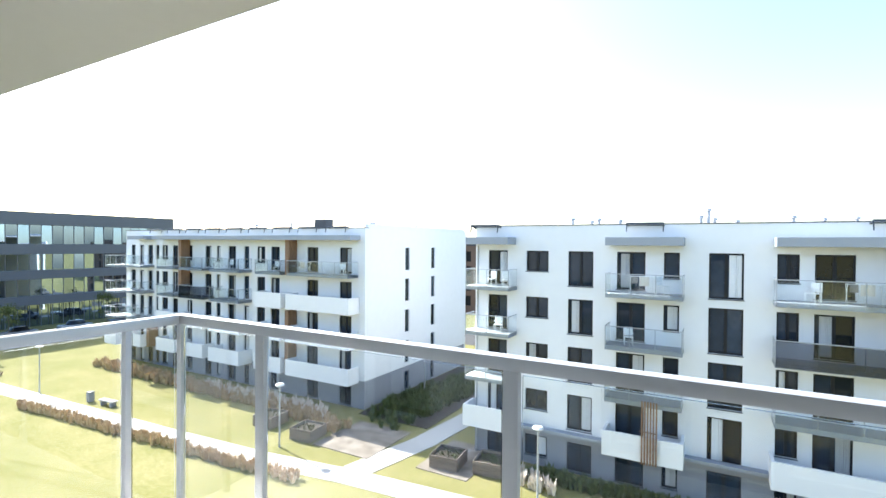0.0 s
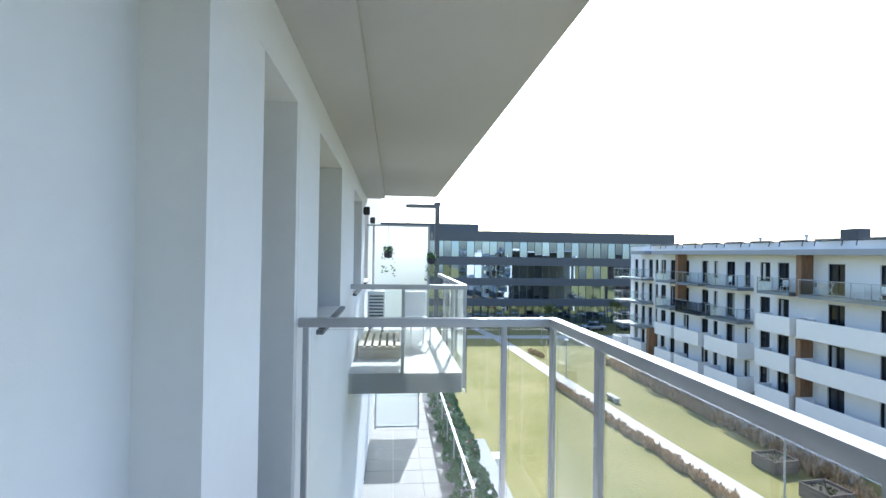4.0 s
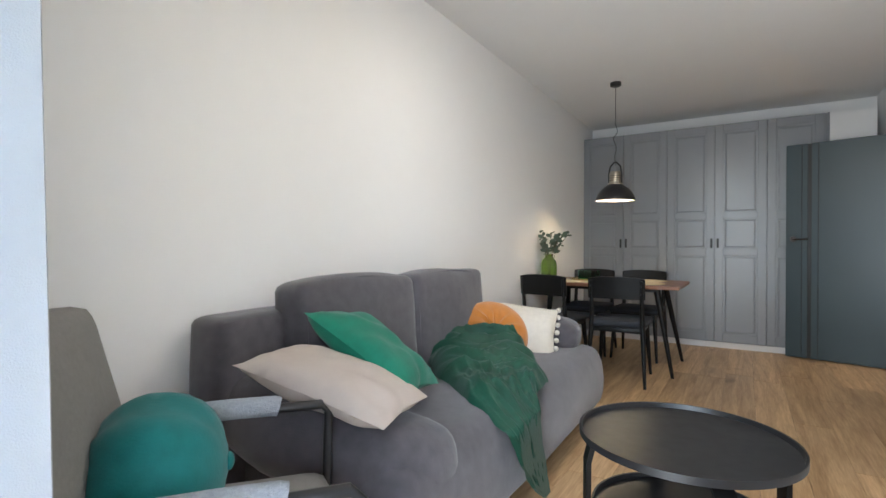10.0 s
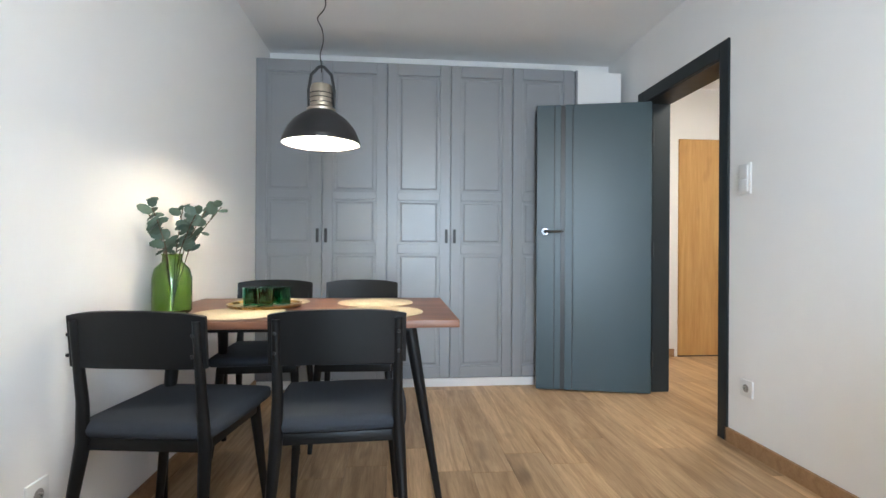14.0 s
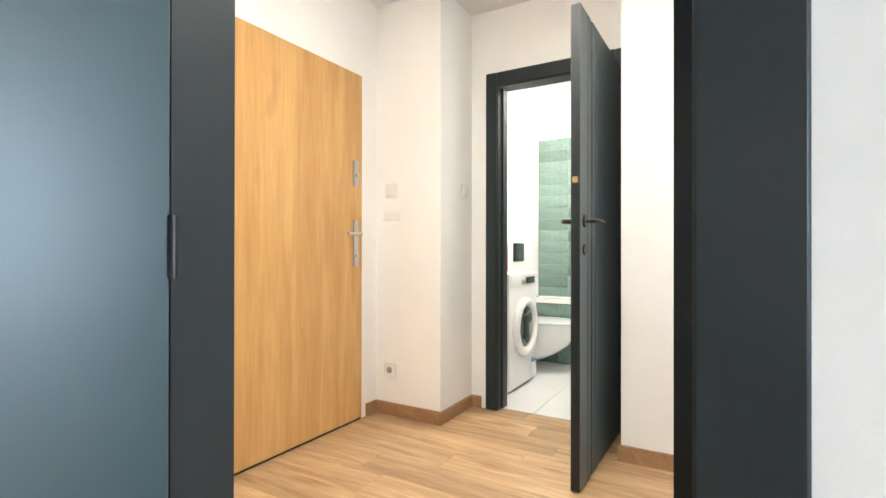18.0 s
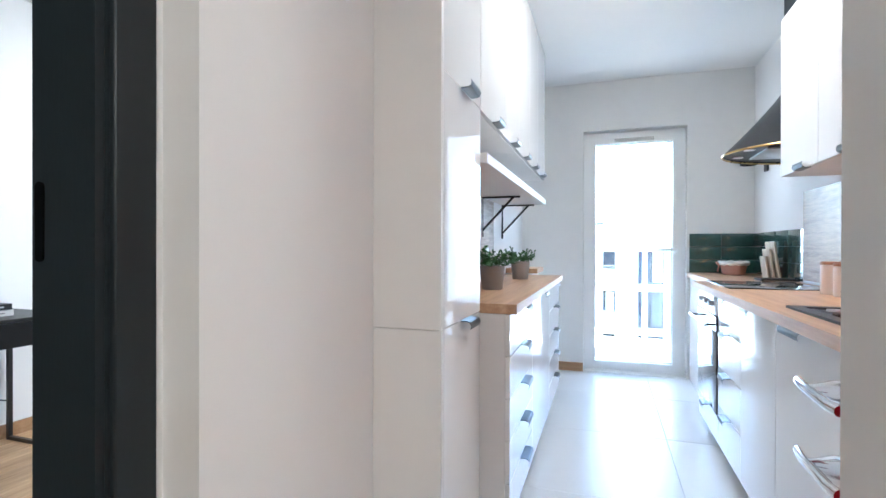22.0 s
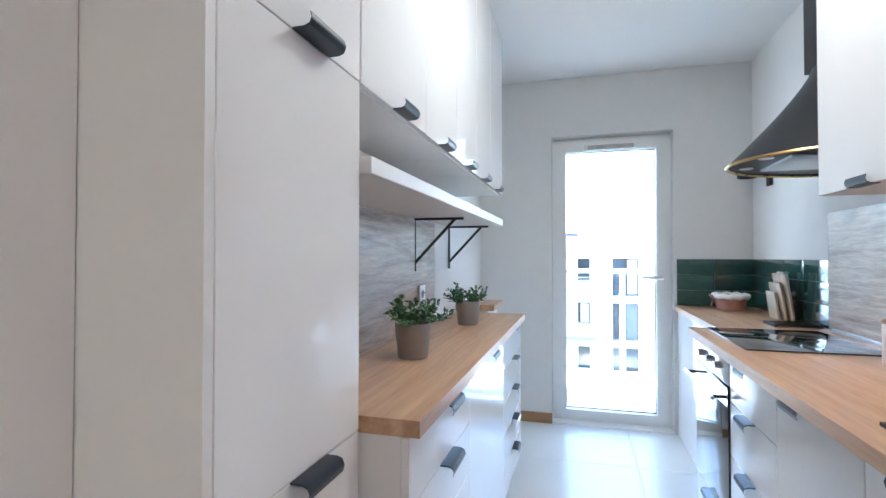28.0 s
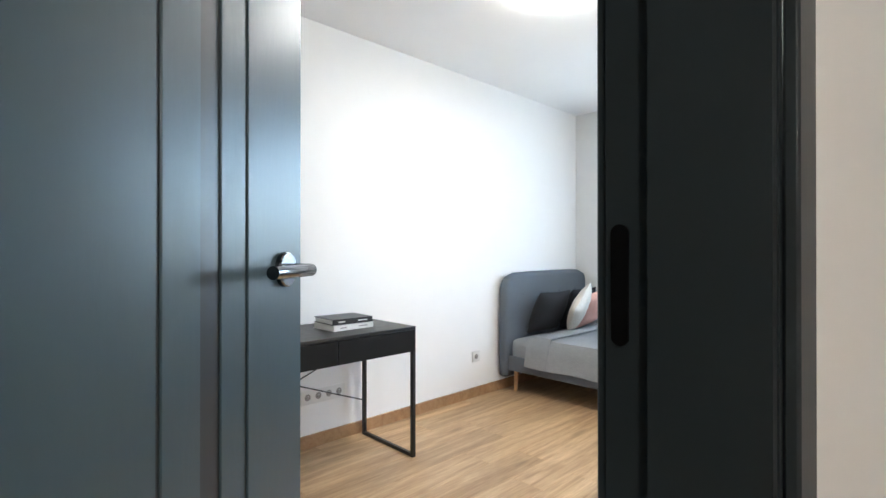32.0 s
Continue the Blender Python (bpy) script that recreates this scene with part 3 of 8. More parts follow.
def leaf(door, length, m, metal, key=False, inset=0.0, wide=1.0):
    """A flush leaf with three vertical inlays by its free edge, turned about its hinges."""
    body = part("leaf", box(0, 0.003, 0.012, length, 0.037, 2.045), M_DOORDARK, door, "anthracite laminated door leaf with vertical inlays", at=m)
    cuts = [0.0] + [length - inset - 0.123 - wide * d for d in (0.132, 0.127, 0.077, 0.047, 0.005, 0.0)] + [length]
    for i in (0, 2, 4, 6):
        x0, x1 = (cuts[i], cuts[i + 1])
        bm = box(x0, 0, 0.008, x1, 0.04, 2.05, 0.0015, 1)
        part("leaf_panel", bm, M_DOOR, body, at=Matrix.Identity(4))
    for z in (0.25, 1.02, 1.80):
        part("hinge", rod((-0.004, 0.046, z - 0.05), (-0.004, 0.046, z + 0.05), 0.008), M_BLACK, body)
    handle(body, length - 0.06, 1.142, -1, metal)
    handle(body, length - 0.06, 1.142, 1, metal)
    for s in (-0.001, 0.041) if key else ():
        part("key_rose", lathe([(0.001, 0), (0.024, 0), (0.024, 0.006), (0.001, 0.006)], 20, False), metal, body, at=Matrix.Translation((length - 0.06, s, 1.02)) @ pose(0, 0, 0, 90 if s < 0 else -90))
    return body


def door_set(name, m, width, thick, label):
    """Lining and casings of an opening: local x across it, y through the wall, origin at its first foot."""
    d = thing(name, label, "door", m, kind="structure")
    h, c, t = 2.09, 0.065, 0.014
    for x0, x1 in ((-0.0, 0.035), (width - 0.035, width)):
        part("jamb", boxes((x0, 0.0, 0, x1, thick, h)), M_FRAME, d, smooth=False)
        part("stop", boxes((x0 + (0.0 if x0 == 0 else -0.014), 0.052, 0, x1 + (0.014 if x0 == 0 else 0.0), thick - 0.002, h - 0.035)), M_FRAME, d, smooth=False)
    part("head", boxes((0.035, 0.0, h - 0.035, width - 0.035, thick, h)), M_FRAME, d, smooth=False)
    for y0, y1 in ((-t, -0.0005), (thick + 0.0005, thick + t)):
        for x0, x1 in ((-c + 0.02, 0.03), (width - 0.03, width + c - 0.02)):
            part("casing", box(x0, y0, 0, x1, y1, h + 0.055, 0.003, 1), M_FRAME, d)
        part("casing", box(0.0305, y0, h - 0.03, width - 0.0305, y1, h + 0.055, 0.003, 1), M_FRAME, d)
    return d


# living-room door: hinged at the far jamb, standing open into the living room
d1 = door_set("door_1", pose(2.76, 6.112, 0, 0, 0, -90), 0.89, 0.18, "open anthracite door between living room and hall")
leaf(d1, 0.79, Matrix.Translation((0.077, 0.02, 0)) @ pose(0, 0, 0, 0, 0, -104), M_HANDLE)
# bedroom door: hinged at the north jamb, ajar into the bedroom
d2 = door_set("door_2", pose(4.96, 4.365, 0, 0, 0, 90), 0.875, 0.16, "dark anthracite bedroom door standing ajar")
leaf(d2, 0.87, Matrix.Translation((0.835, -0.005, 0)) @ pose(0, 0, 0, 0, 0, 215.6), M_HANDLE, inset=0.035, wide=1.28)
plate = bmesh.new()
loop = [(0.017 + 0.010 * math.cos(a * math.pi / 8), (1.19 if a < 9 else 1.08) + 0.010 * math.sin(a * math.pi / 8)) for a in range(17) if a != 16]
low, high = [[plate.verts.new((x, y, z)) for y, z in loop] for x in (0.0352, 0.0380)]
plate.faces.new(high)
for k in range(len(loop)):
    plate.faces.new((low[k], low[(k + 1) % len(loop)], high[(k + 1) % len(loop)], high[k]))
part("strike_plate", plate, M_DEEPBLACK, d2, "rounded black strike plate in the jamb", smooth=False)
# bathroom door: hinged at the south jamb, standing open into the hall
d3 = door_set("door_3", pose(5.17, 6.53, 0, 0, 0, -90), 0.78, 0.12, "dark anthracite bathroom door standing wide open")
b3 = leaf(d3, 0.80, Matrix.Translation((0.735, -0.012, 0)) @ pose(0, 0, 0, 0, 0, -90.5), M_BLACK, True)
part("sticker", boxes((0.8005, 0.008, 1.30, 0.8015, 0.03, 1.325)), M_BRASS, b3, "small golden sticker")

# entrance door
d4 = thing("door_4", "light oak veneered entrance door, closed", "door", pose(3.66, 7.15, 0), kind="structure")
part("leaf", box(0.004, -0.012, 0.012, 0.951, 0.045, 2.066, 0.003, 1), M_OAKDOOR, d4, "light oak veneered leaf")
# solid black strip under the leaf, drawn for the shade in the gap
part("threshold_gap", boxes((0.004, -0.006, 0.0, 0.951, 0.04, 0.010)), M_BLACK, d4, smooth=False)
for x0, z0, z1 in ((0.868, 1.395, 1.545), (0.868, 0.92, 1.195)):
    part("lock_plate", box(x0, -0.021, z0, x0 + 0.04, -0.0125, z1, 0.003, 2), M_STEEL, d4, "brushed steel lock plate")
part("lever", tube([(0.888, -0.02, 1.11), (0.888, -0.062, 1.11), (0.88, -0.068, 1.11), (0.765, -0.068, 1.11)], 0.009, 12), M_STEEL, d4)
for z in (1.46, 0.985):
    part("cylinder", rod((0.888, -0.021, z), (0.888, -0.034, z), 0.011), M_STEEL, d4)

# ---- balcony door of the living room: a closed sash and one turned into the room ----
w1 = thing("window_1", "tall balcony door with dark outside and white inside profiles, one sash open inwards", "balcony door", pose(0.47, 0.29, 0.012), kind="structure")
WW, WH = 1.89, 2.30
part("frame_outside", boxes((0, 0, 0, 0.055, 0.04, WH), (WW - 0.055, 0, 0, WW, 0.04, WH), (0.055, 0, WH - 0.06, WW - 0.055, 0.04, WH), (0.055, 0, 0, WW - 0.055, 0.04, 0.03)), M_ANTHRA, w1, "anthracite foiled outer frame", smooth=False)
part("frame_inside", boxes((0, 0.04, 0, 0.055, 0.09, WH), (WW - 0.055, 0.04, 0, WW, 0.09, WH), (0.055, 0.04, WH - 0.06, WW - 0.055, 0.09, WH), (0.055, 0.04, 0, WW - 0.055, 0.09, 0.03)), M_PVC, w1, "white inner frame", smooth=False)


def sash(parent, w, h, m, handle_at=None, outer=None, inner=None, p=0.085, way=1):
    outer, inner = outer or M_ANTHRA, inner or M_PVC
    ring = lambda y0, y1, g: boxes((g, y0, g, p, y1, h - g), (w - p, y0, g, w - g, y1, h - g), (p, y0, h - p, w - p, y1, h - g), (p, y0, g, w - p, y1, p))
    s = part("sash", ring(0.0, 0.038, 0.012), outer, parent, "door sash", at=m, smooth=False)
    part("inner_profile", ring(0.0385, 0.078, 0.0), inner, s, "white inner profile", smooth=False)
    g = part("pane", boxes((p - 0.01, 0.020, p - 0.01, w - p + 0.01, 0.026, h - p + 0.01)), M_GLASS, s, "clear glass pane", smooth=False)
    g.visible_shadow = False
    part("gasket", boxes((p - 0.004, 0.012, p, p + 0.004, 0.019, h - p), (w - p - 0.004, 0.012, p, w - p + 0.004, 0.019, h - p), (p, 0.012, p - 0.004, w - p, 0.019, p + 0.004), (p, 0.012, h - p - 0.004, w - p, 0.019, h - p + 0.004)), M_BLACK, s, smooth=False)
    if handle_at:
        x, z = handle_at
        part("handle_base", box(x - 0.014, 0.0785, z - 0.035, x + 0.014, 0.090, z + 0.035, 0.004), M_PVC, s)
        part("handle", tube([(x, 0.088, z), (x, 0.125, z), (x + way * 0.012, 0.132, z), (x + way * 0.13, 0.130, z)], 0.012, 12), M_PVC, s, "white lever handle")
    return s


s1 = sash(w1, 0.86, 2.21, pose(0.03, 0.018, 0.03))
for z in (0.30, 1.237, 1.447, 1.95):
    part("strike", box(0.8602, 0.032, z - 0.017, 0.867, 0.058, z + 0.017, 0.003, 1), M_STEEL, s1, "steel strike plate")
for z in (0.40, 0.52, 0.95, 0.97, 0.994, 1.057, 1.325):
    part("screw", rod((0.8595, 0.045, z), (0.8630, 0.045, z), 0.003, ), M_BLACK, s1)
part("latch_slot", box(0.8622, 0.0425, 1.332, 0.8632, 0.0475, 1.362, 0.0004, 1), M_BLACK, s1, "dark latch slot")
part("latch", box(0.8622, 0.0405, 1.003, 0.8645, 0.0495, 1.021, 0.001, 1), M_STEEL, s1, "small steel latch")
part("hardware_rail", boxes((0.8602, 0.036, 0.1, 0.8625, 0.054, 2.1)), M_STEEL, s1, "steel espagnolette rail", smooth=False)
s2 = sash(w1, 0.545, 2.21, Matrix.Translation((1.855, 0.098, 0.03)) @ pose(0, 0, 0, 0, 0, 180 - 12) @ Matrix.Diagonal((1, -1, 1, 1)), (0.517, 1.12), p=0.052, way=-1)
for z in (0.25, 1.40, 2.0):
    part("hinge", rod((1.825, 0.105, z - 0.05), (1.825, 0.105, z + 0.05), 0.009), M_PVC, w1)
for z in (0.55, 1.42):
    part("bolt", rod((1.832, 0.040, z), (1.832, 0.040, z + 0.03), 0.007), M_STEEL, w1)

# ---- balcony door of the kitchen ----
w2 = thing("window_2", "white framed glazed balcony door of the kitchen, closed", "balcony door", pose(3.43, 0.27, 0.0), kind="structure")
part("frame", boxes((0, 0, 0, 0.05, 0.08, 2.119), (0.78, 0, 0, 0.83, 0.08, 2.119), (0.05, 0, 2.07, 0.78, 0.08, 2.119), (0.05, 0, 0, 0.78, 0.08, 0.05)), M_PVC, w2, "white door frame", smooth=False)
part("frame_outside", boxes((0, -0.03, 0, 0.06, -0.0005, 2.119), (0.77, -0.03, 0, 0.83, -0.0005, 2.119), (0.06, -0.03, 2.05, 0.77, -0.0005, 2.119)), M_ANTHRA, w2, "anthracite outer cover", smooth=False)
part("side_cover", box(0.752, -0.15, 0.0, 0.768, -0.052, 2.268, 0.002, 1), M_ANTHRA, w2, "anthracite side cover in the reveal", smooth=False)
sash(w2, 0.75, 2.045, pose(0.04, 0.012, 0.03), (0.03, 1.05), inner=M_PVC, p=0.058)
part("trickle_vent", box(0.22, 0.0905, 2.02, 0.60, 0.112, 2.06, 0.006), M_PVC, w2, "white trickle vent")
part("vent_grille", boxes(*[(0.25, 0.1125, 2.026 + 0.008 * k, 0.57, 0.1145, 2.030 + 0.008 * k) for k in range(4)]), M_POT, w2, smooth=False)


# ---- bedroom and neighbouring windows ----
def facade_window(i, x0, x1, z0, z1):
    w = thing("window_%d" % (3 + i), "anthracite framed window in the white facade", "window", pose(x0, 0.16, z0), kind="structure")
    a, b = x1 - x0, z1 - z0
    part("frame", boxes((0, 0, 0, 0.07, 0.08, b), (a - 0.07, 0, 0, a, 0.08, b), (0.07, 0, 0, a - 0.07, 0.08, 0.07), (0.07, 0, b - 0.07, a - 0.07, 0.08, b), (a / 2 - 0.05, 0, 0.07, a / 2 + 0.05, 0.08, b - 0.07)), M_ANTHRA, w, smooth=False)
    for q in ((0.07, a / 2 - 0.05), (a / 2 + 0.05, a - 0.07)):
        g = part("pane", boxes((q[0], 0.03, 0.07, q[1], 0.036, b - 0.07)), M_GLASS, w, smooth=False)
        g.visible_shadow = False
    part("sill", box(-0.03, -0.30, -0.035, a + 0.03, 0.0, -0.005, 0.004), M_ANTHRA, w, "dark metal window sill")
    return w


for i, q in enumerate(WX):
    facade_window(i, *q)
# black sheets behind the panes stand in for the darkness of unlit rooms
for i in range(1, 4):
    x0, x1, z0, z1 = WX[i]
    structure("room_back_%d" % i, boxes((x0 - 0.2, 0.46, z0 - 0.2, x1 + 0.2, 0.50, z1 + 0.2)), M_BLACKCLOTH, "black sheet standing in for the unlit room behind a window", "backdrop")

# ---- balcony railing with glass ----
rail = thing("balcony_railing", "grey metal balcony railing with clear glass panels", "railing", pose(0, 0, -0.03))
RX, RY = 4.27, -1.55
part("handrail", box(-1.4, RY - 0.03, 1.075, RX + 0.03, RY + 0.03, 1.125, 0.006), M_RAIL, rail, "flat grey handrail")
part("handrail", box(RX - 0.03, RY + 0.031, 1.075, RX + 0.03, -0.10, 1.125, 0.006), M_RAIL, rail, "flat grey handrail")
for x in (-1.2, 0.95, 2.30, 3.61):
    part("post", box(x - 0.03, RY - 0.012, 0.0, x + 0.03, RY + 0.022, 1.074, 0.004), M_RAIL, rail)
for y in (-0.14, -1.257):
    part("post", box(RX - 0.02, y - 0.015, 0.0, RX + 0.02, y + 0.015, 1.074, 0.004), M_RAIL, rail)
part("post", box(RX - 0.02, RY - 0.018, 0.0, RX + 0.02, RY + 0.018, 1.074, 0.004), M_RAIL, rail)
for x0, x1 in ((-1.16, 0.91), (0.99, 2.26), (2.34, 3.57), (3.65, RX - 0.03)):
    g = part("glass_panel", boxes((x0, RY - 0.004, 0.06, x1, RY + 0.004, 1.06)), M_GLASS, rail, "clear glass panel", smooth=False)
    g.visible_shadow = False
for y0, y1 in ((RY + 0.04, -1.285), (-1.23, -0.17)):
    g = part("glass_panel", boxes((RX - 0.004, y0, 0.06, RX + 0.004, y1, 1.06)), M_GLASS, rail, "clear glass panel", smooth=False)
    g.visible_shadow = False


# ---- living room things ----
def ceiling_light(x, y, label):
    t = thing("ceiling_light", label, "ceiling light", pose(x, y, H))
    part("base", lathe([(0.001, 0), (0.20, 0), (0.205, -0.012), (0.20, -0.03), (0.001, -0.03)], 40, False), M_PLASTIC, t)
    part("diffuser", lathe([(0.206, -0.028), (0.205, -0.045), (0.185, -0.075), (0.12, -0.095), (0.001, -0.101)], 40, False), M_LAMPON, t, "lit opal diffuser")
    return t


ceiling_light(1.30, 2.46, "round white ceiling light, switched on")

# wardrobe with five framed doors
ward = thing("wardrobe", "tall grey wardrobe with five framed doors up to the ceiling", "wardrobe", pose(0.0, 6.30, 0))
part("carcass", boxes((0.0, 0.022, 0.06, 2.335, 0.41, 2.36)), M_WARDROBE, ward, smooth=False)
part("plinth", boxes((0.0, 0.012, 0.0, 2.335, 0.40, 0.0595)), M_MATTWHITE, ward, "white plinth", smooth=False)
DW = 0.463


def framed_door(parent, x, mirror):
    """Stiles and rails with three raised and chamfered panels."""
    w, z0, z1 = DW - 0.004, 0.066, 2.358
    d = part("door", boxes((0.06, 0.010, z0 + 0.05, w - 0.06, 0.018, z1 - 0.05)), M_WARDROBE, parent, at=pose(x + 0.002, 0, 0), smooth=False)
    s = 0.075
    for a, b in ((0, s), (w - s, w)):
        part("stile", box(a, 0, z0, b, 0.0195, z1, 0.0025, 1), M_WARDROBE, d)
    rails = ((z0, z0 + 0.085), (0.975, 1.045), (1.365, 1.425), (z1 - 0.085, z1))
    for a, b in rails:
        part("rail", box(s + 0.0004, 0.0004, a, w - s - 0.0004, 0.0195, b, 0.0025, 1), M_WARDROBE, d)
    for (_, a), (b, _) in zip(rails, rails[1:]):
        bm = bmesh.new()
        x0, x1, e = s + 0.004, w - s - 0.004, 0.028
        o = [bm.verts.new(c) for c in ((x0, 0.0165, a + 0.004), (x1, 0.0165, a + 0.004), (x1, 0.0165, b - 0.004), (x0, 0.0165, b - 0.004))]
        i = [bm.verts.new(c) for c in ((x0 + e, 0.005, a + e), (x1 - e, 0.005, a + e), (x1 - e, 0.005, b - e), (x0 + e, 0.005, b - e))]
        bm.faces.new(i)
        for k in range(4):
            bm.faces.new((o[k], o[(k + 1) % 4], i[(k + 1) % 4], i[k]))
        part("panel", bm, M_WARDROBE, d, smooth=False)
    hx = w - 0.028 if mirror else 0.028
    part("handle", box(hx - 0.010, -0.016, 1.055, hx + 0.010, -0.001, 1.155, 0.004), M_BLACK, d, "small black handle")
    return d


for k in range(5):
    framed_door(ward, k * DW, k % 2 == 0)
part("end_filler", boxes((2.335, 0.004, 0.0, 2.35, 0.41, 2.36)), M_WARDROBE, ward, smooth=False)
solid("ceiling_filler", boxes((0.0, 6.69, 2.364, 2.76, 6.718, H - 0.002)), M_WALL, "off-white wall strip above the wardrobe", "bulkhead", kind="structure", smooth=False)

# sofa
sofa = thing("sofa", "grey velour three-seat sofa bed against the white wall", "sofa", pose(0.03, 1.34, 0))
seat = rough_box(0.10, 0.10, 0.07, 0.86, 2.18, 0.44, 0.085, 9, 0.007, 5, 0.020, 5)
for v in seat.verts:
    if v.co.x > 0.6:
        v.co.x += 0.04 * math.sin(max(0.0, min(1.0, v.co.z / 0.44)) * math.pi)
    v.co.z += 0.010 * noise.noise(Vector((v.co.x * 3, v.co.y * 2.4, 4.0))) if v.co.z > 0.3 else 0.0
part("seat", seat, M_SOFA, sofa)
part("back_frame", rough_box(0.0, 0.0, 0.06, 0.20, 1.84, 0.81, 0.055, 8, 0.005, 4, 0.010, 4), M_SOFA, sofa)
for y0, y1, tilt in ((0.275, 0.975, 5), (0.985, 1.68, 4)):
    bm = rough_box(-0.10, y0, -0.02, 0.085, y1, 0.485, 0.055, 7, 0.008, 4, 0.022, 4)
    for v in bm.verts:
        v.co.z += 0.014 * noise.noise(Vector((0.3, v.co.y * 3.5, 1.7))) if v.co.z > 0.3 else 0.0
    c = part("back_cushion", bm, M_SOFA, sofa, at=Matrix.Translation((0.235, 0, 0.435)) @ pose(0, 0, 0, 0, -tilt, 0))
    edge = [(0.070, y0 + 0.016, 0.05), (0.075, y0 + 0.014, 0.25), (0.070, y0 + 0.022, 0.43), (0.063, y0 + 0.07, 0.472), (0.065, (y0 + y1) / 2, 0.487), (0.063, y1 - 0.07, 0.472), (0.070, y1 - 0.022, 0.43), (0.075, y1 - 0.014, 0.25), (0.070, y1 - 0.016, 0.05)]
    part("piping", tube(edge, 0.005, 6), M_SOFA, c)
la = rough_box(0.10, 0.03, 0.36, 0.86, 0.31, 0.62, 0.10, 8, 0.014, 4, 0.03, 5)
for v in la.verts:
    v.co.z -= max(0.0, v.co.x - 0.15) * 0.20
    v.co.y += max(0.0, v.co.x - 0.35) * 0.22
part("arm_bolster", la, M_SOFA, sofa, "soft low arm bolster")
part("arm_bolster", rough_box(0.16, 1.93, 0.40, 0.745, 2.15, 0.60, 0.070, 7, 0.010, 4, 0.03, 5), M_SOFA, sofa, "soft low arm bolster")
for x, y in ((0.16, 0.2), (0.16, 2.0), (0.76, 0.2), (0.76, 2.0)):
    part("foot", rod((x, y, 0.0), (x, y, 0.09), 0.02, 0.025), M_BLACKWOOD, sofa)


# scatter cushions and throw
def lying(centre, along_, up_):
    """Matrix of a cushion whose width runs along one direction and whose thickness points along another."""
    x = Vector(along_).normalized()
    y = (Vector(up_) - x * Vector(up_).dot(x)).normalized()
    z = x.cross(y)
    return Matrix.Translation(centre) @ Matrix((x, y, z)).transposed().to_4x4()


solid("cushion", pillow(0.50, 0.34, 0.14, seed=1.0, wrinkle=0.014), M_BEIGE, "pale beige linen cushion lying on the sofa arm", "cushion", lying((0.60, 1.48, 0.635), (0.55, 0.13, -0.15), (0.10, 0.06, 1.0)), group="sofa cushions")
solid("cushion", pillow(0.45, 0.40, 0.16, seed=5.0, wrinkle=0.016), M_GREENVELVET, "emerald green velvet cushion tilted against the beige one", "cushion", lying((0.53, 1.755, 0.675), (0.40, 0.08, -0.24), (0.40, 0.30, 0.80)), group="sofa cushions")
rnd = thing("round_cushion", "round ochre velvet cushion with a button, on the sofa", "cushion", pose(0.455, 2.875, 0.57, -42, 0, 42), group="sofa cushions")
bm = bmesh.new()
R, n1, n2 = 0.205, 72, 14
for s in (-1, 1):
    g = []
    for j in range(n2 + 1):
        r = j / n2
        row = []
        for i in range(n1):
            a = 2 * math.pi * i / n1
            pleat = 1 + (0.16 * math.cos(a * 11 + 0.6 * math.sin(a * 3)) + 0.07 * math.cos(a * 19 + 1.0)) * (1 - r) ** 1.2 * min(1.0, r * 5)
            y = s * 0.075 * (max(0.0, 1 - r ** 3.2) ** 0.5) * (0.25 + 0.75 * min(1.0, r * 2.6) ** 0.7) * pleat
            row.append(bm.verts.new((math.cos(a) * r * R, y, math.sin(a) * r * R)))
        g.append(row)
    for j in range(n2):
        for i in range(n1):
            bm.faces.new((g[j][i], g[j][(i + 1) % n1], g[j + 1][(i + 1) % n1], g[j + 1][i]))
bmesh.ops.remove_doubles(bm, verts=list(bm.verts), dist=0.0006)
part("cover", bm, M_ORANGE, rnd)
for s in (-1, 1):
    part("button", blob(0.022, 0.010, 0.022, 16), M_ORANGE, rnd, at=pose(0, s * 0.022, 0))
pom = thing("pompom_cushion", "cream knitted cushion with pompom edging on the sofa", "cushion", pose(0.52, 3.12, 0.545, -46, 6, 20), group="sofa cushions")
part("cover", pillow(0.42, 0.40, 0.15, seed=9.0), M_CREAM, pom)
for k in range(8):
    for x, z in ((0.214, 0.2 - 0.40 * k / 7), (-0.21 + 0.42 * k / 7, -0.205)):
        part("pompom", blob(0.016, 0.016, 0.016, 12, 0.10, 6), M_CREAM, pom, at=pose(x, 0, z))


THROW = ((0.45, 2.775, 0.600, 0.12), (0.49, 2.69, 0.560, 0.20), (0.57, 2.54, 0.520, 0.27), (0.71, 2.33, 0.505, 0.25), (0.84, 2.17, 0.49, 0.18), (0.945, 2.12, 0.40, 0.14), (0.965, 2.16, 0.25, 0.11), (0.962, 2.23, 0.12, 0.075), (0.965, 2.31, 0.035, 0.03))


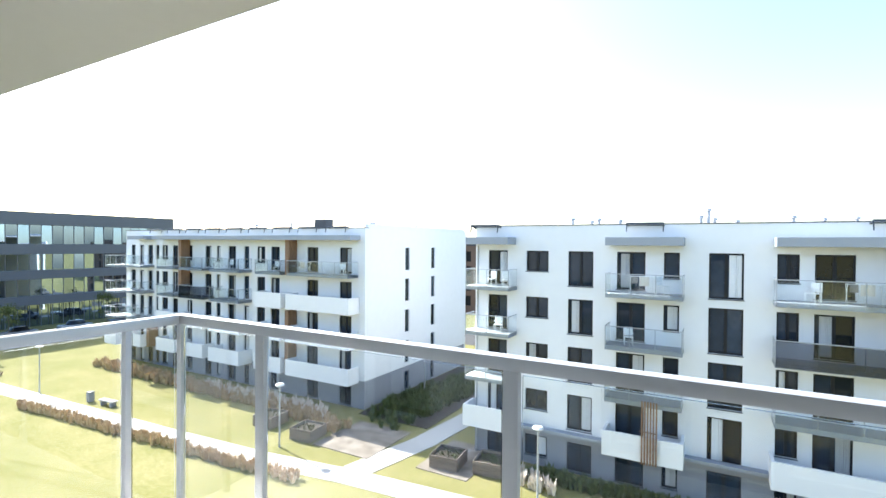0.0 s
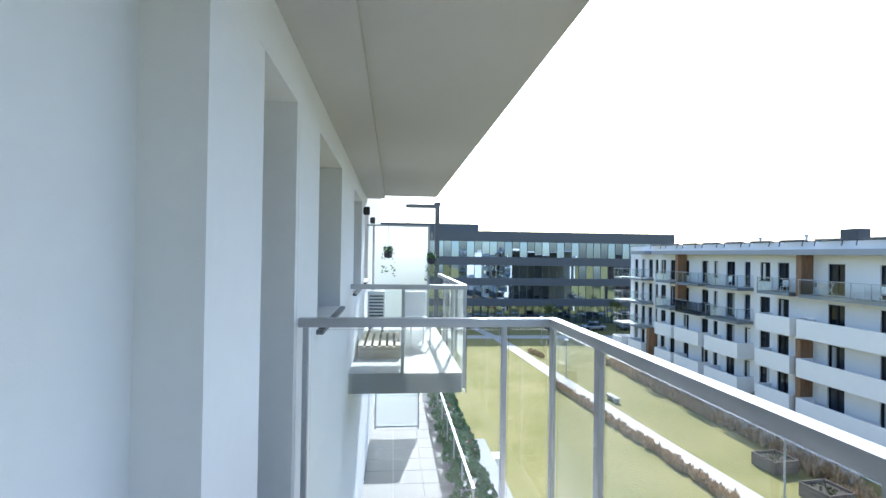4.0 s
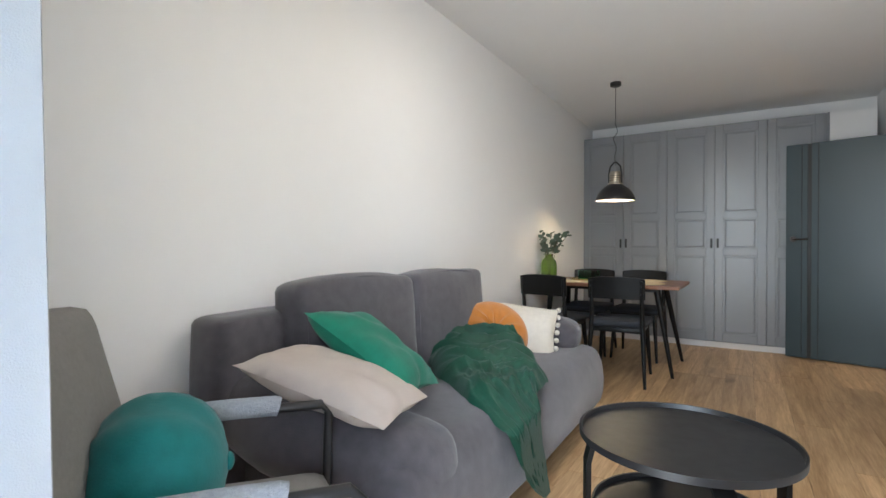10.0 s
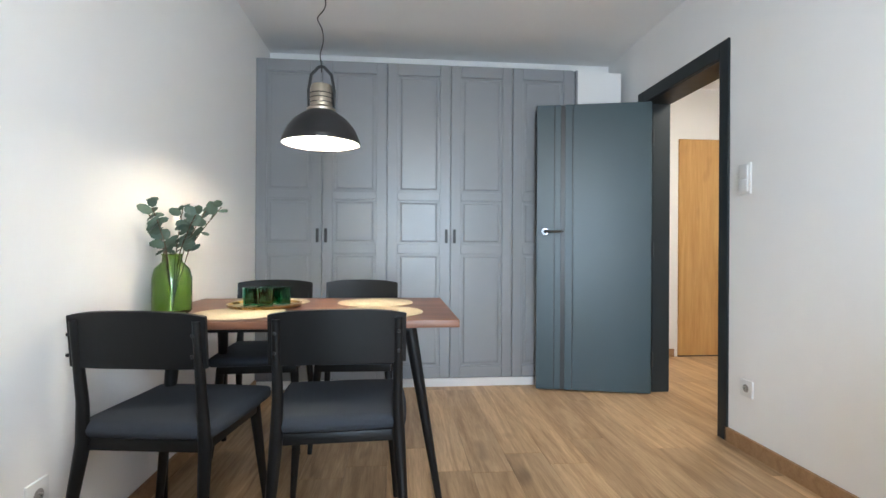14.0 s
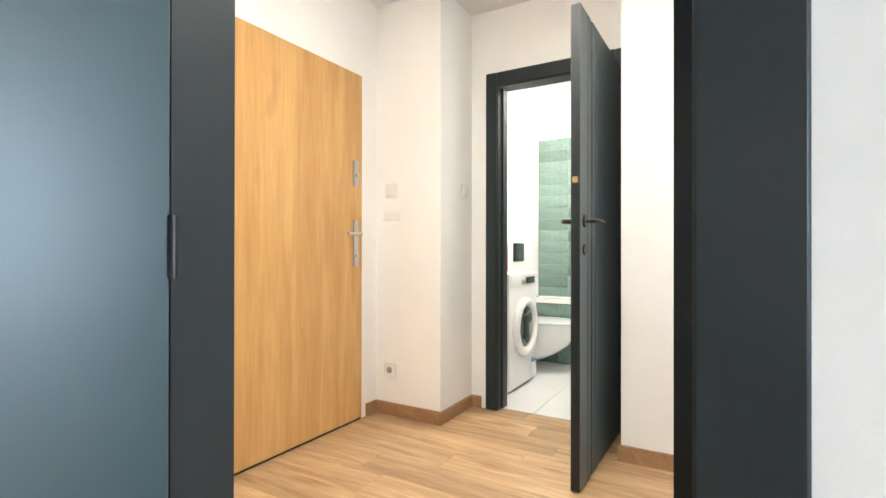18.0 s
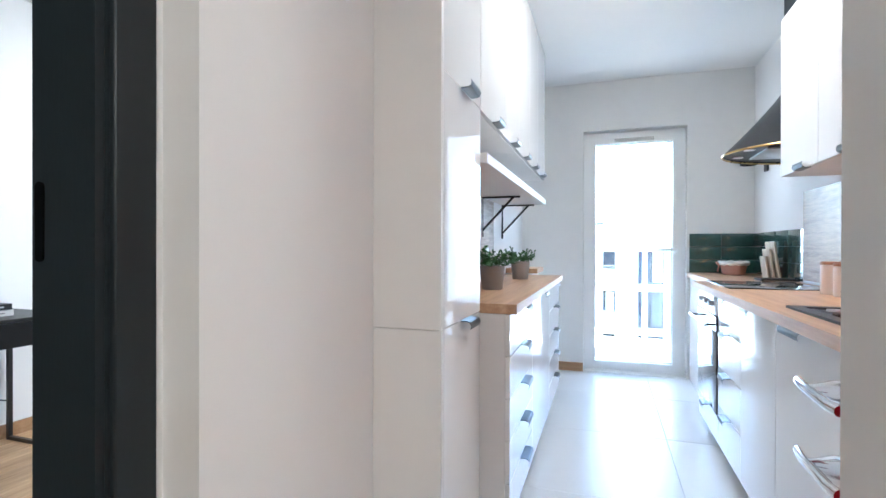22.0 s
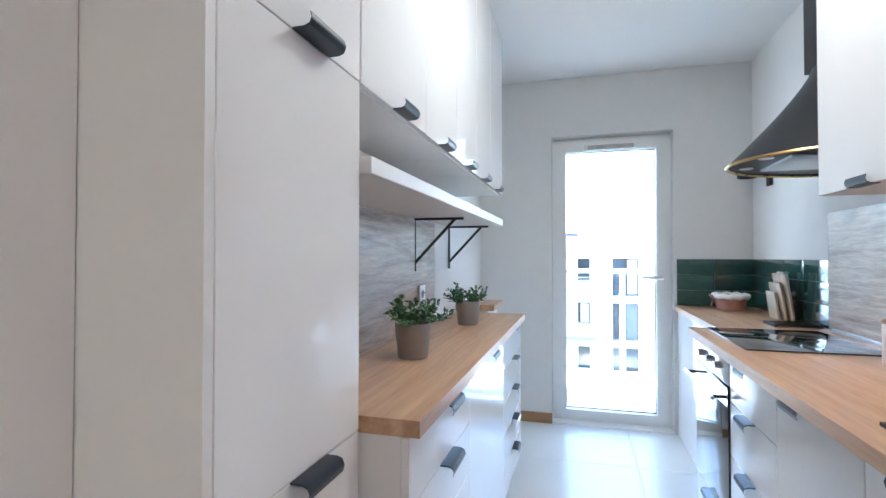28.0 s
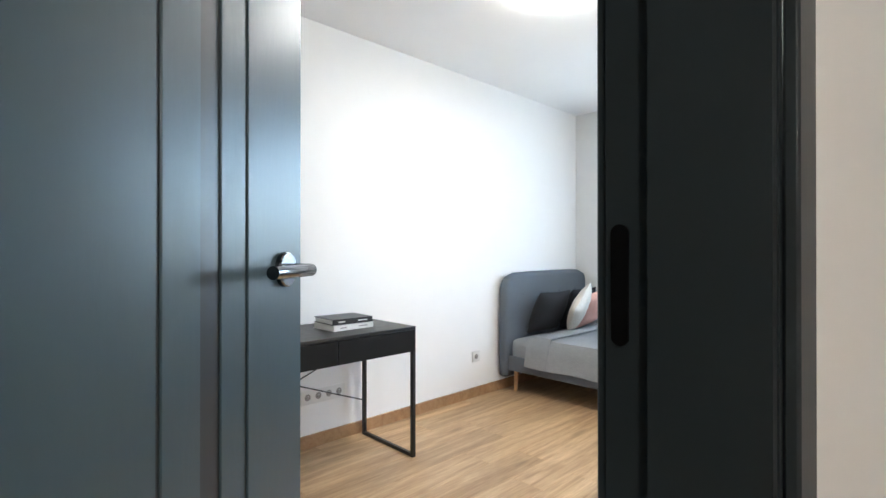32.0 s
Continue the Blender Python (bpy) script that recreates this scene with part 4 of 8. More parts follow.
def throw_place(u, v):
    """Along u from the round cushion over the seat and its front edge to the floor; v runs across, gathered in folds."""
    f = u * (len(THROW) - 1)
    i = min(int(f), len(THROW) - 2)
    r = f - i
    r = r * r * (3 - 2 * r) * 0.5 + r * 0.5
    x, y, z, half = [p + (q - p) * r for p, q in zip(THROW[i], THROW[i + 1])]
    turn = max(0.0, min(1.0, (u - 0.40) / 0.25))
    ax, ay = 0.83 * (1 - turn), 0.56 * (1 - turn) + turn
    across = max(0.0, min(1.0, (0.52 - u) / 0.18))
    side = 1 if v > 0.5 else -1
    w = (v - 0.5) * 2 * half * (1 + 0.10 * math.sin(u * 14 + side) + 0.07 * noise.noise(Vector((u * 9, side * 3.0, 0.5))))
    warp = 1.6 * noise.noise(Vector((u * 5, v * 2.5, 4.0)))
    def crease(fu, fv, seed):
        q = min(1.0, 2.4 * abs(noise.noise(Vector((u * fu + 0.7 * warp, v * fv + 0.4 * warp, seed)))))
        return 0.5 + 0.5 * math.cos(math.pi * q)

    rolls = 0.70 * crease(15, 1.3, 1.0) + 0.30 * crease(24, 2.6, 6.0)
    lines = 0.65 * crease(4, 5.5, 3.0) + 0.35 * crease(7, 9.0, 8.0)
    fold = across * 0.062 * rolls + (1 - across) * (0.052 * lines - 0.014) + 0.014 * noise.noise(Vector((u * 7, v * 3, 2.0)))
    fold += 0.013 * crease(36, 4.0, 9.0) * across + 0.010 * crease(9, 15, 4.0) * (1 - across)
    fold *= min(1.0, 0.25 + u * 8)
    edge = max(0.0, 1 - (2 * v - 1) ** 6)
    out = max(0.0, min(1.0, (u - 0.52) / 0.12))
    lift = 0.045 * edge ** 0.6
    fold *= 0.35 + 0.65 * edge
    return (min(x + w * ax + out * (fold * 0.7 + lift * 0.4), 0.985), y + w * ay + 0.2 * fold * (1 - out), max(z + (1 - out) * (fold * 0.9 + lift - 0.03) - 0.02 * (1 - edge) * (1 - out), 0.452 if u < 0.45 else 0.012))


throw = thing("throw_blanket", "dark green plush throw draped over the sofa seat", "blanket", pose(0, 0, 0))
part("cloth", sheet(230, 110, throw_place, 0.008), M_DARKGREEN, throw)

# armchair in the corner
arm = thing("armchair", "grey tweed armchair with black metal frame and boucle arm pads", "armchair", pose(0.745, 1.01, 0, 0, 0, 51.5))
for s in (-1, 1):
    y = s * 0.25
    pts = [(-0.26, y, 0.0), (-0.24, y, 0.60), (-0.22, y, 0.62), (0.22, y, 0.62), (0.24, y, 0.60), (0.22, y, 0.0)]
    part("side_frame", tube(pts, 0.013, 10), M_BLACK, arm)
    part("arm_pad", tube([(-0.15, y, 0.625), (-0.14, y, 0.628), (0.0, y, 0.630), (0.10, y, 0.628), (0.11, y, 0.625)], 0.026, 14), M_WOOL, arm, "pale blue-grey boucle arm pad")
part("cross_bar", rod((-0.25, -0.25, 0.30), (-0.25, 0.25, 0.30), 0.011), M_BLACK, arm)
part("cross_bar", rod((0.22, -0.25, 0.30), (0.22, 0.25, 0.30), 0.011), M_BLACK, arm)
part("seat", rough_box(-0.24, -0.23, 0.32, 0.23, 0.23, 0.46, 0.06, 5, 0.004, 5, 0.02, 4), M_GREYFABRIC, arm)
part("backrest", rough_box(-0.06, -0.26, 0.0, 0.06, 0.26, 0.475, 0.055, 5, 0.004, 5, 0.02, 4), M_GREYFABRIC, arm, at=pose(-0.25, 0, 0.44, 0, -14, 0))
tp = thing("teal_cushion", "plump teal velvet cushion on the armchair", "cushion", pose(0.635, 0.93, 0.585, 0, 0, 51.5))
bm = blob(0.135, 0.178, 0.155, 40)
for v in bm.verts:
    a = math.atan2(v.co.y, v.co.z)
    v.co *= 1 + 0.035 * math.cos(a * 9) * min(1, math.hypot(v.co.y, v.co.z) * 8) + 0.02 * noise.noise(v.co * 9)
part("cover", bm, M_TEALVELVET, tp)
part("button", blob(0.012, 0.02, 0.02, 12), M_TEALVELVET, tp, at=pose(0.134, 0, 0))

# coffee table: tray top over a lower shelf on bent legs
ct = thing("coffee_table", "round black coffee table with a rimmed tray top and lower shelf", "coffee table", pose(1.505, 2.10, 0))
part("top", lathe([(0.001, 0.435), (0.308, 0.435), (0.320, 0.44), (0.320, 0.462), (0.313, 0.462), (0.309, 0.446), (0.001, 0.444)], 64, False), M_BLACK, ct)
part("shelf", lathe([(0.001, 0.185), (0.265, 0.185), (0.28, 0.19), (0.28, 0.212), (0.273, 0.212), (0.269, 0.196), (0.001, 0.194)], 64, False), M_BLACK, ct)
for k in range(4):
    a = radians(25 + 90 * k)
    m = pose(0, 0, 0, 0, 0, math.degrees(a))
    pts = [(0.306, 0.0), (0.306, 0.36), (0.295, 0.405), (0.265, 0.428), (0.19, 0.433)]
    bm = bmesh.new()
    rows_ = []
    for i, (r, z) in enumerate(pts):
        rows_.append([bm.verts.new((r - dx, y, z - dz)) for y in (-0.028, 0.028) for dx, dz in ((0, 0), (0.016 if i < 3 else 0.0, 0.0 if i < 3 else 0.014))])
    for a_, b_ in zip(rows_, rows_[1:]):
        for f in ((0, 1), (1, 3), (3, 2), (2, 0)):
            bm.faces.new((a_[f[0]], a_[f[1]], b_[f[1]], b_[f[0]]))
    bm.faces.new([rows_[0][i] for i in (0, 1, 3, 2)])
    bm.faces.new([rows_[-1][i] for i in (0, 1, 3, 2)])
    part("leg", bm, M_BLACKWOOD, ct, at=m)

# chest of drawers by the other wall
ch = thing("chest_of_drawers", "white chest of drawers with dark bar handles and a pale top", "chest of drawers", pose(2.27, 1.62, 0))
L = 1.72
part("body", boxes((0.02, 0.0, 0.05, 0.485, L, 0.80)), M_MATTWHITE, ch, smooth=False)
part("top", box(-0.012, -0.015, 0.8005, 0.487, L + 0.015, 0.83, 0.004), M_MATTWHITE, ch, "pale wooden top")
part("side_panel", boxes((0.01, -0.004, 0.0, 0.485, -0.0005, 0.80)), M_MATTWHITE, ch, smooth=False)
for i in range(3):
    for j in range(3):
        y0, y1 = 0.02 + i * (L - 0.04) / 3, 0.02 + (i + 1) * (L - 0.04) / 3
        z0, z1 = 0.07 + j * 0.242, 0.07 + (j + 1) * 0.242
        f = part("drawer", box(0.0, y0 + 0.006, z0 + 0.005, 0.0195, y1 - 0.006, z1 - 0.005, 0.003, 1), M_MATTWHITE, ch)
        e = 0.035
        part("frame_edge", boxes((-0.007, y0 + 0.007, z0 + 0.006, -0.0005, y0 + e, z1 - 0.006), (-0.007, y1 - e, z0 + 0.006, -0.0005, y1 - 0.007, z1 - 0.006), (-0.007, y0 + e, z0 + 0.006, -0.0005, y1 - e, z0 + e), (-0.007, y0 + e, z1 - e, -0.0005, y1 - e, z1 - 0.006)), M_MATTWHITE, f, smooth=False)
        yc, zc = (y0 + y1) / 2, (z0 + z1) / 2 + 0.01
        part("handle", tube([(-0.001, yc - 0.06, zc), (-0.026, yc - 0.055, zc), (-0.028, yc, zc), (-0.026, yc + 0.055, zc), (-0.001, yc + 0.06, zc)], 0.0055, 8), M_BLACK, f, "black bar handle")
fr = thing("picture_frame", "small framed picture leaning on the chest of drawers", "picture frame", pose(2.60, 1.95, 0.832, 0, -12, 0))
part("frame", boxes((0, -0.11, 0, 0.015, -0.095, 0.30), (0, 0.095, 0, 0.015, 0.11, 0.30), (0, -0.095, 0, 0.015, 0.095, 0.015), (0, -0.095, 0.285, 0.015, 0.095, 0.30)), M_LIDWOOD, fr, smooth=False)
part("picture", boxes((0.006, -0.094, 0.016, 0.010, 0.094, 0.284)), M_PAPER, fr, smooth=False)
part("easel_leg", rod((0.015, 0, 0.2), (0.09, 0, 0.03), 0.006), M_LIDWOOD, fr)


# dining table
dt = thing("dining_table", "walnut dining table with black splayed legs", "dining table", pose(0.0, 4.54, 0))
bm = box(0.01, 0.0, 0.722, 1.235, 0.83, 0.75, 0.004, 2)
bmesh.ops.subdivide_edges(bm, edges=[e for e in bm.edges if e.calc_length() > 0.3], cuts=24, use_grid_fill=True)
for v in bm.verts:
    if v.co.y < 0.02:
        v.co.y += 0.006 * noise.noise(Vector((v.co.x * 9, 1, 0)))
part("tabletop", bm, M_WALNUT, dt, "walnut veneered tabletop with a natural edge")
for sx, sy in ((0, 0), (1, 0), (0, 1), (1, 1)):
    x1, y1 = (0.10, 1.175)[sx], (0.15, 0.86)[sy]
    part("leg", rod((x1, y1, 0.0), (0.16 if sx == 0 else 1.05, 0.16 if sy == 0 else 0.66, 0.722), 0.013, 0.027, 14), M_BLACKWOOD, dt)
for y in (0.13, 0.67):
    part("apron", boxes((0.15, y, 0.69, 1.06, y + 0.025, 0.7215)), M_BLACKWOOD, dt, smooth=False)


def dining_chair(m):
    """Curved plywood back on raked legs, upholstered pad; faces local +y."""
    c = thing("dining_chair", "black wooden dining chair with a dark padded seat", "chair", m, "chairs round the dining table")
    pad = rough_box(-0.215, -0.20, 0.435, 0.215, 0.24, 0.485, 0.022, 5, 0.002, 6, 0.012, 3)
    for v in pad.verts:
        v.co.x *= 1 + 0.10 * v.co.y
    part("seat", pad, M_CHAIRPAD, c, "dark blue-grey upholstered seat")
    part("seat_frame", box(-0.19, -0.19, 0.395, 0.19, 0.21, 0.434, 0.008), M_BLACKWOOD, c)
    for s in (-1, 1):
        part("rear_leg", tube([(s * 0.215, -0.27, 0.0), (s * 0.19, -0.19, 0.42), (s * 0.185, -0.20, 0.55), (s * 0.185, -0.235, 0.80)], 0.016, 10, radii=[0.011, 0.021, 0.017, 0.013]), M_BLACKWOOD, c)
        part("front_leg", rod((s * 0.205, 0.235, 0.0), (s * 0.175, 0.185, 0.42), 0.011, 0.021), M_BLACKWOOD, c)

    def back(u, v):
        x = (u - 0.5) * 0.42
        h = 0.17 * (1 - 0.10 * abs(2 * u - 1) ** 4)
        z = 0.735 + (v - 0.5) * h + 0.008 * (1 - (2 * u - 1) ** 2)
        return (x, -0.245 + 0.45 * x * x - 0.10 * (z - 0.73), z)

    part("backrest", sheet(24, 10, back, 0.016), M_BLACKWOOD, c, "curved black plywood backrest")
    for s in (-1, 1):
        for z in (0.70, 0.76):
            part("bolt", blob(0.006, 0.004, 0.006, 8), M_BLACK, c, at=pose(s * 0.185, -0.257, z))
    return c


M_CHAIRPAD = principled("dark_blue_grey_weave", (0.026, 0.031, 0.040), 0.92, vary=0.2, scale=25, bump=0.6, bump_scale=300)
c1 = dining_chair(pose(0.81, 4.50, 0, 0, 0, 3))
copy_thing(c1, pose(0.27, 4.48, 0, 0, 0, -8))
copy_thing(c1, pose(0.79, 5.42, 0, 0, 0, 178))
copy_thing(c1, pose(0.31, 5.42, 0, 0, 0, 182))


def placemat(x, y):
    m_ = solid("placemat", lathe([(0.001, 0), (0.175, 0), (0.18, 0.002), (0.176, 0.005), (0.001, 0.005)], 48, False), M_STRAW, "round woven straw placemat on the dining table", "placemat", pose(x, y, 0.751), "placemats")
    return m_


for x, y in ((0.90, 5.12), (0.93, 4.77), (0.40, 5.15), (0.38, 4.75)):
    placemat(x, y)
tray = thing("tray", "shallow brass tray with green glass tumblers", "tray", pose(0.42, 4.97, 0.757))
part("dish", lathe([(0.001, 0), (0.15, 0), (0.16, 0.012), (0.155, 0.012), (0.147, 0.004), (0.001, 0.004)], 48, False), M_BRASS, tray)
M_TUMBLER = glass("emerald_glass", (0.02, 0.30, 0.17))
for x, y in ((0.36, 4.97), (0.43, 4.93), (0.49, 5.00), (0.42, 5.03)):
    solid("tumbler", lathe([(0.001, 0), (0.033, 0), (0.036, 0.075), (0.033, 0.075), (0.030, 0.006), (0.001, 0.006)], 24, False), M_TUMBLER, "emerald green glass tumbler on the tray", "glass", pose(x, y, 0.7625), "tumblers")

# vase with eucalyptus
vase = thing("vase", "green glass bottle vase with eucalyptus sprigs", "vase", pose(0.10, 4.80, 0.751))
part("bottle", lathe([(0.001, 0), (0.066, 0), (0.073, 0.012), (0.073, 0.14), (0.064, 0.178), (0.038, 0.205), (0.036, 0.228), (0.042, 0.238), (0.038, 0.238), (0.032, 0.222), (0.034, 0.203), (0.060, 0.173), (0.069, 0.138), (0.069, 0.014), (0.062, 0.006), (0.001, 0.006)], 40, False), M_GREENGLASS, vase, "green glass bottle")
random.seed(11)
for k in range(9):
    a, tilt, ln = k * 2.4, random.uniform(0.2, 0.62), random.uniform(0.38, 0.54)
    pts = []
    for i in range(7):
        f = i / 6
        pts.append(Vector((math.cos(a) * tilt * ln * f ** 1.6, math.sin(a) * tilt * ln * f ** 1.6 + 0.02 * f, 0.02 + 0.20 * min(1, f * 2) + (ln - 0.12) * max(0, f - 0.4))))
    part("sprig", tube(pts, 0.002, 5), M_STEM, vase)
    bm = bmesh.new()
    for i in range(11):
        f = 0.5 + 0.5 * i / 10
        j = min(5, int(f * 6))
        p = pts[j].lerp(pts[min(6, j + 1)], f * 6 - j)
        d = Vector((random.uniform(-1, 1), random.uniform(-1, 1), random.uniform(-0.3, 0.8))).normalized()
        s_ = d.orthogonal().normalized()
        r = random.uniform(0.016, 0.030)
        ring = [bm.verts.new(p + d * (r * 1.1) + d * r * math.cos(q * math.pi / 4) + s_ * r * 0.85 * math.sin(q * math.pi / 4) + d.cross(s_) * 0.004 * math.cos(q)) for q in range(8)]
        bm.faces.new(ring)
    part("leaves", bm, M_EUCA, vase, "round grey-green leaves", smooth=False)

# pendant lamp
pend = thing("pendant_lamp", "black dome pendant lamp with antique metal cap, switched on", "pendant lamp", pose(0.66, 4.97, 0))
part("canopy", lathe([(0.001, H), (0.048, H), (0.048, H - 0.028), (0.040, H - 0.034), (0.001, H - 0.034)], 32, False), M_BLACK, pend)
pts = []
for i in range(60):
    f = i / 59
    tw = 0.022 * math.exp(-((f - 0.62) / 0.12) ** 2) + 0.010 * math.exp(-((f - 0.85) / 0.08) ** 2)
    pts.append((tw * math.sin(f * 26), tw * math.cos(f * 21), H - 0.034 - f * 0.715))
part("cable", tube(pts, 0.0028, 6), M_BLACK, pend, "twisted black cable")
part("shade", lathe([(0.172, 1.478), (0.174, 1.484), (0.168, 1.505), (0.150, 1.545), (0.118, 1.585), (0.082, 1.612), (0.062, 1.625), (0.058, 1.622), (0.078, 1.606), (0.113, 1.579), (0.146, 1.540), (0.163, 1.503), (0.169, 1.482)], 56, False), M_BLACK, pend, "black dome shade")
part("shade_lining", lathe([(0.1685, 1.4815), (0.1625, 1.5025), (0.1455, 1.5395), (0.1125, 1.5785), (0.0775, 1.6055), (0.05, 1.615)], 56, False), M_MATTWHITE, pend, "white inner side")
part("cap", lathe([(0.062, 1.622), (0.064, 1.635), (0.050, 1.645), (0.050, 1.725), (0.044, 1.742), (0.001, 1.748)], 40, False), M_ANTIQUE, pend, "antique brushed metal cap")
for k in range(3):
    part("vent_ring", lathe([(0.0505, 1.66 + 0.02 * k), (0.0525, 1.662 + 0.02 * k), (0.0505, 1.664 + 0.02 * k)], 32, False), M_BLACK, pend)
for s in (-1, 1):
    part("bracket", tube([(s * 0.054, 0, 1.63), (s * 0.056, 0, 1.72), (s * 0.045, 0, 1.79), (s * 0.012, 0, 1.825), (0, 0, 1.828)], 0.007, 8), M_BLACK, pend)
part("bulb", blob(0.03, 0.03, 0.038, 20), M_BULB, pend, "lit bulb", at=pose(0, 0, 1.535))


# curtains at the balcony door
def curtain(x0, x1, y, label, seed, folds, drift):
    c = thing("curtain", label, "curtain", pose(0, 0, 0), "curtains")

    def place(u, v):
        z = 0.02 + v * 2.48
        spread = 1 - 0.25 * v
        w = math.sin(u * folds * 2 * math.pi + seed) + 0.35 * math.sin(u * folds * 5.1 + seed * 2 + v * 1.5)
        return (x0 + (x1 - x0) * u + drift * (1 - v) * (u - 0.5) + 0.012 * math.sin(v * 3 + u * 7), y + 0.045 * w * spread + 0.01 * noise.noise(Vector((u * 5, v * 3, seed))), z)

    part("cloth", sheet(90, 24, place, 0.003), M_CURTAIN, c)
    return c


curtain(0.52, 1.07, 0.56, "pale grey curtain gathered beside the balcony door", 0.4, 4, 0.05)
curtain(2.03, 2.64, 0.76, "pale grey curtain gathered behind the open sash", 2.0, 4, 0.06)
cr = thing("curtain_rail", "white curtain rail below the ceiling", "curtain rail", pose(0, 0, 0))
part("rail", box(0.2, 0.52, 2.505, 2.7, 0.76, 2.548, 0.004), M_PLASTIC, cr)

# cabinet with shelf in the corner beside the curtain
sd = thing("shelf_unit", "white cabinet with a shelf and green cups in the corner", "cabinet", pose(0.0, 0.47, 0))
part("body", box(0.016, 0.0, 0.0, 0.30, 0.24, 0.97, 0.004), M_MATTWHITE, sd)
part("shelf", box(0.002, 0.0, 1.16, 0.30, 0.24, 1.20, 0.004), M_BOARD, sd)
part("bracket", boxes((0.002, 0.11, 0.9705, 0.02, 0.13, 1.1595)), M_BOARD, sd, smooth=False)
part("ring_pull", tube([(0.305, 0.12 + 0.03 * math.cos(a / 10 * math.pi), 0.87 + 0.03 * math.sin(a / 10 * math.pi)) for a in range(20)], 0.004, 6, True), M_BLACK, sd)
M_CUP = principled("dark_green_glaze", (0.012, 0.10, 0.06), 0.15, vary=0.2, scale=20, coat=0.5)
for x, y in ((0.21, 0.53), (0.20, 0.64)):
    solid("cup", lathe([(0.001, 0), (0.04, 0), (0.045, 0.01), (0.045, 0.095), (0.041, 0.095), (0.040, 0.012), (0.001, 0.01)], 28, False), M_CUP, "dark green glazed cup on the shelf", "cup", pose(x, y, 1.2005), "green cups")


# switches and sockets
def wall_plate(name, m, label, w=0.085, h=0.085, keys=1, socket=False):
    """Faces local -y, its back on the wall at y = 0."""
    t = thing(name, label, name.replace("_", " "), m)
    part("plate", box(-w / 2, -0.010, -h / 2, w / 2, -0.0005, h / 2, 0.003), M_PLASTIC, t)
    k = max(1, keys)
    if socket:
        for i in range(k):
            cx = (i - (k - 1) / 2) * 0.071
            part("well", lathe([(0.001, -0.004), (0.019, -0.004), (0.020, 0.0005), (0.001, 0.0008)], 24, False), M_POT, t, at=pose(cx, -0.0102, 0, 90))
            part("pin", rod((cx, -0.010, 0.008), (cx, -0.022, 0.008), 0.0025, None, 8), M_STEEL, t)
            for s in (-1, 1):
                part("hole", rod((cx + s * 0.0095, -0.0105, -0.004), (cx + s * 0.0095, -0.0112, -0.004), 0.0027, None, 8), M_BLACK, t)
    else:
        for i in range(k):
            z0 = -h / 2 + 0.012 + i * (h - 0.024) / k
            part("rocker", box(-w / 2 + 0.012, -0.017, z0 + 0.001, w / 2 - 0.012, -0.0105, z0 + (h - 0.024) / k - 0.001, 0.003), M_PLASTIC, t)
    return t


wall_plate("light_switch", pose(2.76, 5.06, 1.375, 0, 0, -90), "white double rocker light switch on the wall", 0.085, 0.155, 2)
wall_plate("socket", pose(2.76, 5.04, 0.32, 0, 0, -90), "white wall socket above the skirting", socket=True)
wall_plate("socket", pose(0.0, 4.2, 0.32, 0, 0, 90), "white wall socket above the skirting", socket=True)


# ---- kitchen ----
M_PULL = principled("blue_black_pull", (0.022, 0.028, 0.038), 0.30, 0.4, vary=0.08, scale=12)


def pull(parent, x, y, z, face, length, down=True):
    """An edge pull: a lip over the front's edge. face +1 looks to +x, -1 to -x."""
    pr = [(0.0, 0.0), (0.022, 0.0), (0.032, -0.004), (0.036, -0.014), (0.033, -0.024)]
    bm = bmesh.new()
    rows_ = []
    for i, (d, h) in enumerate(pr):
        th = 0.003
        hz = h if down else -h
        rows_.append([bm.verts.new((x + face * d, y + s * length / 2, z + hz + (t if down else -t))) for s in (-1, 1) for t in (0, th)])
    for a, b in zip(rows_, rows_[1:]):
        for f in ((0, 1), (1, 3), (3, 2), (2, 0)):
            bm.faces.new((a[f[0]], a[f[1]], b[f[1]], b[f[0]]))
    bm.faces.new([rows_[0][i] for i in (0, 1, 3, 2)])
    bm.faces.new([rows_[-1][i] for i in (0, 1, 3, 2)])
    return part("pull", bm, M_PULL, parent, "blue-black edge pull")


def front(parent, name, x, y0, y1, z0, z1, face, grip=None, grip_len=0.10, low=False):
    t = 0.018
    a, b = (x - t, x) if face > 0 else (x, x + t)
    f = part(name, box(a, y0 + 0.0015, z0 + 0.0015, b, y1 - 0.0015, z1 - 0.0015, 0.0015, 1), M_GLOSSWHITE, parent)
    if grip is not None:
        pull(f, x, grip, (z0 if low else z1) + (-0.001 if low else -0.001), face, grip_len, not low)
    return f


def base_unit(name, label, face, xf, xb, y0, y1, fronts):
    u = thing(name, label, "kitchen cabinet", group="kitchen base cabinets")
    lo, hi = min(xf - face * 0.0185, xb), max(xf - face * 0.0185, xb)
    part("carcass", boxes((lo, y0 + 0.001, 0.08, hi, y1 - 0.001, 0.69 if name == "sink_cabinet" else 0.853)), M_MATTWHITE, u, smooth=False)
    pl, ph = min(xf - face * 0.05, xb), max(xf - face * 0.05, xb)
    part("plinth", boxes((pl, y0 + 0.001, 0.0, ph, y1 - 0.001, 0.0795)), M_MATTWHITE, u, smooth=False)
    for kind_, z0, z1, g, gl in fronts:
        front(u, kind_, xf, y0, y1, z0, z1, face, g, gl)
    return u


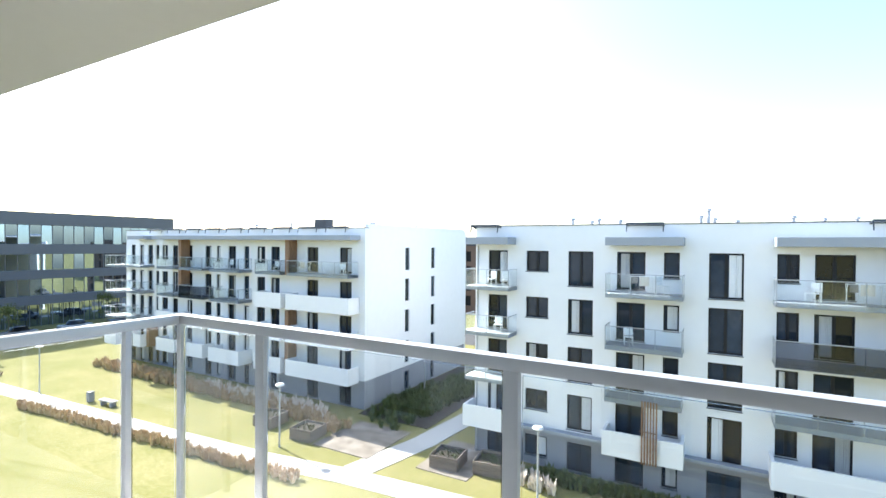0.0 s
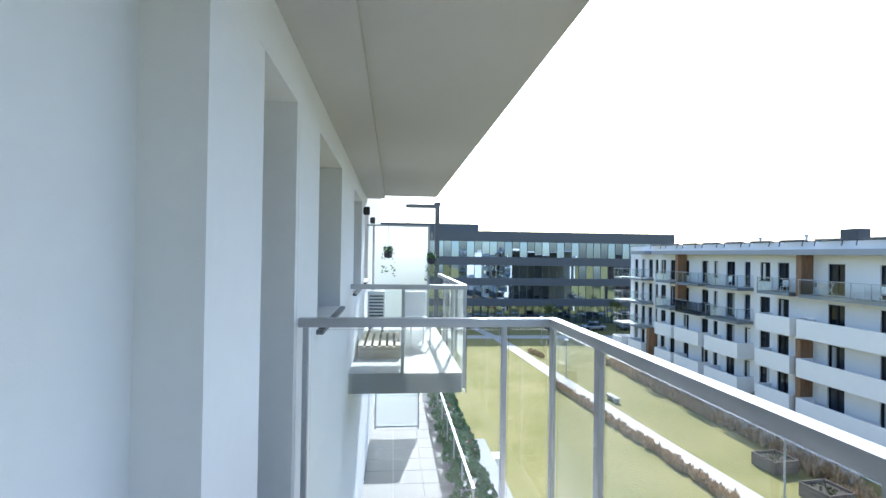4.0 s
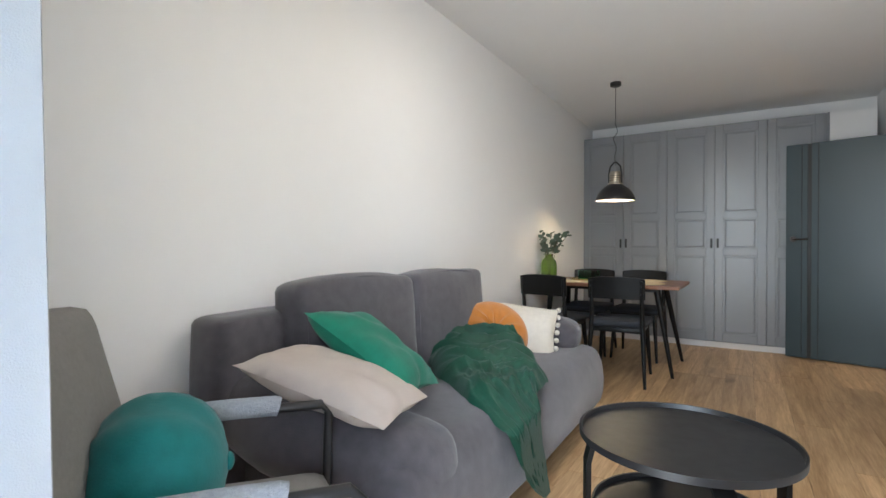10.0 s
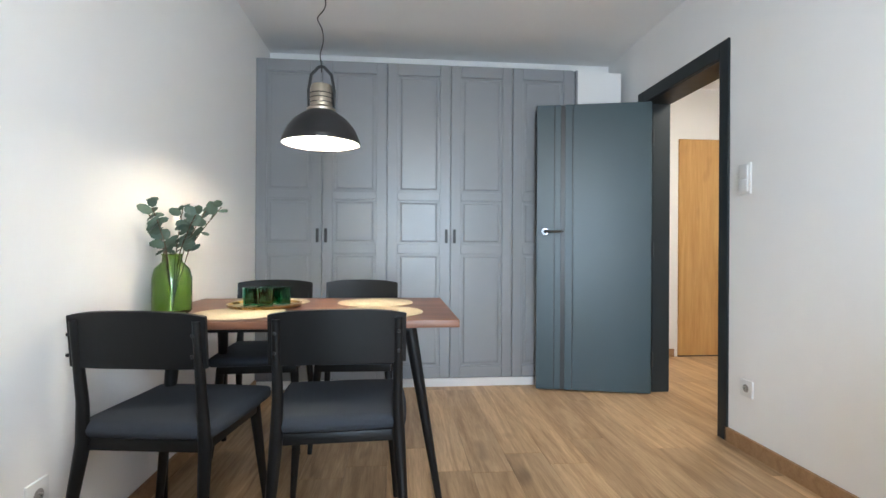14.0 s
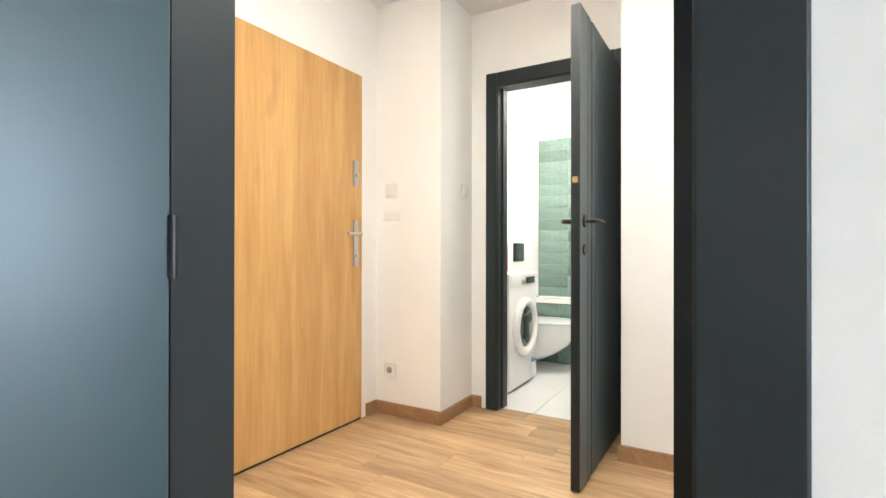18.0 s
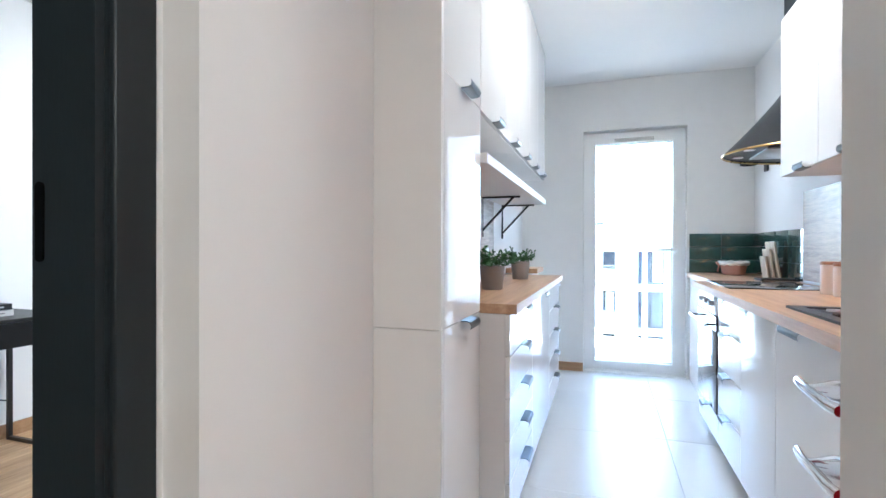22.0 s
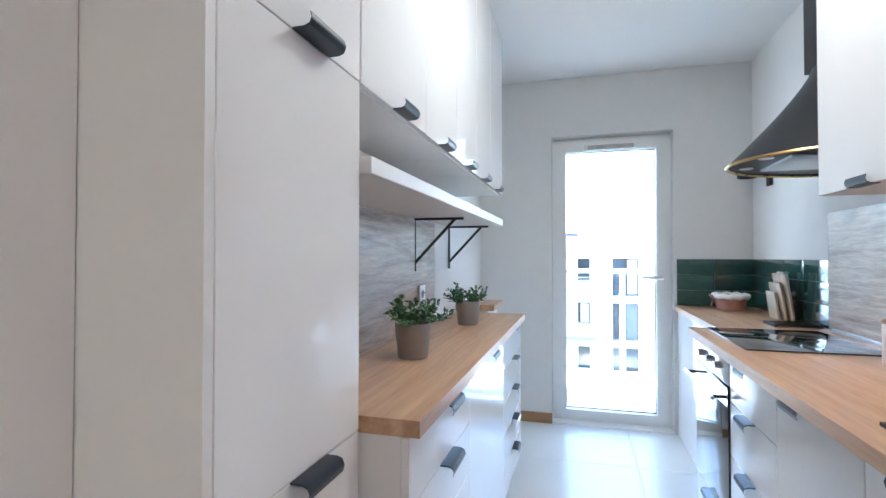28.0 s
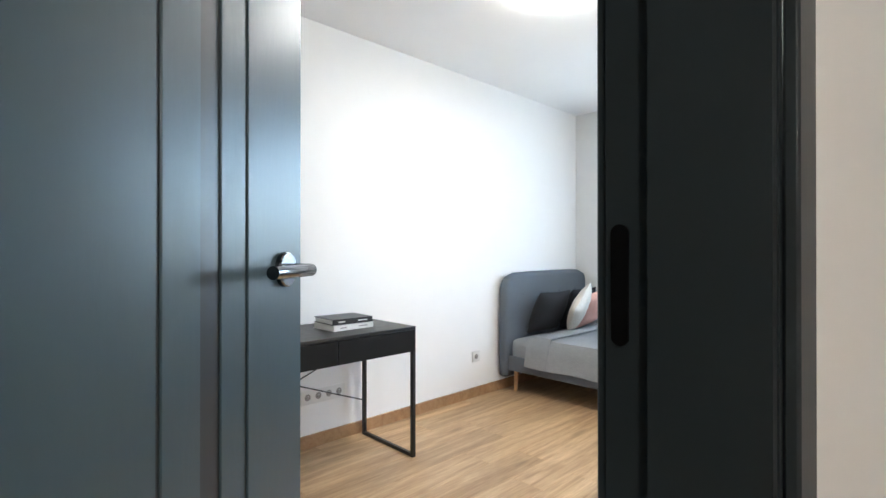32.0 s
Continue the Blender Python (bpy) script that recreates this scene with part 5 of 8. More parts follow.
XF, XK = 3.52, 2.945
drw = [("drawer", 0.085 + a, 0.085 + b) for a, b in ((0.0, 0.20), (0.20, 0.40), (0.40, 0.60), (0.60, 0.768))]
base_unit("drawer_cabinet", "white gloss drawer cabinet with blue-black pulls", 1, XF, XK, 2.10, 2.55, [(k, a, b, 2.32, 0.11) for k, a, b in drw])
base_unit("cabinet", "white gloss base cabinet with one door", 1, XF, XK, 2.55, 3.00, [("door", 0.085, 0.853, 2.72, 0.12)])
base_unit("sink_cabinet", "white gloss sink cabinet under the worktop", 1, XF, XK, 3.00, 3.65, [("door", 0.085, 0.853, 3.22, 0.17)])
# oven in its housing
ov = thing("oven", "built-in oven with steel panel and dark glass door", "oven")
part("housing", boxes((XK, 1.571, 0.08, XF - 0.0185, 2.099, 0.853)), M_MATTWHITE, ov, smooth=False)
part("plinth", boxes((XK, 1.571, 0.0, XF - 0.05, 2.099, 0.0795)), M_MATTWHITE, ov, smooth=False)
part("control_panel", box(XF - 0.018, 1.575, 0.74, XF + 0.003, 2.095, 0.850, 0.003), M_CHROME, ov, "polished steel control panel")
part("door", box(XF - 0.018, 1.575, 0.225, XF + 0.006, 2.095, 0.735, 0.003), M_BLACKGLASS, ov, "dark glass oven door")
part("door_trim", box(XF + 0.0062, 1.575, 0.66, XF + 0.009, 2.095, 0.735, 0.001, 1), M_CHROME, ov)
for y in (1.70, 1.835, 1.97):
    part("knob", rod((XF + 0.003, y, 0.795), (XF + 0.024, y, 0.795), 0.016, 0.014), M_STEEL, ov)
hb = part("handle", rod((XF + 0.055, 1.59, 0.69), (XF + 0.055, 2.08, 0.69), 0.008), M_STEEL, ov, "steel bar handle")
for y in (1.62, 2.05):
    part("handle_post", rod((XF + 0.009, y, 0.69), (XF + 0.055, y, 0.69), 0.007), M_BLACK, ov)
front(ov, "drawer", XF, 1.571, 2.099, 0.085, 0.22, 1, 1.835, 0.11)
# shallow end by the window
se = thing("end_cabinet", "shallow white cabinet beside the balcony door", "kitchen cabinet", group="kitchen base cabinets")
part("carcass", boxes((XK, 0.451, 0.0, 3.39, 1.565, 0.853)), M_MATTWHITE, se, smooth=False)
part("side_panel", boxes((3.3905, 0.451, 0.0, 3.408, 1.565, 0.853)), M_GLOSSWHITE, se, smooth=False)

wt = thing("worktop", "oak-look laminate worktop along the wall", "worktop")
frame_ = [(XK, 1.57), (3.56, 1.57), (3.56, 3.655), (XK, 3.655)]
hole_ = [(3.03, 3.035), (3.48, 3.035), (3.48, 3.55), (3.03, 3.55)]
bm = bmesh.new()
rings = [[bm.verts.new((x, y, z)) for x, y in loop] for z in (0.89, 0.8545) for loop in (frame_, hole_)]
for k in range(4):
    j = (k + 1) % 4
    bm.faces.new((rings[0][k], rings[0][j], rings[1][j], rings[1][k]))
    bm.faces.new((rings[2][j], rings[2][k], rings[3][k], rings[3][j]))
    bm.faces.new((rings[0][j], rings[0][k], rings[2][k], rings[2][j]))
    bm.faces.new((rings[1][k], rings[1][j], rings[3][j], rings[3][k]))
part("board", bm, M_WORKTOP, wt, smooth=False)
part("end_board", boxes((XK, 0.451, 0.8545, 3.43, 1.5695, 0.89)), M_WORKTOP, wt, smooth=False)
part("wall_trim", box(XK + 0.012, 1.57, 0.8902, XK + 0.030, 3.655, 0.905, 0.003), M_STEEL, wt)
structure("wall_panel_west", boxes((2.941, 1.50, 0.892, 2.953, 3.65, 1.43)), M_PANELWOOD, "grey-brown wood-grain splashback panel", "splashback")
structure("wall_panel_east", boxes((4.788, 1.72, 0.892, 4.799, 3.20, 1.40)), M_PANELWOOD, "grey-brown wood-grain panel behind the plants", "splashback")

# hob
hob = thing("hob", "black glass induction hob set in the worktop", "hob", pose(3.035, 1.60, 0.8905))
part("glass", box(0, 0, 0, 0.45, 0.57, 0.006, 0.002), M_BLACKGLASS, hob)
for x, y, r in ((0.12, 0.15, 0.08), (0.12, 0.42, 0.10), (0.33, 0.15, 0.10), (0.33, 0.42, 0.08)):
    part("zone_ring", tube([(x + r * math.cos(a * math.pi / 20), y + r * math.sin(a * math.pi / 20), 0.0062) for a in range(40)], 0.0007, 4, True), M_POT, hob)

# sink
sk = thing("sink", "black composite sink with drainer set in the worktop", "sink", pose(3.04, 2.98, 0.89))
part("rim", boxes((-0.005, 0.0, 0.0005, 0.445, 0.04, 0.009), (-0.005, 0.57, 0.0005, 0.445, 0.61, 0.009), (-0.005, 0.04, 0.0005, 0.075, 0.57, 0.009), (0.405, 0.04, 0.0005, 0.445, 0.57, 0.009)), M_GRANITE, sk, smooth=False)
part("drainer", boxes((0.075, 0.04, 0.0, 0.405, 0.20, 0.004)), M_GRANITE, sk, smooth=False)
part("drainer_edge", tube([(0.10, 0.195, 0.0045), (0.10, 0.062, 0.0045), (0.38, 0.062, 0.0045), (0.38, 0.195, 0.0045)], 0.003, 6), M_GRANITE, sk)
bowl = bmesh.new()
top = [bowl.verts.new(c) for c in ((0.075, 0.20, 0.006), (0.405, 0.20, 0.006), (0.405, 0.57, 0.006), (0.075, 0.57, 0.006))]
bot = [bowl.verts.new(c) for c in ((0.095, 0.225, -0.18), (0.385, 0.225, -0.18), (0.385, 0.55, -0.18), (0.095, 0.55, -0.18))]
bowl.faces.new(bot)
for k in range(4):
    bowl.faces.new((top[k], top[(k + 1) % 4], bot[(k + 1) % 4], bot[k]))
bmesh.ops.bevel(bowl, geom=[e for e in bowl.edges if any(v.co.z < 0 for v in e.verts)], offset=0.03, segments=4, affect="EDGES")
part("bowl", bowl, M_GRANITE, sk)
part("drain", lathe([(0.001, 0), (0.042, 0), (0.040, 0.004), (0.001, 0.003)], 28, False), M_CHROME, sk, at=pose(0.24, 0.39, -0.179))
part("overflow", lathe([(0.001, 0), (0.016, 0), (0.015, 0.003), (0.001, 0.003)], 20, False), M_CHROME, sk, at=pose(0.22, 0.2085, -0.055, -82, 0, 0))
part("waste_knob", lathe([(0.001, 0), (0.022, 0), (0.021, 0.006), (0.001, 0.007)], 24, False), M_STEEL, sk, at=pose(0.36, 0.15, 0.0092))
tap = thing("tap", "black swan-neck kitchen tap with chrome collar", "tap", pose(3.085, 3.135, 0.899, 0, 0, 66))
part("collar", lathe([(0.001, 0), (0.027, 0), (0.027, 0.005), (0.022, 0.010), (0.001, 0.010)], 28, False), M_CHROME, tap)
part("body", lathe([(0.001, 0.010), (0.0205, 0.010), (0.0205, 0.072), (0.0185, 0.078), (0.0185, 0.088), (0.0205, 0.092), (0.0205, 0.10), (0.013, 0.108), (0.001, 0.108)], 28, False), M_BLACK, tap)
part("pivot", lathe([(0.001, -0.01), (0.0195, -0.01), (0.0195, 0.030), (0.017, 0.034), (0.001, 0.035)], 24, False), M_BLACK, tap, at=pose(0, 0, 0.052, 90))
part("pivot_cap", lathe([(0.001, 0.0), (0.008, 0.0), (0.007, 0.002), (0.001, 0.002)], 16, False), M_POT, tap, at=pose(0, -0.0352, 0.052, 90))
neck = [(0, 0, 0.10), (0, 0, 0.275)] + [(0.055 - 0.055 * math.cos(a * math.pi / 12), 0, 0.275 + 0.072 * math.sin(a * math.pi / 12)) for a in range(1, 13)] + [(0.112, 0, 0.262)]
part("neck", tube(neck, 0.0108, 16), M_BLACK, tap)
part("aerator", rod((0.1122, 0, 0.263), (0.114, 0, 0.236), 0.0122), M_CHROME, tap)
part("aerator_mouth", rod((0.114, 0, 0.2355), (0.1145, 0, 0.229), 0.0105), M_BLACK, tap)
part("lever", tube([(-0.004, -0.026, 0.066), (-0.012, -0.040, 0.082), (-0.03, -0.072, 0.125)], 0.0042, 10), M_BLACK, tap)

# wall cabinets
for y0, y1, g, gl in ((2.25, 2.68, 2.51, 0.11), (2.68, 3.17, 2.945, 0.125), (3.17, 3.65, 3.405, 0.125), (3.65, 4.29, None, 0)):
    u = thing("wall_cabinet", "white wall cabinet with a blue-black edge pull", "kitchen cabinet", group="kitchen wall cabinets")
    zb = 1.43 if y0 < 3.6 else 1.95
    part("carcass", boxes((XK, y0 + 0.001, zb, 3.271, y1 - 0.001, 2.17)), M_MATTWHITE, u, smooth=False)
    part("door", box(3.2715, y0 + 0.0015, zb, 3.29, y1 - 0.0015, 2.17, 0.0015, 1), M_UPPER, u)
    if g:
        pull(u, 3.272, g, zb + 0.001, 1, gl, False)
led = thing("led_strip", "warm LED strip under the wall cabinets, switched on", "light strip", pose(2.985, 2.25, 1.4295))
part("profile", boxes((-0.010, 0.0, -0.008, -0.0065, 1.40, 0.0), (0.0065, 0.0, -0.008, 0.010, 1.40, 0.0)), M_BLACK, led, "black profile", smooth=False)
part("diffuser", boxes((-0.006, 0.002, -0.007, 0.006, 1.398, -0.001)), M_LED, led, "glowing diffuser", smooth=False)

# cooker hood
hd = thing("cooker_hood", "black conical cooker hood with a brass rim and buttons", "cooker hood", pose(2.942, 1.82, 1.62))


def hood(u, v):
    a = (u - 0.5) * math.pi
    k = 1 - v
    return (0.13 * v + 0.50 * math.cos(a) * k ** 1.15 + 0.045 * math.cos(a) * v, math.sin(a) * (0.40 * k ** 1.15 + 0.13 * v), 0.40 * v)


part("canopy", sheet(36, 14, hood, 0.004), M_BLACK, hd, "matt black cone")
part("chimney", boxes((0.0, -0.13, 0.40, 0.17, 0.13, 0.925)), M_BLACK, hd, smooth=False)
part("rim", tube([(0.50 * math.cos((u / 36 - 0.5) * math.pi), 0.40 * math.sin((u / 36 - 0.5) * math.pi), -0.004) for u in range(37)], 0.006, 8), M_BRASS, hd, "brass rim")


def under(u, v):
    a = (u - 0.5) * math.pi
    return (0.49 * math.cos(a) * v, 0.39 * math.sin(a) * v, 0.004)


part("underside", sheet(30, 4, under), M_BLACK, hd)
part("grease_filter", box(0.10, -0.17, -0.008, 0.33, 0.17, 0.003, 0.004), M_STEEL, hd)
for y in (-0.12, 0.12):
    part("spot", lathe([(0.001, 0), (0.028, 0), (0.026, 0.004), (0.001, 0.004)], 20, False), M_PLASTIC, hd, at=pose(0.40, y, -0.002))
for k in range(5):
    a = radians(-62 + 5 * k)
    part("button", blob(0.008, 0.008, 0.008, 10), M_BRASS, hd, at=pose(0.40 * math.cos(a) + 0.03, 0.32 * math.sin(a), 0.075))
wl = thing("wall_lamp", "small black swivel wall lamp in the corner", "wall lamp", pose(2.942, 0.78, 1.74))
part("plate", box(0.0, -0.035, -0.08, 0.016, 0.035, 0.06, 0.005), M_BLACK, wl)
part("arm", tube([(0.016, 0, 0.0), (0.07, 0, 0.0), (0.10, -0.05, 0.05), (0.10, -0.10, 0.075)], 0.007, 8), M_BLACK, wl)
part("shade", lathe([(0.012, 0.055), (0.03, 0.045), (0.052, 0.0), (0.055, -0.045), (0.052, -0.045), (0.048, 0.0), (0.028, 0.040)], 28, False), M_BLACK, wl, at=pose(0.10, -0.10, 0.03))
part("joint", blob(0.014, 0.014, 0.014, 12), M_BLACK, wl, at=pose(0.10, -0.10, 0.083))


# glazed tiles
def wall_tiles(name, label, count_u, count_v, su, sv, matrix, material, keep=None):
    base = structure(name, boxes((0, -0.002, 0, count_u * su, 0.0, count_v * sv)), M_GROUT, label, "tiles")
    base.matrix_basis = matrix
    me = mesh_of("tile", box(0.001, -0.009, 0.001, su - 0.001, -0.0022, sv - 0.001, 0.0025, 2), material, True)
    for i in range(count_u):
        for j in range(count_v):
            if keep and not keep(i, j):
                continue
            t = new("tile", me)
            t.parent = base
            t.location = (i * su, random.uniform(-0.001, 0.0008), j * sv)
            t.rotation_euler = (random.uniform(-0.008, 0.008), 0, random.uniform(-0.008, 0.008))
    return base


random.seed(7)
wall_tiles("tiles_kitchen_south", "dark green glazed splashback tiles", 2, 3, 0.235, 0.107, pose(3.413, 0.4515, 0.892, 0, 0, 180), M_GREENTILE)
wall_tiles("tiles_kitchen_west", "dark green glazed splashback tiles", 4, 3, 0.26, 0.107, pose(2.9415, 0.455, 0.892, 0, 0, 90), M_GREENTILE)

# things on the worktop
for y, s in ((2.345, 0.89), (2.475, 0.87)):
    cn = thing("canister", "blush ribbed canister with a wooden lid on the worktop", "canister", pose(3.115, y, 0.8905), "canisters")
    prof = [(0.001, 0), (0.050, 0), (0.052, 0.004)] + [(0.052 + 0.0008 * (k % 2), 0.01 + 0.0055 * k) for k in range(24)] + [(0.050, 0.146), (0.001, 0.147)]
    part("jar", lathe([(r * s, z * s) for r, z in prof], 36, False), M_CANISTER, cn)
    part("lid", lathe([(0.001, 0.1475), (0.053, 0.1475), (0.054, 0.155), (0.050, 0.163), (0.001, 0.164)], 36, False), M_LIDWOOD, cn, "reddish wooden lid", at=Matrix.Diagonal((s, s, s, 1)))
rk = thing("soap_rack", "small black wire drying rack on the worktop", "rack", pose(3.08, 2.68, 0.8905, 0, 0, 6))
part("frame", tube([(-0.085, -0.10, 0.03), (0.085, -0.10, 0.03), (0.085, 0.10, 0.03), (-0.085, 0.10, 0.03)], 0.006, 8, True), M_BLACK, rk)
for k in range(6):
    x = -0.07 + 0.028 * k
    part("slat", rod((x, -0.10, 0.031), (x, 0.10, 0.031), 0.0045, None, 8), M_BLACK, rk)
for x in (-0.08, 0.08):
    for y in (-0.095, 0.095):
        part("foot", rod((x, y, 0.0), (x, y, 0.03), 0.006, None, 8), M_BLACK, rk)
for k, (w_, h_) in enumerate(((0.19, 0.25), (0.16, 0.20), (0.125, 0.15))):
    solid("cutting_board", box(-w_ / 2, -0.007, 0, w_ / 2, 0.007, h_, 0.006), M_BOARD, "pale wooden cutting board leaning on the green tiles", "cutting board", pose(2.985 + 0.022 * k, 1.12 - 0.02 * k, 0.8905, 0, 0, 90) @ pose(0, 0, 0, 8), "cutting boards")
bk = thing("basket", "pink-brown wicker basket with a white cloth lining", "basket", pose(3.13, 0.64, 0.8905))
part("weave", lathe([(0.001, 0), (0.085, 0), (0.090, 0.008), (0.108, 0.085), (0.103, 0.085), (0.086, 0.012), (0.001, 0.010)], 40, False), M_WICKER, bk, at=Matrix.Diagonal((0.85, 1.25, 1, 1)))
ring = [(0.108 * 0.85 * math.cos(a * math.pi / 24), 0.108 * 1.25 * math.sin(a * math.pi / 24), 0.088 + 0.004 * math.sin(a * 1.3)) for a in range(48)]
part("cloth", tube(ring, 0.016, 8, True), M_PAPER, bk, "white cloth lining")
part("bow", tube([(0.095, -0.03, 0.07), (0.11, -0.05, 0.09), (0.105, -0.02, 0.075), (0.11, 0.02, 0.09), (0.10, 0.0, 0.06), (0.108, -0.01, 0.02)], 0.006, 6), M_WICKER, bk)
tv = thing("trivet", "flat black cast trivet on the worktop", "trivet", pose(3.06, 1.38, 0.8905))
part("bars", boxes(*[(-0.10, -0.07 + 0.022 * k, 0.004, 0.10, -0.058 + 0.022 * k, 0.014) for k in range(7)], (-0.10, -0.07, 0.0, -0.088, 0.086, 0.0138), (0.088, -0.07, 0.0, 0.10, 0.086, 0.0138)), M_BLACK, tv, smooth=False)
wall_plate("socket_strip", pose(2.9535, 2.575, 1.085, 0, 0, 90) @ pose(0, 0, 0), "white strip of three sockets and a switch", 0.30, 0.088, 0)
ss = bpy.data.objects["socket_strip"]
for i in range(3):
    cx = 0.107 - 0.071 * i
    part("well", lathe([(0.001, -0.004), (0.024, -0.004), (0.0255, 0.0005), (0.001, 0.0008)], 24, False), M_POT, ss, at=pose(-cx, -0.0175, 0, 90))
    part("pin", rod((-cx, -0.017, 0.008), (-cx, -0.026, 0.008), 0.0025, None, 8), M_STEEL, ss)
    for s in (-1, 1):
        part("hole", rod((-cx + s * 0.0095, -0.0178, -0.004), (-cx + s * 0.0095, -0.0186, -0.004), 0.0027, None, 8), M_BLACK, ss)
part("switch_key", box(0.075, -0.023, -0.032, 0.138, -0.0175, 0.032, 0.003), M_PLASTIC, ss)
wall_plate("socket", pose(2.951, 0.95, 1.10, 0, 0, 90), "white wall socket on the green tiles", socket=True)

# fridge with enamel doors
fg = thing("fridge", "tall glossy red retro fridge with chrome handles", "fridge", pose(2.96, 3.665, 0))
part("body", box(0.0, 0.0, 0.03, 0.56, 0.61, 1.88, 0.02, 3), M_RED, fg)


def fridge_door(z0, z1):
    bm = box(0.565, 0.0, z0, 0.64, 0.61, z1, 0.0)
    bmesh.ops.bevel(bm, geom=[e for e in bm.edges if all(v.co.x > 0.6 for v in e.verts)], offset=0.045, segments=6, affect="EDGES")
    return bm


for n_, z0, z1, zh in (("upper_door", 0.725, 1.88, 0.80), ("lower_door", 0.06, 0.715, 0.645)):
    d = part(n_, fridge_door(z0, z1), M_RED, fg, "glossy red door")
    h_ = part("handle", tube([(0.705, 0.0, zh), (0.712, 0.05, zh), (0.712, 0.17, zh - 0.004), (0.705, 0.20, zh - 0.005)], 0.011, 12), M_CHROME, d, "chrome bar handle")
    part("handle_foot", lathe([(0.026, 0.0), (0.024, 0.03), (0.014, 0.06), (0.012, 0.075)], 24, True), M_CHROME, d, at=pose(0.638, 0.075, zh, 0, 90, 0))
part("gasket", boxes((0.5605, 0.005, 0.06, 0.5645, 0.605, 1.875)), M_POT, fg, smooth=False)
part("foot", boxes((0.05, 0.03, 0.0, 0.52, 0.58, 0.0295)), M_BLACK, fg, smooth=False)

# ---- kitchen, opposite side ----
XE = 4.51
tall = thing("tall_cabinet", "tall white gloss cabinet up to the ceiling", "kitchen cabinet")
part("carcass", boxes((XE + 0.0185, 3.205, 0.08, 4.799, 3.632, H - 0.004)), M_MATTWHITE, tall, smooth=False)
part("plinth", boxes((XE + 0.04, 3.205, 0.0, 4.799, 3.632, 0.0795)), M_MATTWHITE, tall, smooth=False)
part("side_panel", boxes((XE + 0.001, 3.6325, 0.0, 4.799, 3.650, 0.859)), M_MATTWHITE, tall, smooth=False)
part("side_panel", boxes((XE + 0.001, 3.6325, 0.862, 4.799, 3.650, H - 0.004)), M_MATTWHITE, tall, smooth=False)
for z0, z1, low in ((0.085, 0.86, False), (0.862, 1.60, False), (1.602, H - 0.004, True)):
    f = part("door", box(XE, 3.206, z0, XE + 0.018, 3.631, z1, 0.0015, 1), M_GLOSSWHITE, tall)
    if z0 < 0.5:
        pull(f, XE, 3.40, z1 - 0.001, -1, 0.12, True)
    if low:
        pull(f, XE, 3.40, z0 + 0.001, -1, 0.12, False)
ys = [3.20, 2.74, 2.36, 1.98, 1.62, 1.22]
for a, b, g in zip(ys, ys[1:], (2.96, 2.55, 2.17, 1.82, 1.44)):
    u = thing("wall_cabinet", "white gloss wall cabinet up to the ceiling", "kitchen cabinet", group="kitchen wall cabinets opposite")
    part("carcass", boxes((XE + 0.0185, b + 0.001, 1.60, 4.799, a - 0.001, H - 0.004)), M_MATTWHITE, u, smooth=False)
    f = front(u, "door", XE, b, a, 1.60, H - 0.004, -1)
    pull(f, XE, g, 1.601, -1, 0.11, False)
shf = thing("wall_shelf", "thick pale laminate shelf on two black brackets", "shelf", pose(0, 0, 0))
part("board", box(4.485, 1.36, 1.405, 4.799, 3.20, 1.443, 0.002, 1), M_MATTWHITE, shf, "pale laminate shelf board")
for y in (2.03, 1.42):
    part("bracket", tube([(4.56, y, 1.40), (4.79, y, 1.40), (4.79, y, 1.16)], 0.007, 6), M_BLACK, shf, "black angle bracket")
    part("brace", rod((4.60, y, 1.398), (4.788, y, 1.20), 0.007), M_BLACK, shf)
five = [("drawer", 0.085 + 0.1535 * k, 0.085 + 0.1535 * (k + 1)) for k in range(5)]
base_unit("drawer_cabinet", "white gloss drawer cabinet with blue-black pulls", -1, 4.40, 4.799, 2.62, 3.20, [(k, a, b, 2.90, 0.13) for k, a, b in five])
base_unit("cabinet", "white gloss base cabinet with two doors", -1, 4.40, 4.799, 1.90, 2.62, [("door", 0.085, 0.853, 2.26, 0.13)])
base_unit("drawer_cabinet", "white gloss drawer cabinet with blue-black pulls", -1, 4.40, 4.799, 1.24, 1.90, [(k, a, b, 1.57, 0.11) for k, a, b in five])
w2t = thing("worktop", "oak-look laminate worktop of the opposite run", "worktop")
part("board", boxes((4.375, 1.235, 0.8545, 4.787, 3.203, 0.89)), M_WORKTOP, w2t, smooth=False)
part("end_ledge", boxes((4.56, 0.86, 0.90, 4.799, 1.232, 0.935)), M_WORKTOP, w2t, smooth=False)
part("ledge_support", boxes((4.60, 0.88, 0.0, 4.799, 1.20, 0.8995)), M_WALL, w2t, smooth=False)
wall_plate("socket", pose(4.7875, 1.95, 1.05, 0, 0, -90), "white wall socket on the wood panel", socket=True)
random.seed(21)


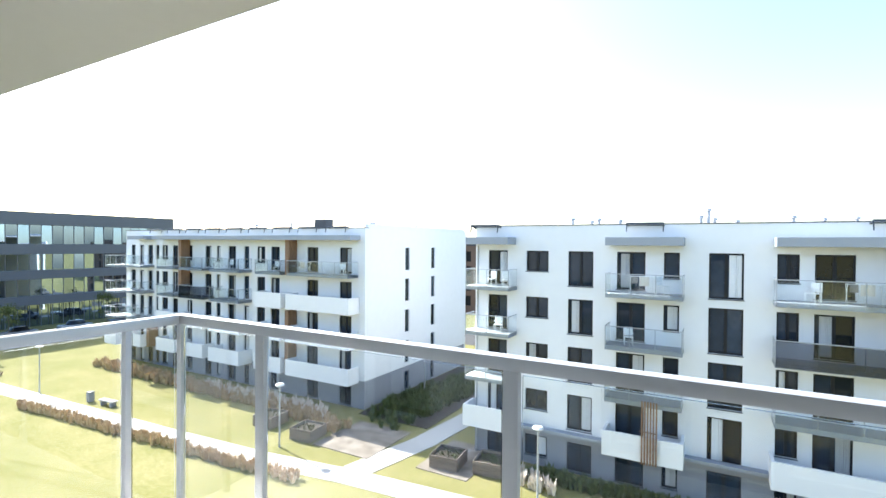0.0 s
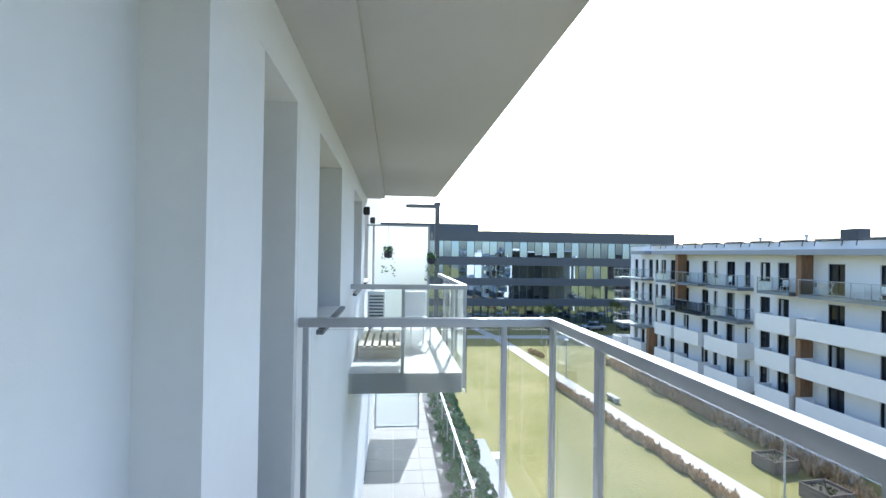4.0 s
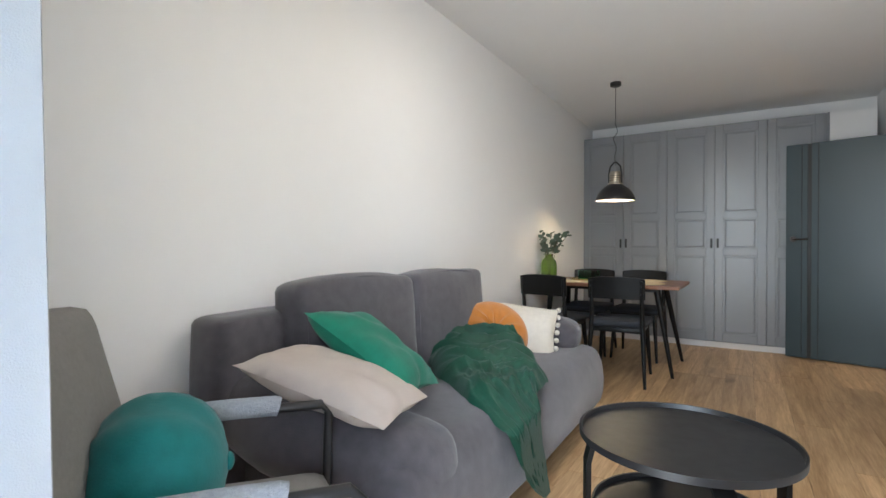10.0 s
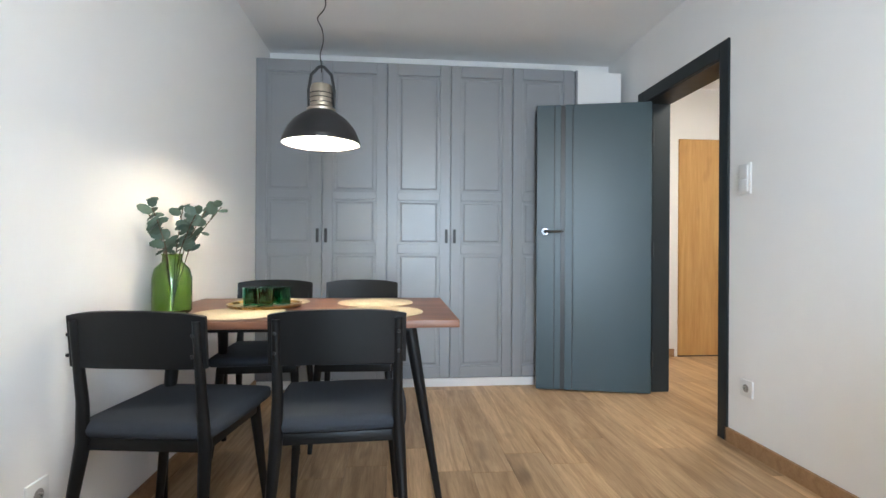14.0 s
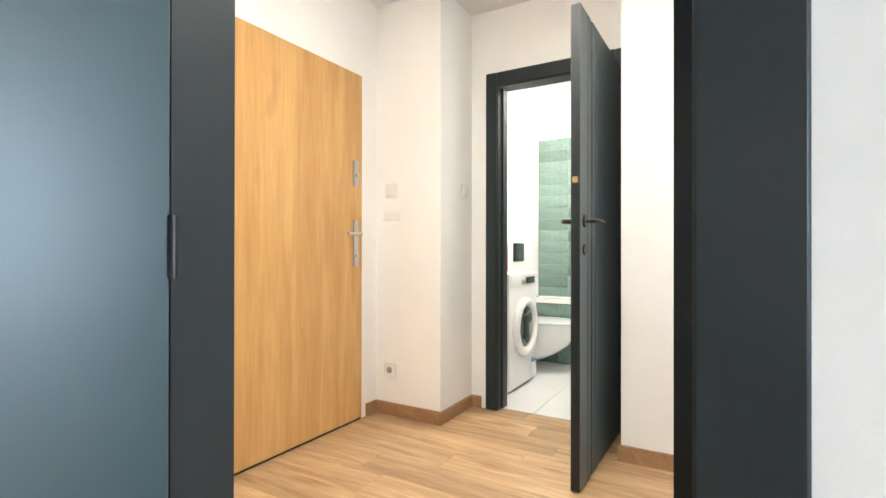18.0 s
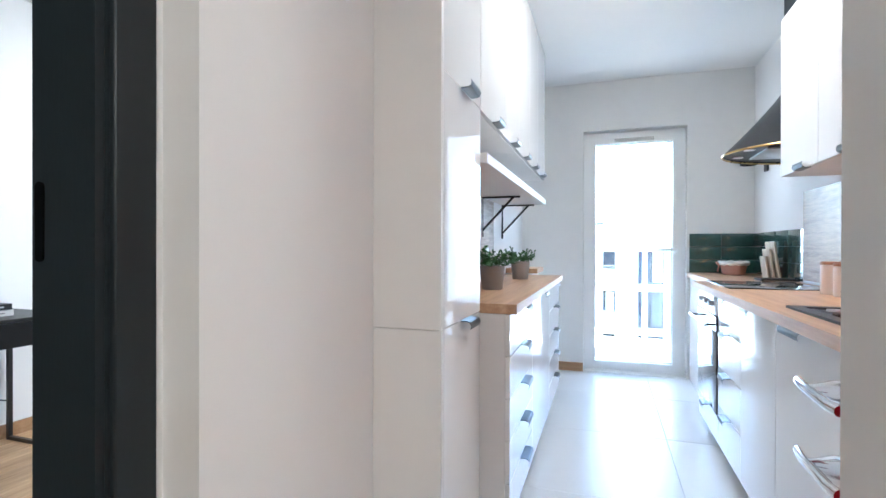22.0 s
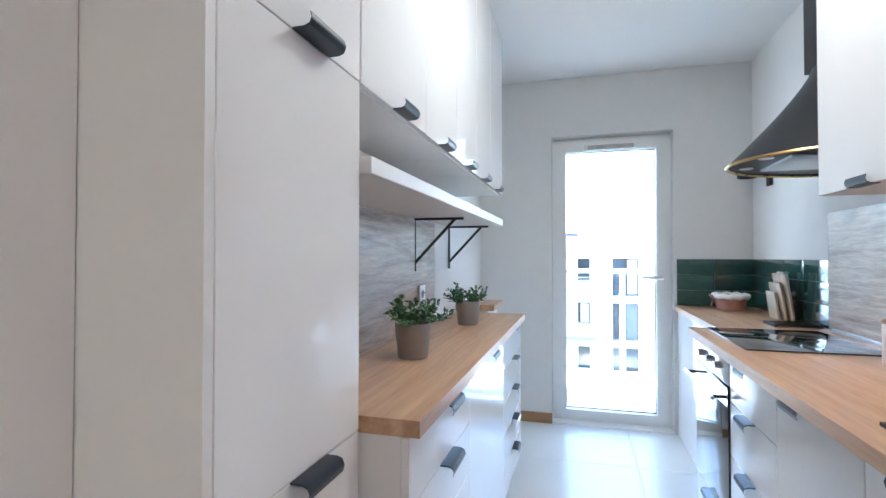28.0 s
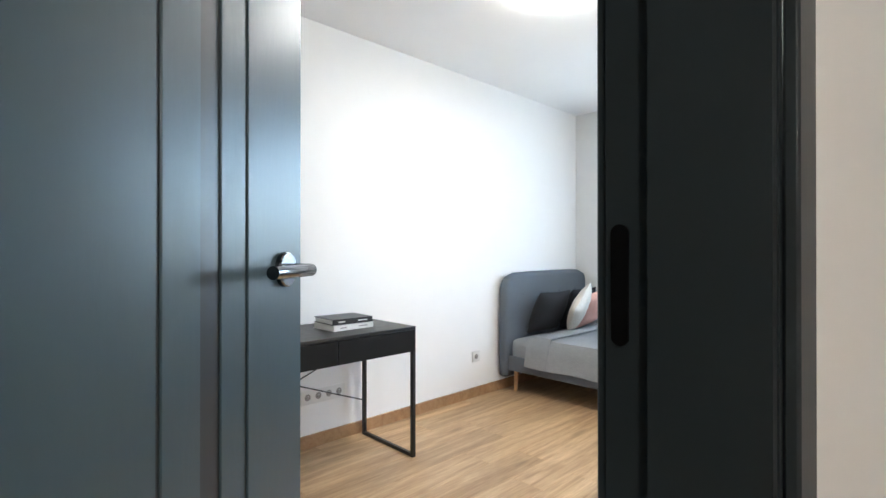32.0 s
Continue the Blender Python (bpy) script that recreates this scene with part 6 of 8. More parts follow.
def potted_plant(x, y, label):
    t = thing("potted_plant", label, "plant", pose(x, y, 0.8905), "potted plants")
    part("pot", lathe([(0.001, 0), (0.048, 0), (0.050, 0.004), (0.056, 0.06), (0.057, 0.062), (0.061, 0.115), (0.056, 0.115), (0.052, 0.10), (0.001, 0.098)], 36, False), M_POT, t, "grey two-tone pot")
    for k in range(26):
        a, e = random.uniform(0, 6.28), random.uniform(0.25, 1.25)
        ln = random.uniform(0.07, 0.115)
        d = Vector((math.cos(a) * math.cos(e), math.sin(a) * math.cos(e), math.sin(e)))
        bm = bmesh.new()
        p0 = Vector((0.025 * math.cos(a), 0.025 * math.sin(a), 0.10))
        tube([p0, p0 + d * ln * 0.6, p0 + d * ln + Vector((0, 0, -0.01))], 0.0014, 4, bm=bm)
        for i in range(12):
            f = 0.3 + 0.7 * i / 11
            q = p0 + d * ln * f
            o = Vector((random.uniform(-1, 1), random.uniform(-1, 1), random.uniform(-0.2, 1))).normalized()
            s = o.orthogonal().normalized() * 0.006
            tip = q + o * random.uniform(0.018, 0.030)
            mid = (q + tip) / 2 + Vector((0, 0, 0.003))
            bm.faces.new([bm.verts.new(c) for c in (q, mid + s, tip, mid - s)])
        part("sprig", bm, M_LEAF, t, smooth=False)
    return t


potted_plant(4.60, 2.60, "leafy green plant in a grey pot on the worktop")
potted_plant(4.60, 1.77, "bushy green plant in a grey pot on the worktop")
# assumed glowing fixture, set where the added kitchen fill hangs
ceiling_light(3.87, 2.55, "round white ceiling light, switched on")


# ---- hall ----
ceiling_light(3.45, 5.75, "round white ceiling light, switched on")
wall_plate("light_switch", pose(4.765, 7.03, 1.385, 0, 0, -90), "white light switch with a lower key on the wall", 0.085, 0.085, 1)
wall_plate("light_switch", pose(5.06, 6.68, 1.39, 0, 0, 0), "white light switch beside the bathroom door", 0.085, 0.085, 1)
wall_plate("socket", pose(4.765, 7.04, 0.275, 0, 0, -90), "white wall socket above the skirting", socket=True)
ic = thing("wall_cover", "flat white cover plate on the wall", "cover plate", pose(4.765, 7.03, 1.23, 0, 0, -90))
part("plate", box(-0.06, -0.006, -0.03, 0.06, -0.0005, 0.03, 0.002), M_PLASTIC, ic)

# ---- bathroom ----
ceiling_light(6.0, 6.15, "round white ceiling light, switched on")
random.seed(9)
wall_tiles("tiles_bathroom_east", "sage green glazed wall tiles in long courses", 4, 19, 0.29, 0.11, pose(6.9185, 6.838, 0.0, 0, 0, -90), M_SAGETILE)
wm = thing("washing_machine", "white front-loading washing machine", "washing machine", pose(5.50, 6.555, 0))
part("body", box(0, 0.0, 0.02, 0.56, 0.52, 0.85, 0.012, 3), M_PLASTIC, wm)
part("drawer", box(0.02, -0.006, 0.745, 0.18, -0.0005, 0.83, 0.004), M_PLASTIC, wm)
part("display", box(0.33, -0.006, 0.765, 0.50, -0.0005, 0.815, 0.003), M_BLACKGLASS, wm, "dark display")
part("dial", rod((0.26, -0.0005, 0.79), (0.26, -0.02, 0.79), 0.024, 0.022, 24), M_STEEL, wm)
part("door_ring", tube([(0.28 + 0.185 * math.cos(a * math.pi / 24), -0.012, 0.45 + 0.185 * math.sin(a * math.pi / 24)) for a in range(48)], 0.032, 12, True), M_PLASTIC, wm, "white round door ring")
part("porthole", lathe([(0.16, 0.0), (0.15, 0.02), (0.10, 0.035), (0.001, 0.04)], 40, False), M_BLACKGLASS, wm, "dark glass porthole", at=pose(0.28, 0.0, 0.45, 90))
part("filter_flap", box(0.41, -0.004, 0.05, 0.54, -0.0005, 0.14, 0.003), M_PLASTIC, wm)
M_BLUE = principled("blue_label", (0.10, 0.32, 0.55), 0.5)
part("label", boxes((0.43, -0.0052, 0.15, 0.53, -0.0042, 0.165), (0.43, -0.0052, 0.17, 0.48, -0.0042, 0.185)), M_BLUE, wm, "blue and white sticker", smooth=False)
for x in (0.06, 0.50):
    part("foot", rod((x, 0.06, 0), (x, 0.06, 0.02), 0.02), M_BLACK, wm)
    part("foot", rod((x, 0.46, 0), (x, 0.46, 0.02), 0.02), M_BLACK, wm)
wc = thing("toilet", "white wall-hung toilet with closed lid", "toilet", pose(6.38, 6.84, 0))
bm = bmesh.new()
secs = []
for k, (z, w_, l_) in enumerate(((0.08, 0.09, 0.22), (0.14, 0.13, 0.34), (0.22, 0.165, 0.45), (0.32, 0.18, 0.51), (0.40, 0.182, 0.52))):
    secs.append([bm.verts.new((w_ * math.sin(a * math.pi / 12), -(l_ / 2) + (l_ / 2) * math.cos(a * math.pi / 12), z)) for a in range(24)])
for a, b in zip(secs, secs[1:]):
    for i in range(24):
        bm.faces.new((a[i], a[(i + 1) % 24], b[(i + 1) % 24], b[i]))
bm.faces.new(secs[0][::-1])
bm.faces.new(secs[-1])
part("bowl", bm, M_CERAMIC, wc)
part("lid", lathe([(0.001, 0.0), (0.185, 0.0), (0.19, 0.01), (0.186, 0.022), (0.001, 0.026)], 40, False), M_CERAMIC, wc, "white lid", at=pose(0, -0.275, 0.402) @ Matrix.Diagonal((1, 1.38, 1, 1)))
fp = thing("flush_plate", "black flush plate on the bathroom wall", "flush plate", pose(6.38, 6.84, 1.0))
part("plate", box(-0.12, -0.012, -0.08, 0.12, -0.0005, 0.08, 0.003), M_BLACKGLASS, fp)
part("key", box(-0.10, -0.016, -0.06, 0.02, -0.0125, 0.06, 0.002), M_BLACKGLASS, fp)
tub = thing("bathtub", "white bathtub with a sage tiled front", "bathtub", pose(6.62, 5.685, 0))
part("rim", boxes((0.0, 0.0, 0.54, 0.05, 1.15, 0.58), (0.24, 0.0, 0.54, 0.288, 1.15, 0.58), (0.05, 0.0, 0.54, 0.24, 0.06, 0.58), (0.05, 1.09, 0.54, 0.24, 1.15, 0.58)), M_CERAMIC, tub, smooth=False)
part("inner", boxes((0.05, 0.06, 0.30, 0.24, 1.09, 0.34)), M_CERAMIC, tub, smooth=False)
part("front", boxes((0.02, 0.0, 0.0, 0.045, 1.15, 0.5395)), M_GROUT, tub, smooth=False)
tme = mesh_of("tile", box(0.001, 0.001, 0.001, 0.009, 0.285, 0.105, 0.002, 1), M_SAGETILE, True)
for i in range(4):
    for j in range(5):
        t_ = new("tile", tme)
        t_.parent, t_.location = tub, (0.0095, 0.003 + i * 0.287, 0.004 + j * 0.107)
sh = thing("storage_box", "small plant and red bottle on a ledge above the washing machine", "bottle", pose(5.98, 6.80, 0.8505))
part("bottle", lathe([(0.001, 0), (0.03, 0), (0.03, 0.20), (0.014, 0.24), (0.014, 0.28), (0.001, 0.28)], 20, False), principled("red_plastic", (0.45, 0.02, 0.02), 0.3), sh, "red bottle")

# ---- bedroom ----
ceiling_light(6.05, 2.75, "round white ceiling light, switched on")
dk = thing("desk", "slim black desk with two drawers and thin metal legs", "desk", pose(6.80, 3.08, 0))
DL = 1.02
part("top", box(0.0, 0.0, 0.725, 0.50, DL, 0.742, 0.002, 1), M_BLACK, dk)
part("drawer_box", boxes((0.008, 0.012, 0.60, 0.49, DL - 0.012, 0.7245)), M_BLACKWOOD, dk, smooth=False)
for y0, y1 in ((0.012, DL / 2 - 0.002), (DL / 2 + 0.002, DL - 0.012)):
    part("drawer_front", box(-0.004, y0, 0.602, 0.0075, y1, 0.722, 0.001, 1), M_BLACKWOOD, dk)
for y in (0.012, DL - 0.012):
    for x in (0.012, 0.488):
        part("leg", box(x - 0.011, y - 0.011, 0.0, x + 0.011, y + 0.011, 0.7245, 0.001, 1), M_BLACK, dk)
    part("foot_bar", box(0.0235, y - 0.010, 0.0, 0.4765, y + 0.010, 0.02, 0.001, 1), M_BLACK, dk)
part("brace", rod((0.488, 0.02, 0.22), (0.488, DL - 0.02, 0.60), 0.004, None, 8), M_BLACK, dk)
part("brace", rod((0.488, 0.02, 0.60), (0.488, DL - 0.02, 0.22), 0.004, None, 8), M_BLACK, dk)
for z, w_, m_, lb in ((0.7425, 0.26, M_PAPER, "white hardback book on the desk"), (0.7745, 0.25, M_BLACK, "black hardback book on top of the white one")):
    bkx = thing("book", lb, "book", pose(7.05, 3.40, z, 0, 0, 2 if z < 0.76 else -2), "books on the desk")
    part("cover", boxes((-0.10, -w_ / 2, 0.0, 0.10, w_ / 2, 0.003), (-0.10, -w_ / 2, 0.027, 0.10, w_ / 2, 0.030), (-0.103, -w_ / 2, 0.0, -0.1005, w_ / 2, 0.030)), m_, bkx, smooth=False)
    part("pages", boxes((-0.10, -w_ / 2 + 0.004, 0.0033, 0.095, w_ / 2 - 0.004, 0.0267)), M_PAPER, bkx, smooth=False)
    for y0, y1 in ((-0.09, -0.03), (0.05, 0.09)):
        part("spine_text", boxes((-0.1042, y0, 0.012, -0.1035, y1, 0.018)), M_PAPER if m_ is M_BLACK else M_POT, bkx, "small unreadable spine lettering", smooth=False)
wall_plate("socket_row", pose(7.34, 3.36, 0.30, 0, 0, -90), "white row of four wall sockets under the desk", 0.30, 0.085, 4, True)
wall_plate("socket", pose(7.34, 1.98, 0.32, 0, 0, -90), "white wall socket beside the bed", socket=True)
bed = thing("bed", "upholstered slate bed with a grey ribbed bedspread", "bed", pose(7.335, 0.40, 0))
hdb = rough_box(-0.10, 0.0, 0.12, -0.015, 1.32, 0.98, 0.04, 9, 0.003, 5, 0.01, 4)
for v in hdb.verts:                         # round off the two upper corners
    r, side = 0.15, 1 if v.co.y > 0.66 else -1
    cy, cz = 0.66 + side * (0.66 - r), 0.98 - r
    dy, dz = (v.co.y - cy) * side, v.co.z - cz
    if dy > 0 and dz > 0:
        k = max(dy, dz) / math.hypot(dy, dz)
        v.co.y, v.co.z = cy + side * dy * k, cz + dz * k
part("headboard", hdb, M_BEDGREY, bed, "curved upholstered headboard")
for k in range(4):
    part("headboard_button", blob(0.008, 0.012, 0.012, 10), M_BEDGREY, bed, at=pose(-0.107, 0.25 + 0.28 * k, 0.80))
part("mattress", rough_box(-2.05, 0.05, 0.22, -0.105, 1.27, 0.44, 0.06, 6, 0.003, 4, 0.01, 3), M_SPREAD, bed)


def spread(u, v):
    y = -0.02 + 1.34 * v
    e = min(v, 1 - v) * 1.34
    drop = 0.22 * max(0.0, 1 - e / 0.06) ** 1.5
    x = -2.08 + 1.80 * u
    z = 0.462 - drop + 0.006 * math.sin(x * 60) * 0.2 + 0.010 * noise.noise(Vector((x * 3, y * 3, 0)))
    return (x, y + (0.015 * math.sin(x * 11) if drop > 0.1 else 0), z)


part("bedspread", sheet(60, 60, spread, 0.008), M_SPREAD, bed, "grey ribbed bedspread")
part("folded_edge", sheet(20, 60, lambda u, v: (-0.34 - 0.16 * u, -0.025 + 1.35 * v, 0.472 + 0.006 * math.sin(u * 3) - 0.22 * max(0.0, 1 - min(v, 1 - v) * 1.35 / 0.06) ** 1.5), 0.008), M_SPREAD, bed)
M_OAKLEG = wood("oak_leg", (0.45, 0.27, 0.12), (0.62, 0.42, 0.22), 0.5, "z", 9, 0.02, 0.0)
for x, y in ((-0.14, 1.22), (-0.14, 0.10), (-1.95, 1.22), (-1.95, 0.10)):
    part("leg", rod((x + 0.01, y + 0.01, 0.0), (x, y, 0.22), 0.014, 0.024), M_OAKLEG, bed)
part("side_rail", boxes((-2.05, 1.272, 0.18, -0.105, 1.29, 0.30)), M_BEDGREY, bed, smooth=False)
solid("bed_pillow", pillow(0.44, 0.38, 0.15, seed=3), M_BLACKCLOTH, "black cloth pillow leaning on the headboard", "pillow", pose(7.11, 1.28, 0.645, -22, 0, 88), "bed pillows")
solid("bed_pillow", pillow(0.44, 0.38, 0.15, seed=7), M_BLACKCLOTH, "black cloth pillow leaning on the headboard", "pillow", pose(7.11, 0.80, 0.645, -22, 0, 92), "bed pillows")
solid("bed_pillow", pillow(0.36, 0.36, 0.13, seed=4), M_CREAM, "white scatter pillow standing on its corner on the bed", "pillow", pose(6.94, 1.07, 0.665, -30, 38, 92), "bed pillows")
solid("bed_pillow", pillow(0.36, 0.36, 0.13, seed=6), M_PINK, "blush scatter pillow on the bed", "pillow", pose(6.96, 0.82, 0.645, -28, 10, 84), "bed pillows")

# ---- outside: ground, buildings across the garden, neighbouring balconies ----
def two_tone(name, a, b, scale, rough=0.95, bump=0.0, bump_scale=60.0, detail=6):
    m = bpy.data.materials.new(name)
    m.use_nodes = True
    n, link = m.node_tree.nodes, m.node_tree.links
    p = n["Principled BSDF"]
    p.inputs["Roughness"].default_value, p.inputs["Specular IOR Level"].default_value = rough, 0.15
    co, t1, t2 = n.new("ShaderNodeTexCoord"), n.new("ShaderNodeTexNoise"), n.new("ShaderNodeTexNoise")
    for t, s in ((t1, scale), (t2, scale * 23)):
        t.inputs["Scale"].default_value, t.inputs["Detail"].default_value = s, detail
        link.new(co.outputs["Object"], t.inputs["Vector"])
    add, mix, ramp = n.new("ShaderNodeMath"), n.new("ShaderNodeMix"), n.new("ShaderNodeMapRange")
    add.operation = "ADD"
    link.new(t1.outputs[0], add.inputs[0])
    link.new(t2.outputs[0], add.inputs[1])
    ramp.inputs["From Min"].default_value, ramp.inputs["From Max"].default_value = 0.72, 1.28
    link.new(add.outputs[0], ramp.inputs[0])
    mix.data_type = "RGBA"
    mix.inputs["A"].default_value, mix.inputs["B"].default_value = (*a, 1), (*b, 1)
    link.new(ramp.outputs[0], mix.inputs["Factor"])
    link.new(mix.outputs["Result"], p.inputs["Base Color"])
    if bump:
        bp, t3 = n.new("ShaderNodeBump"), n.new("ShaderNodeTexNoise")
        t3.inputs["Scale"].default_value = bump_scale
        bp.inputs["Strength"].default_value, bp.inputs["Distance"].default_value = bump, 0.05
        link.new(co.outputs["Object"], t3.inputs["Vector"])
        link.new(t3.outputs[0], bp.inputs["Height"])
        link.new(bp.outputs[0], p.inputs["Normal"])
    return m


M_LAWN = two_tone("lawn", (0.165, 0.160, 0.045), (0.27, 0.235, 0.10), 0.22, bump=0.5, bump_scale=25)
M_PATH = principled("pale_concrete_path", (0.46, 0.44, 0.41), 0.9, vary=0.06, scale=1.5, bump=0.1, bump_scale=40)
M_FACADE = principled("white_render", (0.78, 0.785, 0.79), 0.92, vary=0.03, scale=0.6, spec=0.15)
M_BASE = principled("grey_plinth_render", (0.27, 0.28, 0.31), 0.9, vary=0.06, scale=0.8)
M_CANOPY = principled("grey_fascia", (0.30, 0.325, 0.365), 0.7, vary=0.05, scale=1)
M_FARGLASS = principled("window_glass_outside", (0.020, 0.029, 0.044), 0.03, vary=0.4, scale=0.7, per_object=0.7, rough_vary=0.0, spec=0.42)
M_FARFRAME = principled("black_window_frame", (0.010, 0.011, 0.014), 0.45, vary=0.08, scale=5, spec=0.3)
M_NET = principled("white_net_curtain", (0.55, 0.56, 0.57), 0.9, vary=0.1, scale=3, per_object=0.3)
M_SLAT = wood("brown_facade_slats", (0.16, 0.085, 0.045), (0.30, 0.18, 0.10), 0.7, "z", 4, 0.1, 0.2)
M_PALEGLASS = glass("pale_balcony_glass", (0.93, 0.97, 0.97), 0.02)
M_SMOKE = glass("smoked_balcony_glass", (0.30, 0.32, 0.35), 0.05)
M_OFFICE = principled("office_cladding", (0.12, 0.125, 0.14), 0.5, vary=0.06, scale=0.5)
M_OFFGLASS = principled("office_glazing", (0.34, 0.42, 0.50), 0.02, 0.95, vary=0.35, scale=0.12, rough_vary=0.0, per_object=0.25)
# near-black that paints in the shade of unlit rooms behind far windows
M_CORE = principled("unlit_room_dark", (0.012, 0.013, 0.016), 0.9, vary=0.2)
M_TUFT = two_tone("dry_ornamental_grass", (0.36, 0.24, 0.12), (0.60, 0.46, 0.30), 3.0)
M_PLUME = two_tone("pale_plumes", (0.55, 0.46, 0.36), (0.80, 0.74, 0.66), 3.0)
M_SHRUB = two_tone("shrub_leaves", (0.05, 0.075, 0.022), (0.15, 0.16, 0.06), 2.0)
M_GRAVEL = two_tone("gravel_bed", (0.16, 0.13, 0.10), (0.36, 0.31, 0.26), 1.2, bump=0.8, bump_scale=14)
M_PLANTER = wood("weathered_planter_wood", (0.13, 0.10, 0.08), (0.26, 0.21, 0.17), 0.8, "x", 5, 0.12, 0.3)
M_SOIL = principled("dark_soil", (0.05, 0.038, 0.028), 0.95, vary=0.3, scale=8, bump=0.6)
M_PALLET = wood("raw_pallet_wood", (0.30, 0.25, 0.19), (0.50, 0.44, 0.36), 0.75, "y", 6, 0.12, 0.5)
M_CARPAINT = principled("grey_car_paint", (0.30, 0.31, 0.33), 0.25, 0.2, coat=0.8, per_object=0.7)
M_TYRE = principled("tyre_rubber", (0.02, 0.02, 0.02), 0.8)
M_TILEGREY = principled("grey_terrace_tile", (0.17, 0.167, 0.167), 0.7, vary=0.08, scale=2, per_object=0.06)
M_REDFLOWER = principled("red_petals", (0.50, 0.02, 0.03), 0.7, vary=0.2)
M_PINKFLOWER = principled("pale_petals", (0.72, 0.62, 0.62), 0.7, vary=0.2)
M_BRICKFAR = principled("brown_cladding", (0.13, 0.085, 0.065), 0.8, vary=0.1, scale=0.8)

G = GROUND
structure("ground", boxes((-1500, -1500, G - 0.3, 1500, 1500, G)), M_LAWN, "sunny yellowish green lawn of the courtyard", "lawn")


def ribbon(name, pts, width, z, material, label, category):
    """A flat paved strip along a line."""
    bm = bmesh.new()
    p = [Vector((a, b, 0)) for a, b in pts]
    rows_ = []
    for i, q in enumerate(p):
        d = (p[min(i + 1, len(p) - 1)] - p[max(i - 1, 0)]).normalized()
        s = Vector((-d.y, d.x, 0)) * width / 2
        rows_.append([bm.verts.new(q + s + Vector((0, 0, z))), bm.verts.new(q - s + Vector((0, 0, z)))])
    for a, b in zip(rows_, rows_[1:]):
        bm.faces.new((a[0], a[1], b[1], b[0]))
    bm.normal_update()
    bmesh.ops.solidify(bm, geom=list(bm.faces), thickness=0.04)
    return structure(name, bm, material, label, category)


ribbon("path_main", [(90, -15.5), (78, -17.6), (66, -18.3), (58, -18.7), (48, -19.3), (36, -20.0), (27, -20.7), (20.2, -21.7), (10, -22.6), (-40, -24)], 1.7, G + 0.03, M_PATH, "pale concrete footpath curving across the lawn", "path")
ribbon("path_cross", [(20.3, -22.3), (19.0, -28), (18.4, -34), (18.0, -52)], 1.9, G + 0.035, M_PATH, "pale concrete path between the two white buildings", "path")
ribbon("path_office", [(79, -60), (80, -20), (81, 40)], 3.0, G + 0.02, M_PATH, "pale path in front of the office building", "path")
ribbon("road_far", [(-60, -62), (90, -62)], 7.0, G + 0.02, principled("asphalt", (0.05, 0.05, 0.052), 0.9, vary=0.1, scale=1), "grey asphalt road behind the buildings", "road")
structure("gravel_bed", boxes((20.6, -29.0, G, 25.2, -24.0, G + 0.05), (14.0, -29.4, G, 17.4, -24.6, G + 0.045)), M_GRAVEL, "brown gravel beds beside the path", "gravel")
structure("shaded_bed", boxes((20.0, -48.0, G, 26.3, -30.2, G + 0.06)), M_SOIL, "bare planting bed beside the end wall", "planting bed")


def holed(x0, x1, z0, z1, y0, y1, holes):
    """Boxes of a wall with rectangular openings (a, b, c, d) in x and z."""
    out = []
    xs = sorted({x0, x1, *[h[0] for h in holes], *[h[1] for h in holes]})
    for a, b in zip(xs, xs[1:]):
        cut = sorted((h[2], h[3]) for h in holes if h[0] < (a + b) / 2 < h[1])
        z = z0
        for c, d in cut:
            if c > z:
                out.append((a, y0, z, b, y1, c))
            z = max(z, d)
        if z < z1:
            out.append((a, y0, z, b, y1, z1))
    return out


shared = {}


def shared_part(name, key, make, material, parent, m, label=""):
    """A part on mesh data that alike parts share."""
    if key not in shared:
        shared[key] = mesh_of(name, make(), material, False)
    ob = new(name, shared[key])
    ob.parent, ob.matrix_basis = parent, m
    return tagged(ob, label)


def far_window(house, x0, x1, z0, z1, y, seed):
    """Dark framed window set into a wall whose face, towards +y, lies at y."""
    w, h = round(x1 - x0, 2), round(z1 - z0, 2)
    n = 1 if w < 0.9 else 2

    def frame_mesh():
        lights = [(0.08, w - 0.08, 0.09, h - 0.08)] if n == 1 else [(0.08, w / 2 - 0.07, 0.09, h - 0.08), (w / 2 + 0.07, w - 0.08, 0.09, h - 0.08)]
        return pierced(0, w, 0, h, -0.20, -0.10, lights)
    f = shared_part("window", ("wf", w, h), frame_mesh, M_FARFRAME, house, Matrix.Translation((x0, y, z0)))
    shared_part("sill", ("ws", w), lambda: boxes((-0.04, -0.10, -0.05, w + 0.04, 0.05, -0.005)), M_ANTHRA, f, Matrix.Identity(4))
    step = (w - 0.16) / n
    for k in range(n):
        a = 0.08 + k * step
        shared_part("pane", ("wp", round(step, 2), h), lambda: boxes((0, -0.17, 0.09, step, -0.16, h - 0.08)), M_FARGLASS, f, Matrix.Translation((a, 0, 0)))
    if seed % 3 == 0:
        shared_part("curtain", ("wc", round(step, 2), h), lambda: sheet(14, 1, lambda u, v: Vector((u * step * 0.8, -0.150 + 0.012 * math.sin(u * 40), 0.1 + v * (h - 0.2)))), M_NET, f, Matrix.Translation((0.09 + (seed % 2) * step * (n - 1), 0.0, 0)), "pale net curtain")
    return f


